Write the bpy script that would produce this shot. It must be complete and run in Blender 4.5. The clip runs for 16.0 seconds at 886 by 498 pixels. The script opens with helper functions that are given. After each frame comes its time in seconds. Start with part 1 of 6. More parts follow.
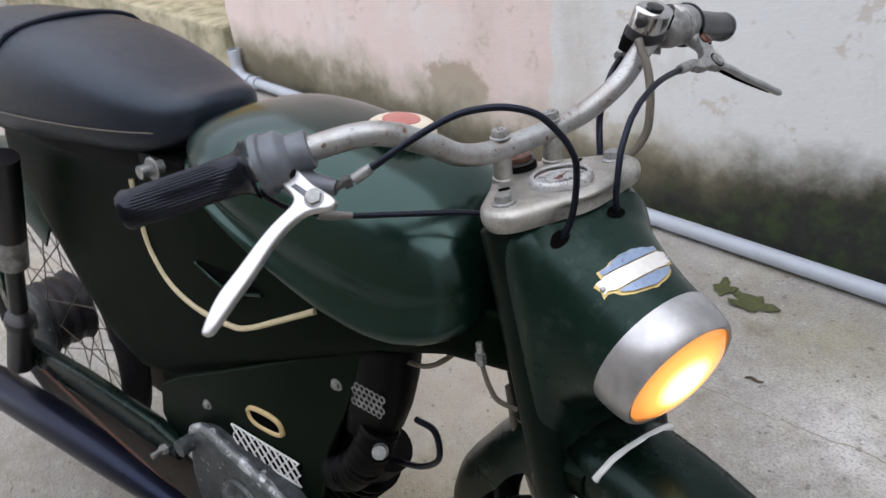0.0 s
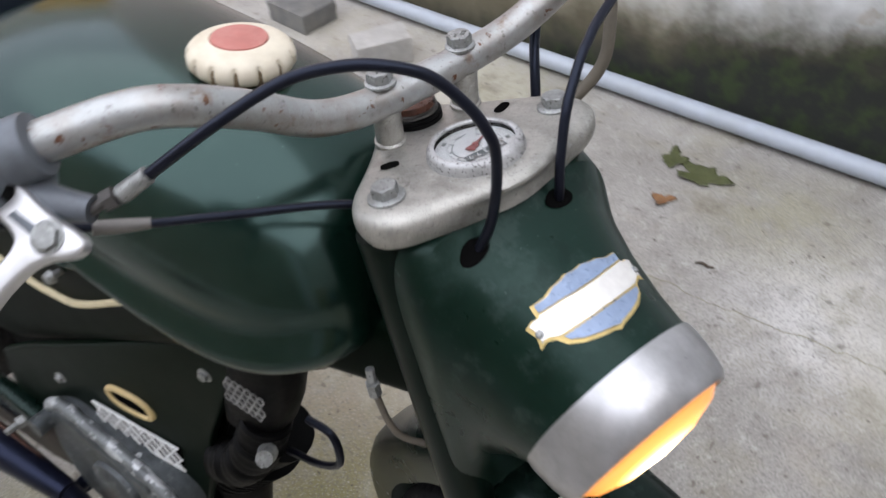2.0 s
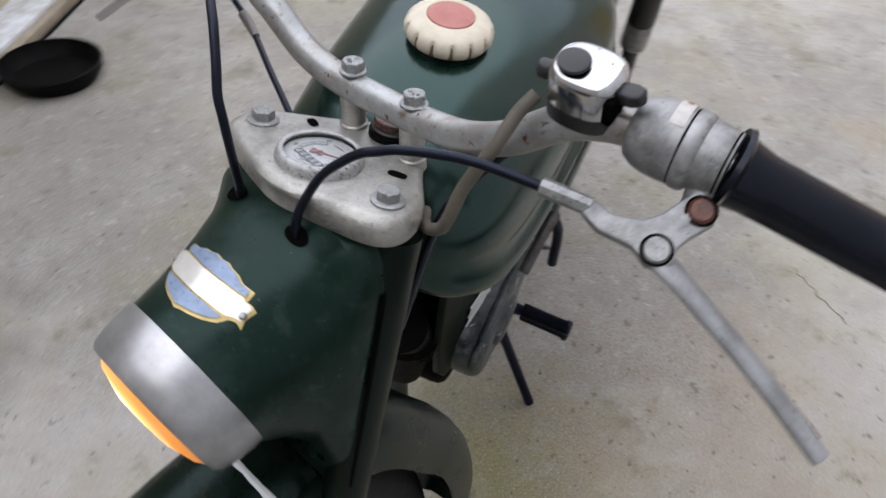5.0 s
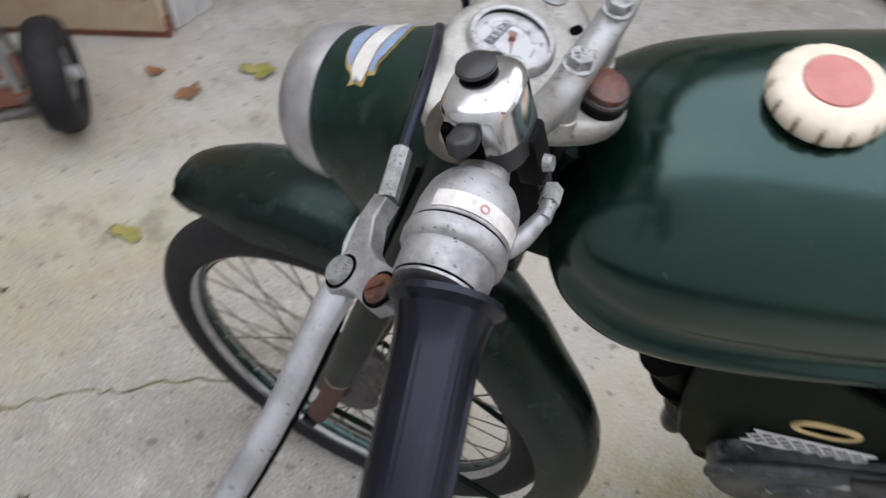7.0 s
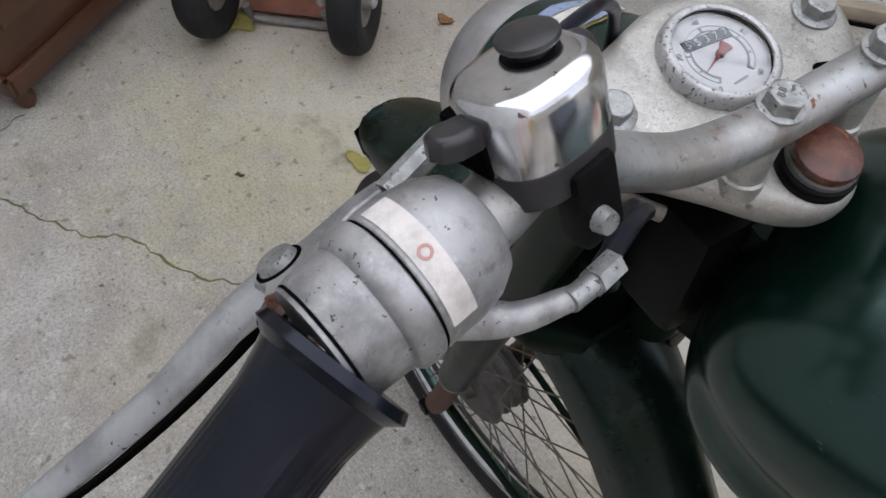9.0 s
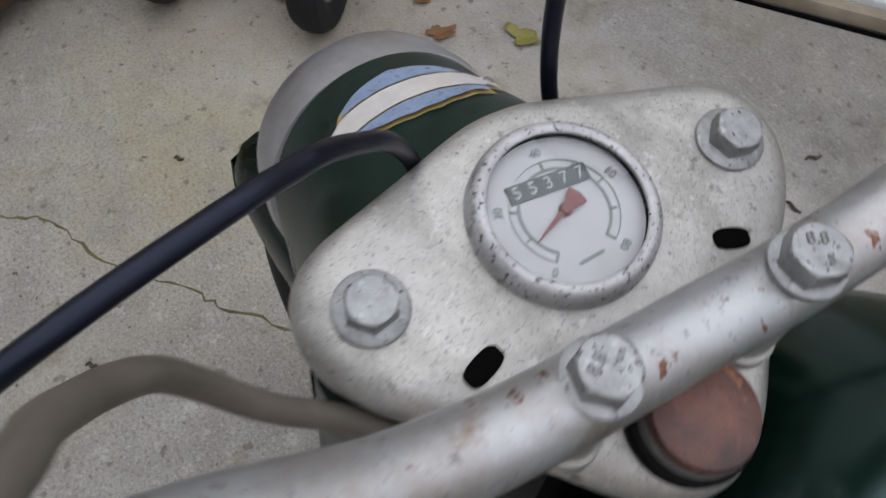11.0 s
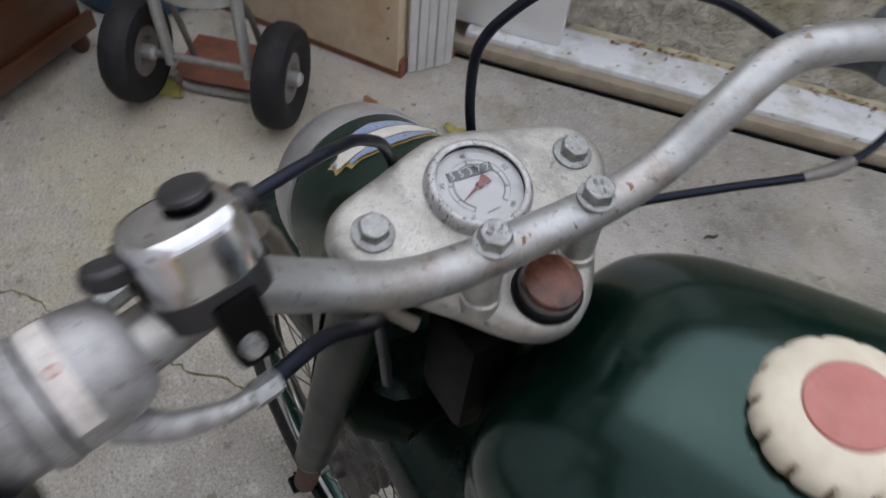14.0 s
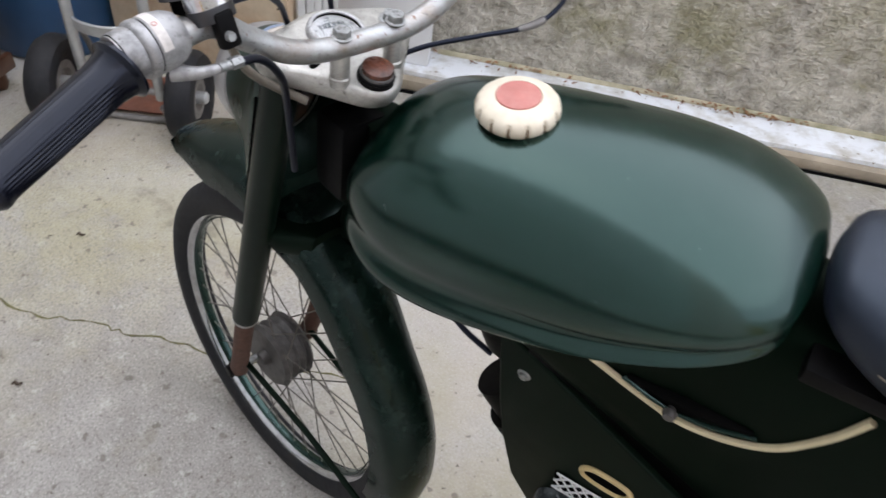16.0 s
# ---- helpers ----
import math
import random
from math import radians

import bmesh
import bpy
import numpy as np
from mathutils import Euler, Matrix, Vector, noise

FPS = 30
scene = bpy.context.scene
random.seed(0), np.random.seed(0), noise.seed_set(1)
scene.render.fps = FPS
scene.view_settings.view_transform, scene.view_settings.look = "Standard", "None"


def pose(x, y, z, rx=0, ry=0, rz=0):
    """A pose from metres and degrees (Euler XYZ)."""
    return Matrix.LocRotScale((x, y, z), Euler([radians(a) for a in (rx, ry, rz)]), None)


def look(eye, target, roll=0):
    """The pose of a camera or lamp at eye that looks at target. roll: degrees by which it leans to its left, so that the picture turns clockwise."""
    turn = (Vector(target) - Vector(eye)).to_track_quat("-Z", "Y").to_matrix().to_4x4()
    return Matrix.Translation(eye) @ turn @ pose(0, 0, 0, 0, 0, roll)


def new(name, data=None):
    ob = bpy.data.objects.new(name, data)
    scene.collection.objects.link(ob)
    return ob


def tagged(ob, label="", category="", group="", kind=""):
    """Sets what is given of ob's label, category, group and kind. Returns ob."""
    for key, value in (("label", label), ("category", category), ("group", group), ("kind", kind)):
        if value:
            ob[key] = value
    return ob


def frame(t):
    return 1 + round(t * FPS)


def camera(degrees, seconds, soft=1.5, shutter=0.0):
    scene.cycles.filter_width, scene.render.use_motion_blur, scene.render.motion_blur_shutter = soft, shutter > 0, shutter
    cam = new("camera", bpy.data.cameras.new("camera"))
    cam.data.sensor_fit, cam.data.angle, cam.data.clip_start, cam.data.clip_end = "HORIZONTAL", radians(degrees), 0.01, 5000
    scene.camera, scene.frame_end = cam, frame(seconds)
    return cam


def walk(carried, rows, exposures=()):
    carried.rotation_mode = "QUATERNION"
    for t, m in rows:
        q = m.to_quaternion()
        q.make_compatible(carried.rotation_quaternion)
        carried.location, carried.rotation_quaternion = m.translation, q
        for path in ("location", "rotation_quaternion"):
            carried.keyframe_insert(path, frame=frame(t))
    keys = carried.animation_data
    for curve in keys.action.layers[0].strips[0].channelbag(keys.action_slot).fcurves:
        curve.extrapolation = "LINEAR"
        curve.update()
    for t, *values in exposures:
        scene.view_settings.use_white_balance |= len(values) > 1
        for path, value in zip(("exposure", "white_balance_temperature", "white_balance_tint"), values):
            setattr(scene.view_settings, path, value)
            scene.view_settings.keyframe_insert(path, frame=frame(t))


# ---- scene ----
cam = camera(61.8, 16.0, 1.5, 0.5)
PATH = [
    (0, (0.479, -0.396, 1.311), (-1.007, 0.425, 0.254), -5.7),
    (0.5, (0.463, -0.311, 1.303), (-1.031, 0.359, 0.155), -5.6),
    (1, (0.454, -0.269, 1.286), (-0.992, 0.332, 0.041), -7.0),
    (1.5, (0.423, -0.237, 1.279), (-0.993, 0.376, 0.007), -6.7),
    (2, (0.287, -0.216, 1.268), (-0.903, 0.554, -0.144), -5.6),
    (2.5, (0.194, -0.209, 1.258), (-0.814, 0.616, -0.26), -5.4),
    (3, (0.203, -0.169, 1.249), (-0.853, 0.567, -0.282), -3.8),
    (3.5, (0.289, -0.023, 1.204), (-1.058, 0.183, -0.261), 0.1),
    (4, (0.339, 0.076, 1.269), (-1.172, -0.066, -0.034), -2.7),
    (4.2, (0.344, 0.134, 1.267), (-1.184, -0.261, 0.038), -3.5),
    (6.3, (-0.049, 0.459, 1.346), (-0.098, -0.862, -0.155), 7.8),
    (6.5, (-0.081, 0.432, 1.336), (0.056, -0.846, -0.196), 8.8),
    (7, (-0.138, 0.368, 1.315), (0.347, -0.663, -0.329), 5.6),
    (7.5, (-0.197, 0.308, 1.299), (0.693, -0.406, -0.343), 1.3),
    (8, (-0.177, 0.277, 1.252), (0.841, -0.282, -0.376), -2.2),
    (8.2, (-0.173, 0.268, 1.239), (0.83, -0.251, -0.412), -3.6),
    (10.3, (-0.124, 0.198, 1.243), (0.748, -0.46, -0.433), 2.3),
    (10.5, (-0.114, 0.167, 1.223), (0.775, -0.483, -0.446), 1.5),
    (11, (-0.089, 0.094, 1.181), (0.795, -0.422, -0.537), 1.6),
    (11.5, (-0.075, 0.063, 1.155), (0.88, -0.399, -0.541), -0.2),
    (12, (-0.077, 0.052, 1.149), (0.792, -0.405, -0.594), 1.9),
    (12.5, (-0.08, 0.052, 1.153), (0.786, -0.412, -0.589), 2.3),
    (13, (-0.095, 0.057, 1.174), (0.802, -0.429, -0.546), 3.5),
    (13.5, (-0.143, 0.089, 1.229), (0.813, -0.463, -0.439), 5.3),
    (14, (-0.214, 0.181, 1.283), (0.795, -0.581, -0.268), 6.7),
    (14.5, (-0.305, 0.293, 1.336), (0.675, -0.632, -0.141), 9.9),
    (15, (-0.399, 0.345, 1.369), (0.557, -0.631, -0.091), 10.7),
    (15.5, (-0.485, 0.362, 1.37), (0.505, -0.598, -0.078), 9.6),
    (16, (-0.549, 0.382, 1.369), (0.429, -0.651, -0.037), 8.9),
]
walk(cam, [(t, look(eye, target, roll)) for t, eye, target, roll in PATH],
     [(0, 1.21), (1, 1.31), (2, 1.32), (4, 0.91), (4.2, 0.91), (6.3, 1.50), (8.2, 1.20), (10.3, 1.00), (11, 0.82), (12, 0.57), (13, 0.62), (13.5, 0.73), (14, 0.83), (14.5, 1.15), (16, 1.54)])

# ---------------------------------------------------------------- world and light
world = bpy.data.worlds.new("overcast_sky")
scene.world = world
world.use_nodes = True
wn = world.node_tree.nodes
sky = wn.new("ShaderNodeTexSky")
sky.sky_type = 'NISHITA'
sky.sun_disc = False
sky.sun_elevation = radians(62)
sky.sun_rotation = radians(80)
sky.air_density = 1.0
sky.dust_density = 1.0
sky.ozone_density = 2.0
# high cloud: the clear sky is veiled by an even grey-white
veil = wn.new("ShaderNodeMix")
veil.data_type = 'RGBA'
veil.inputs["Factor"].default_value = 0.72
veil.inputs[7].default_value = (8.6, 8.6, 9.7, 1)
world.node_tree.links.new(sky.outputs[0], veil.inputs[6])
world.node_tree.links.new(veil.outputs[2], wn["Background"].inputs["Color"])
wn["Background"].inputs["Strength"].default_value = 0.10

sun = new("sun", bpy.data.lights.new("sun", 'SUN'))
sun.data.energy = 1.0
sun.data.angle = radians(120)
sun.data.color = (0.97, 0.985, 1.0)
sun.matrix_basis = look((1.6, -0.4, 7.0), (0, 0, 0))


# ---------------------------------------------------------------- materials
def material(name, color, rough=0.5, metal=0.0, var=0.15, scale=20.0, bump=0.0, bump_scale=80.0,
             stain=None, stain_amount=0.4, stain_scale=6.0, coat=0.0, speck=None, speck_scale=300.0, speck_at=0.68, rvar=0.12, grit=None):
    """A surface with fine grain, large uneven stains and small specks, by object coordinates in metres."""
    m = bpy.data.materials.new(name)
    m.use_nodes = True
    nt = m.node_tree
    nodes, links = nt.nodes, nt.links
    b = nodes["Principled BSDF"]
    b.inputs["Roughness"].default_value = rough
    b.inputs["Metallic"].default_value = metal
    b.inputs["Coat Weight"].default_value = coat
    b.inputs["Coat Roughness"].default_value = 0.15
    tc = nodes.new("ShaderNodeTexCoord")

    def tex(s, detail=6.0, rough_=0.6):
        n = nodes.new("ShaderNodeTexNoise")
        n.inputs["Scale"].default_value = s
        n.inputs["Detail"].default_value = detail
        n.inputs["Roughness"].default_value = rough_
        links.new(tc.outputs["Object"], n.inputs["Vector"])
        return n

    def ramp(src, lo, hi):
        r = nodes.new("ShaderNodeMapRange")
        r.inputs["From Min"].default_value = lo
        r.inputs["From Max"].default_value = hi
        links.new(src, r.inputs["Value"])
        return r.outputs["Result"]

    def mix(fac, a, c):
        n = nodes.new("ShaderNodeMix")
        n.data_type = 'RGBA'
        links.new(fac, n.inputs["Factor"])
        for sock, v in ((n.inputs[6], a), (n.inputs[7], c)):
            if isinstance(v, tuple):
                sock.default_value = (*v, 1)
            else:
                links.new(v, sock)
        return n.outputs[2]

    dark = tuple(c * (1 - var) for c in color)
    light = tuple(min(1, c * (1 + var)) for c in color)
    col = mix(ramp(tex(scale).outputs["Fac"], 0.3, 0.7), dark, light)
    if stain:
        n = nodes.new("ShaderNodeMath")
        n.operation = 'MULTIPLY'
        n.inputs[1].default_value = stain_amount
        links.new(ramp(tex(stain_scale, 8.0, 0.65).outputs["Fac"], 0.45, 0.7), n.inputs[0])
        col = mix(n.outputs[0], col, stain)
    if speck:
        col = mix(ramp(tex(speck_scale, 3.0).outputs["Fac"], speck_at, speck_at + 0.03), col, speck)
    if grit:
        # a second, finer layer: (colour, scale, threshold, softness, amount) each
        for gc, gs, ga, gw, gk in grit:
            n = nodes.new("ShaderNodeMath")
            n.operation = 'MULTIPLY'
            n.inputs[1].default_value = gk
            links.new(ramp(tex(gs, 7.0, 0.68).outputs["Fac"], ga, ga + gw), n.inputs[0])
            col = mix(n.outputs[0], col, gc)
    links.new(col, b.inputs["Base Color"])
    rr = nodes.new("ShaderNodeMapRange")
    rr.inputs["To Min"].default_value = max(0.02, rough - rvar)
    rr.inputs["To Max"].default_value = min(1.0, rough + rvar)
    links.new(tex(scale * 2.3).outputs["Fac"], rr.inputs["Value"])
    links.new(rr.outputs["Result"], b.inputs["Roughness"])
    if bump:
        bp = nodes.new("ShaderNodeBump")
        bp.inputs["Strength"].default_value = bump
        bp.inputs["Distance"].default_value = 0.002
        links.new(tex(bump_scale, 8.0, 0.7).outputs["Fac"], bp.inputs["Height"])
        links.new(bp.outputs["Normal"], b.inputs["Normal"])
    return m


GREEN = material("green_enamel", (0.0018, 0.0098, 0.0064), 0.20, 0, 0.25, 9, 0.035, 22, (0.0034, 0.013, 0.0095), 0.5, 11, 0.0, (0.13, 0.17, 0.15), 330, 0.735, 0.07, (((0.022, 0.038, 0.032), 19, 0.56, 0.13, 0.26), ((0.020, 0.034, 0.029), 55, 0.56, 0.10, 0.30), ((0.12, 0.15, 0.14), 70, 0.70, 0.04, 0.4)))
GREEN.node_tree.nodes["Principled BSDF"].inputs["Specular IOR Level"].default_value = 0.64
GREEN.node_tree.nodes["Principled BSDF"].inputs["Specular Tint"].default_value = (0.66, 1.0, 0.93, 1)
WORNGREEN = material("weathered_green_enamel", (0.0028, 0.0120, 0.0078), 0.30, 0, 0.25, 9, 0.04, 30, (0.0060, 0.019, 0.0140), 0.5, 11, 0.0, (0.13, 0.17, 0.15), 330, 0.72, 0.10, (((0.026, 0.046, 0.039), 17, 0.52, 0.14, 0.45), ((0.034, 0.052, 0.046), 48, 0.54, 0.10, 0.40), ((0.0016, 0.0070, 0.0046), 30, 0.54, 0.08, 0.6), ((0.12, 0.15, 0.14), 70, 0.69, 0.04, 0.4)))
WORNGREEN.node_tree.nodes["Principled BSDF"].inputs["Specular IOR Level"].default_value = 0.27
WORNGREEN.node_tree.nodes["Principled BSDF"].inputs["Specular Tint"].default_value = (0.72, 1.0, 0.93, 1)
# The shade beneath tank and seat is put into this darker copy of the enamel.
BODYGREENSHADE = material("shaded_green_enamel", (0.0010, 0.0034, 0.0017), 0.44, 0, 0.2, 9, 0.05, 40, (0.0020, 0.0042, 0.0022), 0.4, 10, 0, None, 300, 0.68, 0.08)
BODYGREENSHADE.node_tree.nodes["Principled BSDF"].inputs["Specular IOR Level"].default_value = 0.05
BODYGREENSHADE.node_tree.nodes["Principled BSDF"].inputs["Specular Tint"].default_value = (0.55, 1.0, 0.7, 1)
FENDERGREEN = material("mudguard_green_enamel", (0.0016, 0.0062, 0.0042), 0.26, 0, 0.25, 9, 0.04, 30, (0.0030, 0.0095, 0.0068), 0.5, 11, 0.0, (0.10, 0.13, 0.12), 330, 0.73, 0.08, (((0.014, 0.024, 0.020), 17, 0.52, 0.14, 0.45), ((0.022, 0.036, 0.030), 48, 0.55, 0.10, 0.42)))
FENDERGREEN.node_tree.nodes["Principled BSDF"].inputs["Specular IOR Level"].default_value = 0.24
FENDERGREEN.node_tree.nodes["Principled BSDF"].inputs["Specular Tint"].default_value = (0.72, 1.0, 0.94, 1)
# Dark green with the occlusion under the tank worked into its base colour.
DARKGREENSHADE = material("dark_green_enamel_and_shade", (0.0018, 0.0054, 0.0028), 0.44, 0, 0.2, 9, 0.05, 40, (0.0030, 0.0060, 0.0034), 0.4, 10, 0, None, 300, 0.68, 0.08)
DARKGREENSHADE.node_tree.nodes["Principled BSDF"].inputs["Specular IOR Level"].default_value = 0.09
DARKGREENSHADE.node_tree.nodes["Principled BSDF"].inputs["Specular Tint"].default_value = (0.75, 1.0, 0.86, 1)
SILVER = material("silver_paint", (0.452, 0.442, 0.408), 0.36, 0.62, 0.12, 55, 0.3, 350, (0.155, 0.148, 0.128), 0.7, 30, 0, (0.085, 0.078, 0.070), 1150, 0.632, 0.12,
                  (((0.07, 0.062, 0.052), 150, 0.60, 0.10, 0.75), ((0.60, 0.60, 0.58), 210, 0.60, 0.08, 0.6), ((0.05, 0.045, 0.04), 1300, 0.60, 0.05, 0.7)))
BARPAINT = material("silver_bar_paint", (0.385, 0.397, 0.397), 0.34, 0.66, 0.10, 50, 0.2, 250, (0.21, 0.155, 0.105), 0.7, 24, 0, (0.14, 0.062, 0.035), 130, 0.650, 0.12,
                    (((0.20, 0.12, 0.075), 42, 0.58, 0.10, 0.7), ((0.12, 0.11, 0.10), 190, 0.59, 0.08, 0.7), ((0.06, 0.055, 0.05), 900, 0.62, 0.05, 0.6), ((0.52, 0.52, 0.51), 260, 0.60, 0.08, 0.45)))
ALU = material("cast_aluminium", (0.34, 0.34, 0.34), 0.42, 0.5, 0.2, 60, 0.2, 200, (0.10, 0.10, 0.10), 0.95, 45, 0, (0.06, 0.055, 0.05), 480, 0.66, 0.12, (((0.14, 0.14, 0.14), 110, 0.58, 0.12, 0.7), ((0.55, 0.55, 0.55), 160, 0.60, 0.1, 0.5)))
LEVERCAST = material("dull_cast_lever", (0.36, 0.365, 0.37), 0.40, 0.55, 0.15, 50, 0.15, 200, (0.16, 0.16, 0.16), 0.7, 40, 0, (0.07, 0.065, 0.06), 300, 0.66, 0.12, (((0.10, 0.10, 0.10), 90, 0.60, 0.10, 0.6),))
POLISHED = material("polished_aluminium", (0.62, 0.62, 0.63), 0.33, 0.75, 0.08, 60, 0.06, 200, (0.35, 0.35, 0.35), 0.4, 60)
CHROME = material("chrome", (0.56, 0.565, 0.575), 0.11, 1.0, 0.10, 40, 0.03, 80, (0.22, 0.21, 0.20), 0.5, 70, 0, (0.12, 0.10, 0.09), 240, 0.68)
RIMALU = material("lamp_rim_metal", (0.47, 0.47, 0.48), 0.34, 0.8, 0.12, 40, 0.05, 120, (0.27, 0.265, 0.26), 0.6, 28, 0, (0.12, 0.115, 0.11), 120, 0.72)
ZINC = material("zinc_bolt", (0.33, 0.34, 0.335), 0.40, 0.6, 0.2, 120, 0.25, 400, (0.15, 0.148, 0.14), 0.7, 130, 0, (0.07, 0.065, 0.06), 500, 0.63, 0.12, (((0.58, 0.59, 0.58), 300, 0.58, 0.08, 0.5),))
RUST = material("rust", (0.075, 0.034, 0.022), 0.75, 0.1, 0.35, 90, 0.4, 250, (0.10, 0.05, 0.035), 0.6, 60)
# Rust darkened by the shade below the swing arm, held in the colour.
GRIMYRUSTSHADE = material("greasy_rust_and_shade", (0.016, 0.010, 0.008), 0.6, 0.0, 0.4, 60, 0.3, 200, (0.05, 0.022, 0.014), 0.6, 25)
DRUMBLACK = material("greasy_finned_drum", (0.022, 0.020, 0.024), 0.45, 0.3, 0.3, 60, 0.2, 150, (0.05, 0.048, 0.050), 0.5, 30)
RUBBER = material("black_rubber", (0.0026, 0.0031, 0.0062), 0.21, 0, 0.2, 60, 0.05, 200, (0.011, 0.013, 0.020), 0.3, 30)
TYRE = material("tyre_rubber", (0.0095, 0.0100, 0.0120), 0.7, 0, 0.25, 60, 0.2, 300, (0.026, 0.025, 0.024), 0.5, 20)
PLASTIC = material("black_plastic", (0.015, 0.015, 0.017), 0.35, 0, 0.1, 60)
CABLE = material("black_cable_sheath", (0.006, 0.006, 0.010), 0.34, 0, 0.15, 80)
GREYHOSE = material("grey_brown_sleeve", (0.115, 0.100, 0.078), 0.55, 0, 0.2, 60, 0.05, 200)
SEATVINYL = material("seat_vinyl", (0.009, 0.012, 0.020), 0.40, 0, 0.15, 40, 0.2, 600, (0.018, 0.020, 0.030), 0.4, 8)
CREAM = material("cream_plastic", (0.66, 0.60, 0.48), 0.45, 0, 0.08, 50, 0.05, 200, (0.45, 0.37, 0.25), 0.4, 40)
GRIME = material("brown_dirt", (0.16, 0.115, 0.065), 0.8, 0, 0.3, 90)
PINK = material("faded_red_plastic", (0.42, 0.15, 0.125), 0.5, 0, 0.1, 60, 0.05, 200, (0.50, 0.26, 0.22), 0.4, 90)
GOLD = material("cream_gold_trim", (0.55, 0.42, 0.20), 0.45, 0, 0.1, 60)
PIPING = material("cream_piping", (0.60, 0.52, 0.33), 0.5, 0, 0.08, 60)
WHITEPAINT = material("white_paint_line", (0.75, 0.76, 0.76), 0.45, 0, 0.06, 60)
BLACKMETAL = material("black_exhaust_paint", (0.005, 0.006, 0.012), 0.32, 0.0, 0.2, 30, 0.08, 100, (0.013, 0.012, 0.015), 0.35, 14)
# Oily black iron, taken near black so the colour holds the engine bay's shade.
SOOTANDSHADE = material("oily_black_iron_and_shade", (0.0022, 0.0022, 0.0024), 0.5, 0.0, 0.3, 60, 0.2, 200, (0.0060, 0.0054, 0.0050), 0.4, 30)
ENGALU = material("dirty_engine_alloy", (0.075, 0.086, 0.092), 0.36, 0.35, 0.35, 60, 0.5, 120, (0.024, 0.028, 0.030), 0.9, 20, 0, (0.40, 0.42, 0.43), 44, 0.64, 0.12, (((0.30, 0.32, 0.33), 16, 0.58, 0.06, 0.5), ((0.02, 0.02, 0.02), 34, 0.58, 0.05, 0.8)))
SCUFFALU = material("scuffed_rim_alloy", (0.20, 0.215, 0.22), 0.40, 0.3, 0.3, 60, 0.5, 140, (0.05, 0.055, 0.06), 0.9, 30, 0, (0.55, 0.57, 0.58), 60, 0.56, 0.12, (((0.55, 0.57, 0.58), 35, 0.54, 0.05, 0.7),))
BADGEBLUE = material("badge_blue", (0.23, 0.30, 0.43), 0.3, 0.2, 0.15, 120)
BADGEGOLD = material("badge_gold", (0.60, 0.45, 0.17), 0.35, 0.4, 0.15, 120)
BADGEWHITE = material("badge_silver", (0.84, 0.82, 0.78), 0.22, 0.5, 0.08, 120)
BEZEL = material("pitted_bezel", (0.50, 0.50, 0.50), 0.46, 0.5, 0.15, 60, 0.3, 400, (0.26, 0.255, 0.25), 0.6, 90, 0, (0.06, 0.055, 0.05), 620, 0.60, 0.12, (((0.09, 0.085, 0.08), 160, 0.60, 0.05, 0.6),))
DIALWHITE = material("dial_face", (0.72, 0.74, 0.76), 0.5, 0, 0.04, 60, 0, 80, (0.58, 0.57, 0.54), 0.5, 90)
# Print, odometer and needle: the dusty glass's haze is mixed into their colours.
DIALGREY = material("hazed_dial_print", (0.30, 0.32, 0.33), 0.5, 0, 0.05, 60)
DIALDARK = material("hazed_odometer_band", (0.12, 0.14, 0.15), 0.5, 0, 0.05, 60)
NEEDLE = material("red_needle", (0.27, 0.075, 0.07), 0.4, 0, 0.05, 60)
HOLE = material("dark_inside", (0.004, 0.004, 0.004), 0.8, 0, 0.1, 60)
for _dull in (SEATVINYL, BLACKMETAL, SOOTANDSHADE, RUBBER, TYRE, CABLE):
    _dull.node_tree.nodes["Principled BSDF"].inputs["Specular IOR Level"].default_value = 0.32
HOLE.node_tree.nodes["Principled BSDF"].inputs["Specular IOR Level"].default_value = 0.0
SOOTANDSHADE.node_tree.nodes["Principled BSDF"].inputs["Specular IOR Level"].default_value = 0.09
CABLE.node_tree.nodes["Principled BSDF"].inputs["Specular Tint"].default_value = (0.60, 0.72, 1.0, 1)
CASTGREY = material("blue_grey_casting", (0.13, 0.145, 0.165), 0.45, 0.3, 0.2, 50, 0.15, 200, (0.06, 0.065, 0.075), 0.6, 35)
SEATVINYL.node_tree.nodes["Principled BSDF"].inputs["Specular IOR Level"].default_value = 0.42
SEATVINYL.node_tree.nodes["Principled BSDF"].inputs["Specular Tint"].default_value = (0.72, 0.86, 1.0, 1)
RUBBER.node_tree.nodes["Principled BSDF"].inputs["Specular IOR Level"].default_value = 0.30
BLACKMETAL.node_tree.nodes["Principled BSDF"].inputs["Specular Tint"].default_value = (0.45, 0.55, 1.0, 1)
RUBBER.node_tree.nodes["Principled BSDF"].inputs["Specular Tint"].default_value = (0.80, 0.86, 1.0, 1)
NUTBROWN = material("rusty_brown_cap", (0.125, 0.044, 0.026), 0.28, 0.15, 0.5, 60, 0.3, 150, (0.018, 0.012, 0.010), 0.9, 50, 0, (0.26, 0.10, 0.045), 85, 0.64)
FORKGREEN = material("fork_green_enamel", (0.0022, 0.0074, 0.0048), 0.34, 0, 0.25, 9, 0.03, 30, (0.009, 0.017, 0.012), 0.4, 14)
FORKGREEN.node_tree.nodes["Principled BSDF"].inputs["Specular IOR Level"].default_value = 0.15
DARKHUB = material("grimy_hub_metal", (0.085, 0.080, 0.076), 0.5, 0.35, 0.3, 60, 0.2, 150, (0.03, 0.028, 0.026), 0.8, 35)
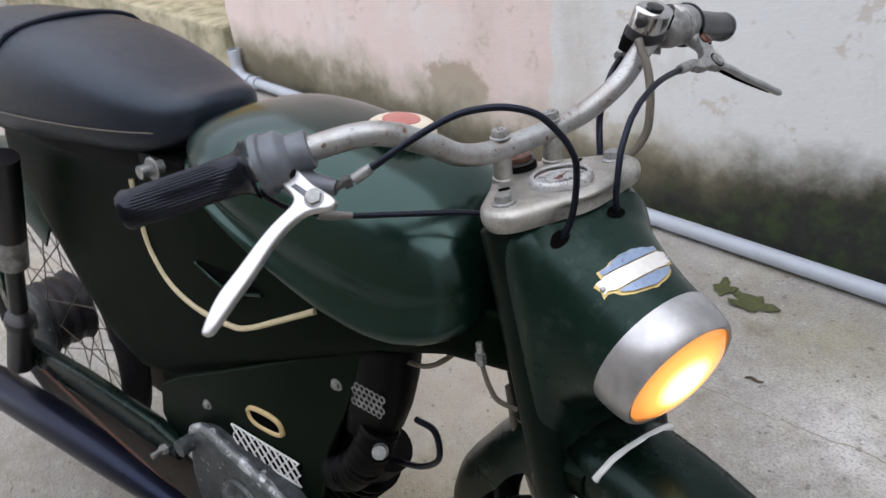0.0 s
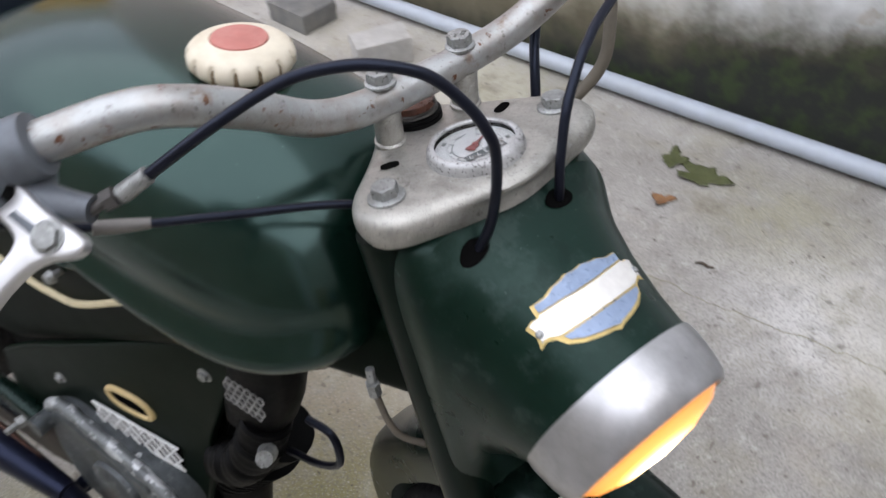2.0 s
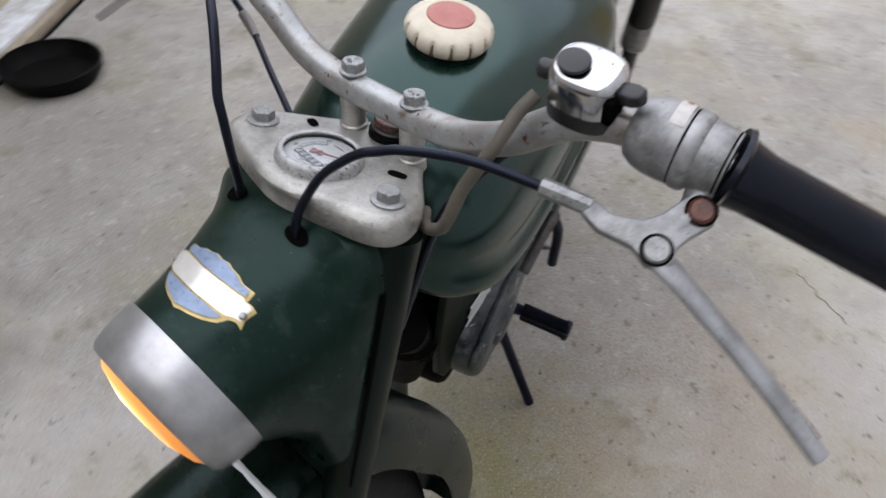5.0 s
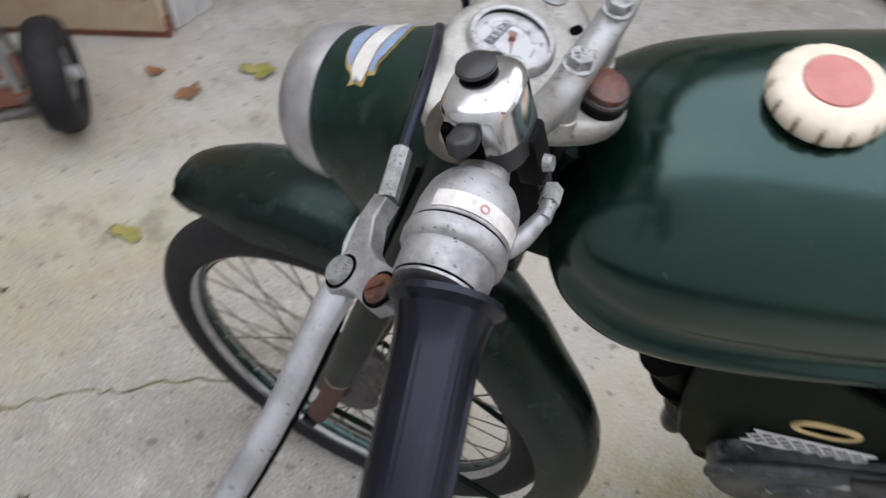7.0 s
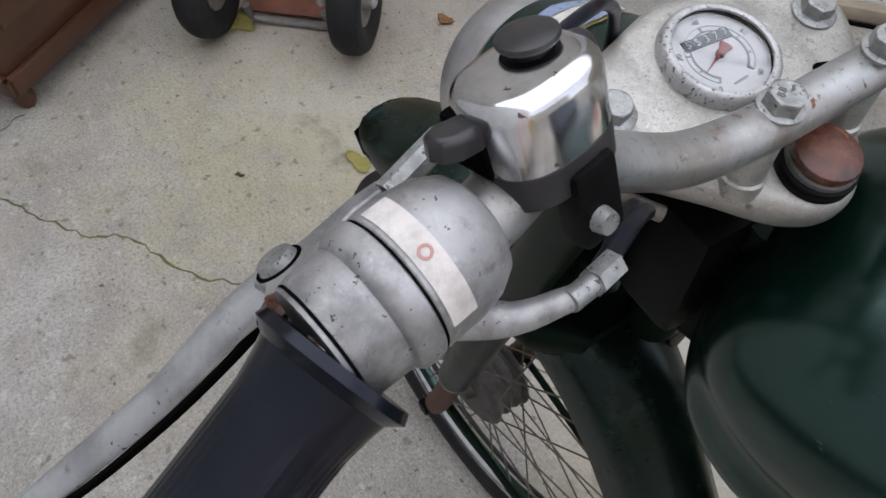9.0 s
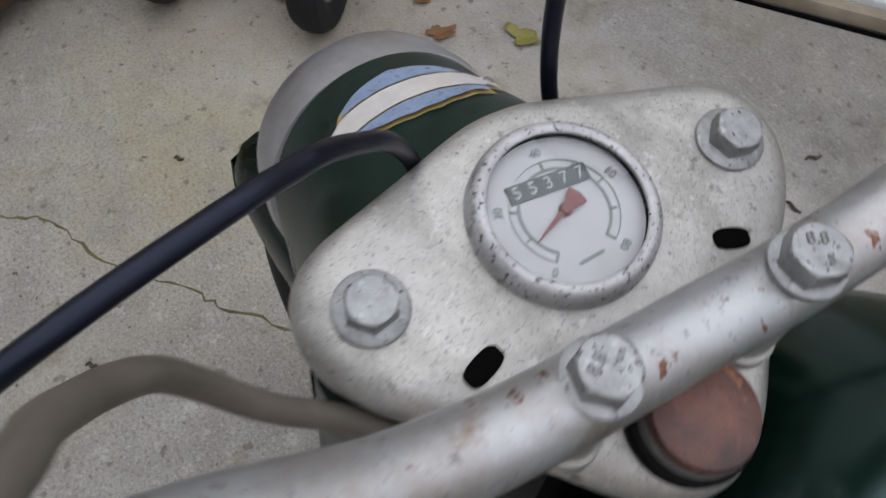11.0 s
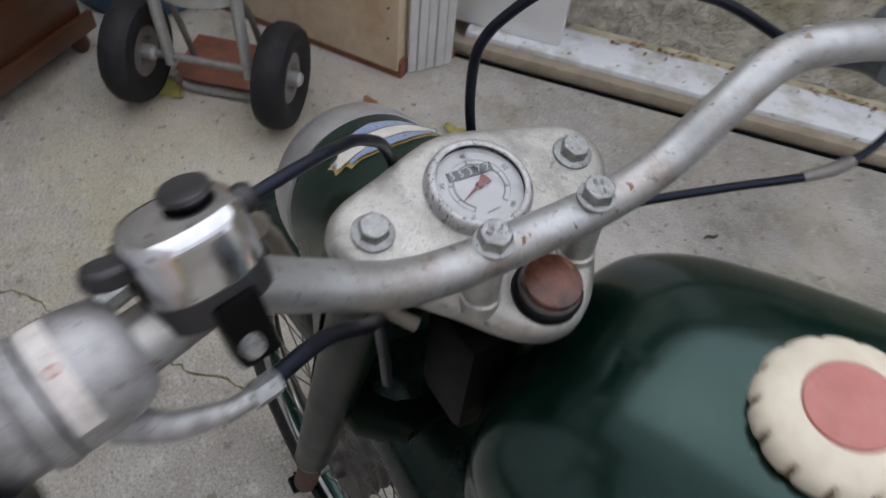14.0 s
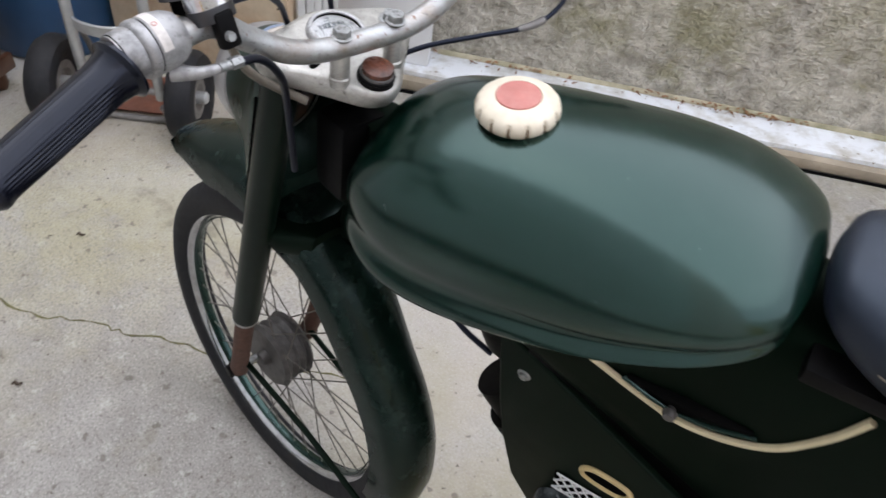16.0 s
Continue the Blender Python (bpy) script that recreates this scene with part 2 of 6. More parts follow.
SPOKE = material("dull_spoke_wire", (0.12, 0.11, 0.095), 0.5, 0.6, 0.25, 60)
STAMP = material("stamped_recess", (0.17, 0.17, 0.165), 0.5, 0.4, 0.1, 120)

GEARPLATE = material("grubby_white_plate", (0.58, 0.55, 0.52), 0.5, 0, 0.1, 120, 0.05, 200, (0.30, 0.28, 0.26), 0.6, 180)
FADEDRED = material("faded_red_print", (0.42, 0.22, 0.19), 0.5, 0, 0.05, 60)

GLASS = bpy.data.materials.new("glass")
GLASS.use_nodes = True
_b = GLASS.node_tree.nodes["Principled BSDF"]
_b.inputs["Transmission Weight"].default_value = 1.0
_b.inputs["Roughness"].default_value = 0.03
_b.inputs["IOR"].default_value = 1.34

# the lamp's fluted glass, lit from behind by the bulb: hottest in the middle
LAMPGLOW = bpy.data.materials.new("lit_lamp_glass")
LAMPGLOW.use_nodes = True
_n, _k = LAMPGLOW.node_tree.nodes, LAMPGLOW.node_tree.links
_b = _n["Principled BSDF"]
_b.inputs["Base Color"].default_value = (0.35, 0.20, 0.08, 1)
_b.inputs["Roughness"].default_value = 0.12
_geo = _n.new("ShaderNodeNewGeometry")
_dist = _n.new("ShaderNodeVectorMath")
_dist.operation = 'DISTANCE'
_dist.inputs[1].default_value = (0.172, -0.006, 0.868)
_k.new(_geo.outputs["Position"], _dist.inputs[0])
_ramp = _n.new("ShaderNodeValToRGB")
_ramp.color_ramp.elements[0].position, _ramp.color_ramp.elements[0].color = 0.0, (1.0, 0.92, 0.72, 1)
_ramp.color_ramp.elements[1].position, _ramp.color_ramp.elements[1].color = 1.0, (0.070, 0.024, 0.005, 1)
for _p, _c in ((0.20, (1.0, 0.82, 0.50, 1)), (0.32, (0.80, 0.42, 0.12, 1)), (0.46, (0.28, 0.105, 0.022, 1)), (0.70, (0.14, 0.048, 0.009, 1))):
    _e = _ramp.color_ramp.elements.new(_p)
    _e.color = _c
_m = _n.new("ShaderNodeMath")
_m.operation = 'MULTIPLY'
_m.inputs[1].default_value = 1 / 0.065
_k.new(_dist.outputs["Value"], _m.inputs[0])
_k.new(_m.outputs[0], _ramp.inputs["Fac"])
_k.new(_ramp.outputs["Color"], _b.inputs["Emission Color"])
_b.inputs["Emission Strength"].default_value = 3.2

# ---------------------------------------------------------------- mesh helpers
def part(name, bm, mat, parent=None, label="", smooth=True, at=None):
    """Links a bmesh as one mesh object; at: a matrix that lays its points into the world."""
    if at is not None:
        bm.transform(at)
    bmesh.ops.recalc_face_normals(bm, faces=bm.faces)
    if smooth:
        for f in bm.faces:
            f.smooth = True
        for e in bm.edges:
            if len(e.link_faces) == 2 and e.calc_face_angle(0) > radians(38):
                e.smooth = False
    me = bpy.data.meshes.new(name)
    bm.to_mesh(me)
    bm.free()
    for m_ in (mat if isinstance(mat, (list, tuple)) else (mat,)):
        me.materials.append(m_)
    ob = new(name, me)
    if parent is not None:
        ob.parent = parent
        if parent.type == 'EMPTY':
            ob.matrix_parent_inverse = parent.matrix_basis.inverted()
    if label:
        ob["label"] = label
    return ob


def thing(name, base, label, category, group=""):
    ob = new(name)
    ob.empty_display_size = 0.05
    ob.matrix_basis = Matrix.Translation(base)
    return tagged(ob, label, category, group)


def along(p, d):
    """Local z along d, at p."""
    d = Vector(d).normalized()
    return Matrix.Translation(p) @ d.to_track_quat('Z', 'Y').to_matrix().to_4x4()


def join(*bms):
    out = bms[0]
    for b in bms[1:]:
        me = bpy.data.meshes.new("tmp")
        b.to_mesh(me)
        b.free()
        out.from_mesh(me)
        bpy.data.meshes.remove(me)
    return out


def loft(rings, closed=True, caps=True):
    bm = bmesh.new()
    rows = [[bm.verts.new(p) for p in r] for r in rings]
    n = len(rows[0])
    for a, b in zip(rows, rows[1:]):
        for i in range(n if closed else n - 1):
            j = (i + 1) % n
            bm.faces.new((a[i], a[j], b[j], b[i]))
    if caps and closed:
        bm.faces.new(rows[0][::-1])
        bm.faces.new(rows[-1])
    return bm


def spline(pts, steps=6):
    """A smooth line through the points."""
    p = [Vector(q) for q in pts]
    p = [2 * p[0] - p[1]] + p + [2 * p[-1] - p[-2]]
    out = []
    for a, b, c, d in zip(p, p[1:], p[2:], p[3:]):
        for k in range(steps):
            t = k / steps
            out.append(0.5 * ((2 * b) + (c - a) * t + (2 * a - 5 * b + 4 * c - d) * t * t + (3 * b - a - 3 * c + d) * t ** 3))
    return out + [p[-2]]


def tube(pts, r, n=12, steps=6, caps=True):
    """A round bar along a smooth line; r: one radius, or one for each given point."""
    line = spline(pts, steps) if steps > 1 else [Vector(q) for q in pts]
    rings = []
    up = None
    for i, q in enumerate(line):
        d = (line[min(i + 1, len(line) - 1)] - line[max(i - 1, 0)]).normalized()
        if up is None:
            up = d.orthogonal().normalized()
        up = (up - d * up.dot(d)).normalized()
        side = d.cross(up)
        if isinstance(r, (list, tuple)):
            k = i / max(1, len(line) - 1) * (len(r) - 1)
            j = min(int(k), len(r) - 2)
            rad = r[j] + (r[j + 1] - r[j]) * (k - j)
        else:
            rad = r
        rings.append([q + rad * (math.cos(a) * up + math.sin(a) * side) for a in (2 * math.pi * s / n for s in range(n))])
    return loft(rings, True, caps)


def lathe(profile, n=32, wob=None):
    """Turns (radius, height) points about z."""
    bm = bmesh.new()
    rows = []
    for r, h in profile:
        if r < 1e-6:
            rows.append([bm.verts.new((0, 0, h))])
        else:
            rows.append([bm.verts.new(((r * (wob(a) if wob else 1)) * math.cos(a), (r * (wob(a) if wob else 1)) * math.sin(a), h))
                         for a in (2 * math.pi * s / n for s in range(n))])
    for a, b in zip(rows, rows[1:]):
        for i in range(n):
            j = (i + 1) % n
            if len(a) == 1 and len(b) > 1:
                bm.faces.new((a[0], b[j], b[i]))
            elif len(b) == 1 and len(a) > 1:
                bm.faces.new((a[i], a[j], b[0]))
            elif len(a) > 1:
                bm.faces.new((a[i], a[j], b[j], b[i]))
    return bm


def box(sx, sy, sz, bevel=0.0, at=None, seg=2):
    bm = bmesh.new()
    bmesh.ops.create_cube(bm, size=1, matrix=Matrix.Diagonal((sx, sy, sz, 1)))
    if bevel:
        bmesh.ops.bevel(bm, geom=bm.edges[:], offset=bevel, segments=seg, affect='EDGES', profile=0.6)
    if at is not None:
        bm.transform(at)
    return bm


def prism(outline, z0, z1, bevel=0.0, seg=3):
    """A flat shape (x, y) raised from z0 to z1, its top edge rounded."""
    ring = [Vector((x, y, 0)) for x, y in outline]
    n = len(ring)
    normals = []
    for i in range(n):
        t = (ring[(i + 1) % n] - ring[i - 1]).normalized()
        normals.append(Vector((t.y, -t.x, 0)))
    area = sum(ring[i].x * ring[(i + 1) % n].y - ring[(i + 1) % n].x * ring[i].y for i in range(n))
    sg = 1 if area > 0 else -1
    rings = [[Vector((p.x, p.y, z0)) for p in ring]]
    if bevel:
        for k in range(seg + 1):
            a = math.pi / 2 * k / seg
            inset, h = bevel * (1 - math.cos(a)), z1 - bevel + bevel * math.sin(a)
            rings.append([Vector((p.x, p.y, h)) - sg * inset * m_ for p, m_ in zip(ring, normals)])
    else:
        rings.append([Vector((p.x, p.y, z1)) for p in ring])
    return loft(rings)


def hexbolt(af=0.0085, head=0.007, washer=0.013, ring=0.0025):
    """Hex head with chamfer on a round washer; base at z = 0."""
    w = lathe([(0, 0), (washer, 0), (washer, ring * 0.7), (washer - 0.001, ring), (0, ring)], 28)
    rings = []
    for h, lim in ((ring, 2.0), (ring + head * 0.72, 2.0), (ring + head * 0.90, 1.09), (ring + head * 0.97, 1.0), (ring + head, 0.90), (ring + head * 0.985, 0.80)):
        row = []
        for i in range(36):
            a = math.pi / 18 * i
            k = min(af / math.cos((a + math.pi / 6) % (math.pi / 3) - math.pi / 6), af * lim)
            row.append((k * math.cos(a), k * math.sin(a), h))
        rings.append(row)
    return join(w, loft(rings))


def superring(cx, cz, hw, hz, e, n=36):
    """A rounded-box ring about (y = 0, cz), flat at x = cx."""
    out = []
    for i in range(n):
        a = 2 * math.pi * i / n
        c, s = math.cos(a), math.sin(a)
        out.append(Vector((cx, hw * math.copysign(abs(c) ** (2 / e), c), cz + hz * math.copysign(abs(s) ** (2 / e), s))))
    return out


def strip(points, width, thick, normal):
    """A flat band with rounded section along a line."""
    line = spline(points, 6)
    rings = []
    nv = Vector(normal).normalized()
    for i, q in enumerate(line):
        d = (line[min(i + 1, len(line) - 1)] - line[max(i - 1, 0)]).normalized()
        s = d.cross(nv).normalized()
        rings.append([q - s * width / 2, q - s * width * 0.4 + nv * thick, q + s * width * 0.4 + nv * thick, q + s * width / 2])
    return loft(rings)


# bike axes: leaning on its side stand, with the steering turned to its right
TH, PH = radians(20.7), radians(7.0)
_f = Vector((math.cos(TH), math.sin(TH), 0))
_l0 = Vector((-math.sin(TH), math.cos(TH), 0))
_l = _l0 * math.cos(PH) - Vector((0, 0, math.sin(PH)))
_u = Vector((0, 0, math.cos(PH))) + _l0 * math.sin(PH)
_o = -0.117 * _l0
MF = Matrix(((_f.x, _l.x, _u.x, _o.x), (_f.y, _l.y, _u.y, _o.y), (_f.z, _l.z, _u.z, _o.z), (0, 0, 0, 1)))
MS = pose(0, 0, 0.9925, 0.6, 0, 0)
# front wheel: hub centre, axle along local y
MW = pose(0.169, -0.004, 0.300, 2.5, 0, 5.0)


# ---------------------------------------------------------------- the yard
def surface(name, build):
    """A large surface material; build(nodes, links, coords, bsdf, noise, ramp, mix) wires it."""
    m = bpy.data.materials.new(name)
    m.use_nodes = True
    nodes, links = m.node_tree.nodes, m.node_tree.links
    b = nodes["Principled BSDF"]
    tc = nodes.new("ShaderNodeTexCoord")

    def tex(s, detail=8.0, rough=0.62, stretch=None):
        n = nodes.new("ShaderNodeTexNoise")
        n.inputs["Scale"].default_value = s
        n.inputs["Detail"].default_value = detail
        n.inputs["Roughness"].default_value = rough
        src = tc.outputs["Object"]
        if stretch:
            mp = nodes.new("ShaderNodeMapping")
            mp.inputs["Scale"].default_value = stretch
            links.new(src, mp.inputs["Vector"])
            src = mp.outputs["Vector"]
        links.new(src, n.inputs["Vector"])
        return n.outputs["Fac"]

    def ramp(src, lo, hi, a=0.0, c=1.0):
        r = nodes.new("ShaderNodeMapRange")
        for k, v in (("From Min", lo), ("From Max", hi), ("To Min", a), ("To Max", c)):
            r.inputs[k].default_value = v
        links.new(src, r.inputs["Value"])
        return r.outputs["Result"]

    def mul(a, c):
        n = nodes.new("ShaderNodeMath")
        n.operation = 'MULTIPLY'
        links.new(a, n.inputs[0])
        if isinstance(c, float):
            n.inputs[1].default_value = c
        else:
            links.new(c, n.inputs[1])
        return n.outputs[0]

    def add(a, c, k=1.0):
        n = nodes.new("ShaderNodeMath")
        n.operation = 'MULTIPLY_ADD'
        links.new(c, n.inputs[0])
        n.inputs[1].default_value = k
        links.new(a, n.inputs[2])
        return n.outputs[0]

    def mix(fac, a, c):
        n = nodes.new("ShaderNodeMix")
        n.data_type = 'RGBA'
        links.new(fac, n.inputs["Factor"])
        for sock, v in ((n.inputs[6], a), (n.inputs[7], c)):
            if isinstance(v, tuple):
                sock.default_value = (*v, 1)
            else:
                links.new(v, sock)
        return n.outputs[2]

    sep = nodes.new("ShaderNodeSeparateXYZ")
    links.new(tc.outputs["Object"], sep.inputs[0])

    def bump(src, strength, dist):
        bp = nodes.new("ShaderNodeBump")
        bp.inputs["Strength"].default_value = strength
        bp.inputs["Distance"].default_value = dist
        links.new(src, bp.inputs["Height"])
        links.new(bp.outputs["Normal"], b.inputs["Normal"])

    def math_node(op, a, c=None, e=None):
        n = nodes.new("ShaderNodeMath")
        n.operation = op
        for sock, v in zip(n.inputs, (a, c, e)):
            if v is None:
                continue
            if isinstance(v, (int, float)):
                sock.default_value = v
            else:
                links.new(v, sock)
        return n.outputs[0]

    build(b, links, sep.outputs, tex, ramp, mul, add, mix, bump, math_node)
    return m


def _concrete(b, links, xyz, tex, ramp, mul, add, mix, bump, math_node):
    col = mix(ramp(tex(1.3), 0.35, 0.65), (0.300, 0.284, 0.258), (0.425, 0.410, 0.382))
    col = mix(mul(ramp(tex(6.0, 10.0, 0.74), 0.42, 0.62), 0.62), col, (0.240, 0.222, 0.198))
    col = mix(mul(ramp(tex(17.0, 8.0, 0.74), 0.50, 0.66), 0.45), col, (0.200, 0.186, 0.165))
    col = mix(mul(ramp(tex(26.0, 6.0, 0.7), 0.56, 0.66), 0.55), col, (0.52, 0.51, 0.47))
    # stains with a shape of their own: moss round the hand truck and under the moped, a worn pale strip, a damp patch
    def spot(cx, cy, r, k):
        n1 = math_node('SUBTRACT', xyz["X"], cx)
        n2 = math_node('SUBTRACT', xyz["Y"], cy)
        d2 = math_node('POWER', math_node('ADD', math_node('MULTIPLY', n1, n1), math_node('MULTIPLY', n2, n2)), 0.5)
        return mul(mul(ramp(add(d2, tex(4.0, 10.0, 0.75), -r * 1.6), r * 0.35, -r * 0.45), ramp(tex(11.0, 9.0, 0.75), 0.33, 0.54)), k)

    for cx, cy, r, k, c in ((1.15, -0.05, 0.55, 0.45, (0.39, 0.365, 0.20)), (-0.50, -0.76, 0.45, 0.80, (0.29, 0.27, 0.13)), (-0.44, -0.01, 0.30, 0.7, (0.24, 0.21, 0.08)), (0.85, 0.0, 0.50, 0.25, (0.45, 0.40, 0.26)),
                            (-0.06, 0.97, 0.26, 0.8, (0.66, 0.65, 0.62)), (-1.33, 0.50, 0.22, 0.6, (0.58, 0.57, 0.53)), (-1.60, 0.45, 0.18, 0.5, (0.58, 0.57, 0.53)), (-0.30, -0.30, 0.40, 0.55, (0.30, 0.27, 0.12)), (-0.41, -0.05, 0.16, 0.7, (0.20, 0.19, 0.06)), (0.24, -1.10, 0.24, 0.75, (0.13, 0.125, 0.11)), (0.12, -1.21, 0.14, 0.6, (0.15, 0.14, 0.12)), (-0.75, 0.28, 0.55, 0.75, (0.31, 0.255, 0.20)), (-1.20, 1.0, 0.30, 0.60, (0.28, 0.27, 0.14)), (-0.32, 1.16, 0.22, 0.5, (0.34, 0.32, 0.19))):
        col = mix(spot(cx, cy, r, k), col, c)
    across = math_node('ABSOLUTE', math_node('SUBTRACT', math_node('MULTIPLY', xyz["Y"], 0.955), math_node('MULTIPLY_ADD', xyz["X"], 0.296, 0.945)))
    strip_ = mul(ramp(add(across, tex(6.0, 8.0, 0.7), -0.12), 0.05, -0.02), ramp(xyz["X"], -0.55, -0.75))
    col = mix(mul(mul(strip_, ramp(tex(13.0, 9.0, 0.75), 0.32, 0.54)), 0.85), col, (0.66, 0.65, 0.61))
    col = mix(mul(ramp(tex(150.0, 3.0, 0.7), 0.48, 0.62), 0.55), col, (0.15, 0.14, 0.125))
    col = mix(mul(ramp(tex(0.8, 6.0, 0.6), 0.50, 0.60), 0.45), col, (0.58, 0.56, 0.52))
    col = mix(mul(ramp(tex(1.1, 7.0, 0.65), 0.52, 0.62), 0.40), col, (0.39, 0.335, 0.265))
    col = mix(mul(ramp(tex(240.0, 2.0), 0.58, 0.66), 0.48), col, (0.58, 0.56, 0.51))
    col = mix(mul(ramp(tex(1.7, 9.0, 0.7), 0.49, 0.66), 0.42), col, (0.34, 0.31, 0.17))
    col = mix(mul(ramp(tex(3.4, 9.0, 0.72), 0.57, 0.66), 0.55), col, (0.14, 0.125, 0.10))
    col = mix(mul(ramp(tex(60.0, 3.0, 0.6), 0.68, 0.71), 0.9), col, (0.08, 0.065, 0.05))
    col = mix(mul(ramp(tex(34.0, 2.0, 0.5), 0.665, 0.70), 0.6), col, (0.13, 0.115, 0.095))
    links.new(col, b.inputs["Base Color"])
    links.new(ramp(tex(14.0), 0.3, 0.7, 0.62, 0.95), b.inputs["Roughness"])
    bump(add(tex(7.0), tex(120.0, 4.0), 0.4), 0.8, 0.008)


CONCRETE = surface("yard_concrete", _concrete)


def _render_wall(b, links, xyz, tex, ramp, mul, add, mix, bump, math_node):
    # x along the wall, z up: pink distemper, then bare pale render, mould rising from the ground
    edge = add(xyz["X"], tex(5.0), 0.12)
    col = mix(ramp(edge, -1.17, -1.15), (0.72, 0.60, 0.56), (0.69, 0.705, 0.70))
    col = mix(mul(ramp(tex(3.0, 9.0, 0.7), 0.48, 0.68), 0.5), col, (0.72, 0.73, 0.72))
    col = mix(mul(ramp(tex(24.0, 6.0, 0.7), 0.56, 0.70), 0.22), col, (0.36, 0.36, 0.34))
    # flaked patches where the brown undercoat shows, and long beige runs
    col = mix(mul(ramp(tex(5.5, 10.0, 0.72), 0.575, 0.60), 0.55), col, (0.50, 0.43, 0.35))
    col = mix(mul(ramp(tex(2.4, 8.0, 0.7, (1.0, 1.0, 0.45)), 0.50, 0.66), 0.45), col, (0.47, 0.42, 0.35))
    px, pz = math_node('ADD', xyz["X"], 1.70), math_node('MULTIPLY', math_node('SUBTRACT', xyz["Z"], 0.29), 1.4)
    gap = math_node('POWER', math_node('ADD', math_node('MULTIPLY', px, px), math_node('MULTIPLY', pz, pz)), 0.5)
    col = mix(ramp(add(gap, tex(9.0, 9.0, 0.7), -0.30), 0.035, 0.0), col, (0.42, 0.34, 0.27))
    low = add(xyz["Z"], tex(3.2, 8.0, 0.68), -0.50)
    col = mix(ramp(low, 0.12, -0.06), col, (0.40, 0.37, 0.29))
    col = mix(ramp(low, 0.02, -0.13), col, (0.155, 0.135, 0.09))
    # a black-green mould patch at the foot, widest past the corner of the pink paint
    spread = mul(mul(ramp(xyz["X"], -1.25, -0.15), ramp(xyz["X"], 2.4, 0.5)), 0.30)
    damp = add(add(xyz["Z"], tex(4.5, 8.0, 0.66), 0.34), spread, -1.0)
    col = mix(ramp(damp, 0.33, 0.15), col, (0.085, 0.078, 0.048))
    col = mix(ramp(damp, 0.25, 0.10), col, mix(ramp(tex(14.0, 6.0), 0.45, 0.62), (0.020, 0.022, 0.019), (0.034, 0.050, 0.018)))
    links.new(col, b.inputs["Base Color"])
    b.inputs["Roughness"].default_value = 0.9
    bump(add(tex(9.0), tex(90.0, 5.0), 0.3), 0.6, 0.008)


WALLPAINT = surface("peeling_pink_and_white_render", _render_wall)


def _pebble(b, links, xyz, tex, ramp, mul, add, mix, bump, math_node):
    col = mix(ramp(tex(15.0, 6.0, 0.62), 0.36, 0.62), (0.27, 0.25, 0.205), (0.56, 0.53, 0.455))
    col = mix(mul(ramp(tex(2.2, 8.0, 0.7), 0.46, 0.66), 0.5), col, (0.50, 0.47, 0.36))
    col = mix(mul(ramp(tex(3.1, 8.0, 0.7), 0.54, 0.66), 0.62), col, (0.20, 0.19, 0.075))
    col = mix(mul(ramp(tex(55.0, 3.0, 0.6), 0.58, 0.68), 0.45), col, (0.17, 0.155, 0.125))
    links.new(col, b.inputs["Base Color"])
    b.inputs["Roughness"].default_value = 0.92
    bump(add(tex(15.0, 4.0), tex(60.0, 4.0), 0.35), 1.0, 0.035)


ROUGHCAST = surface("mossy_roughcast", _pebble)
WHITESILL = material("weathered_white_paint", (0.74, 0.77, 0.80), 0.55, 0, 0.06, 8, 0.2, 60, (0.34, 0.31, 0.24), 0.75, 13, 0, (0.20, 0.17, 0.11), 40, 0.66)
WOODRAIL = material("weathered_timber", (0.34, 0.29, 0.22), 0.75, 0, 0.2, 12, 0.3, 90, (0.18, 0.15, 0.10), 0.5, 9)
WHITEPANEL = material("white_door_panel", (0.74, 0.75, 0.76), 0.45, 0, 0.03, 5, 0.03, 60, (0.6, 0.59, 0.55), 0.3, 5)
PVC = material("grey_plastic_pipe", (0.42, 0.46, 0.52), 0.42, 0, 0.06, 12, 0.04, 60, (0.30, 0.31, 0.30), 0.35, 11)
OCHRE = material("ochre_painted_wood", (0.50, 0.32, 0.10), 0.55, 0, 0.12, 10)
PLINTH = material("mossy_plinth", (0.42, 0.38, 0.27), 0.9, 0, 0.2, 12, 0.5, 60, (0.10, 0.11, 0.045), 0.85, 7)
PLAIN = material("plain_yard_wall", (0.45, 0.43, 0.39), 0.9, 0, 0.12, 4, 0.3, 40, (0.3, 0.28, 0.23), 0.4, 2)

ground = bmesh.new()
bmesh.ops.create_grid(ground, x_segments=60, y_segments=60, size=30)
ground = tagged(part("ground", ground, CONCRETE), "pale weathered concrete yard with mossy stains and cracks", "concrete yard", kind="structure")

# rendered wall with the grey pipe along its foot: local x along the wall
WALL_A = pose(-0.30, 1.475, 0, 0, 0, 13.4)
MA = WALL_A
wall = box(8.6, 0.25, 5.8, 0, pose(0.90, 0.125, 2.9))
wall_left = part("wall_left", wall, WALLPAINT, None, "", False)
wall_left.matrix_basis = MA
tagged(wall_left, "old rendered wall, pink and white paint peeling, damp and mouldy at the foot", "wall", kind="structure")
plinth = box(5.0, 0.9, 0.30, 0.03, pose(-5.95, 0.42, 0.15))
plinth_ob = part("plinth", plinth, PLINTH)
plinth_ob.matrix_basis = MA
tagged(plinth_ob, "mossy concrete door step at the end of the wall", "door step", kind="structure")
door = join(box(5.0, 0.06, 2.0, 0.004, pose(-5.95, 0.55, 1.30)), box(5.0, 0.02, 0.12, 0.003, pose(-5.95, 0.51, 0.37)))
door_ob = part("door_1", door, OCHRE)
door_ob.matrix_basis = MA
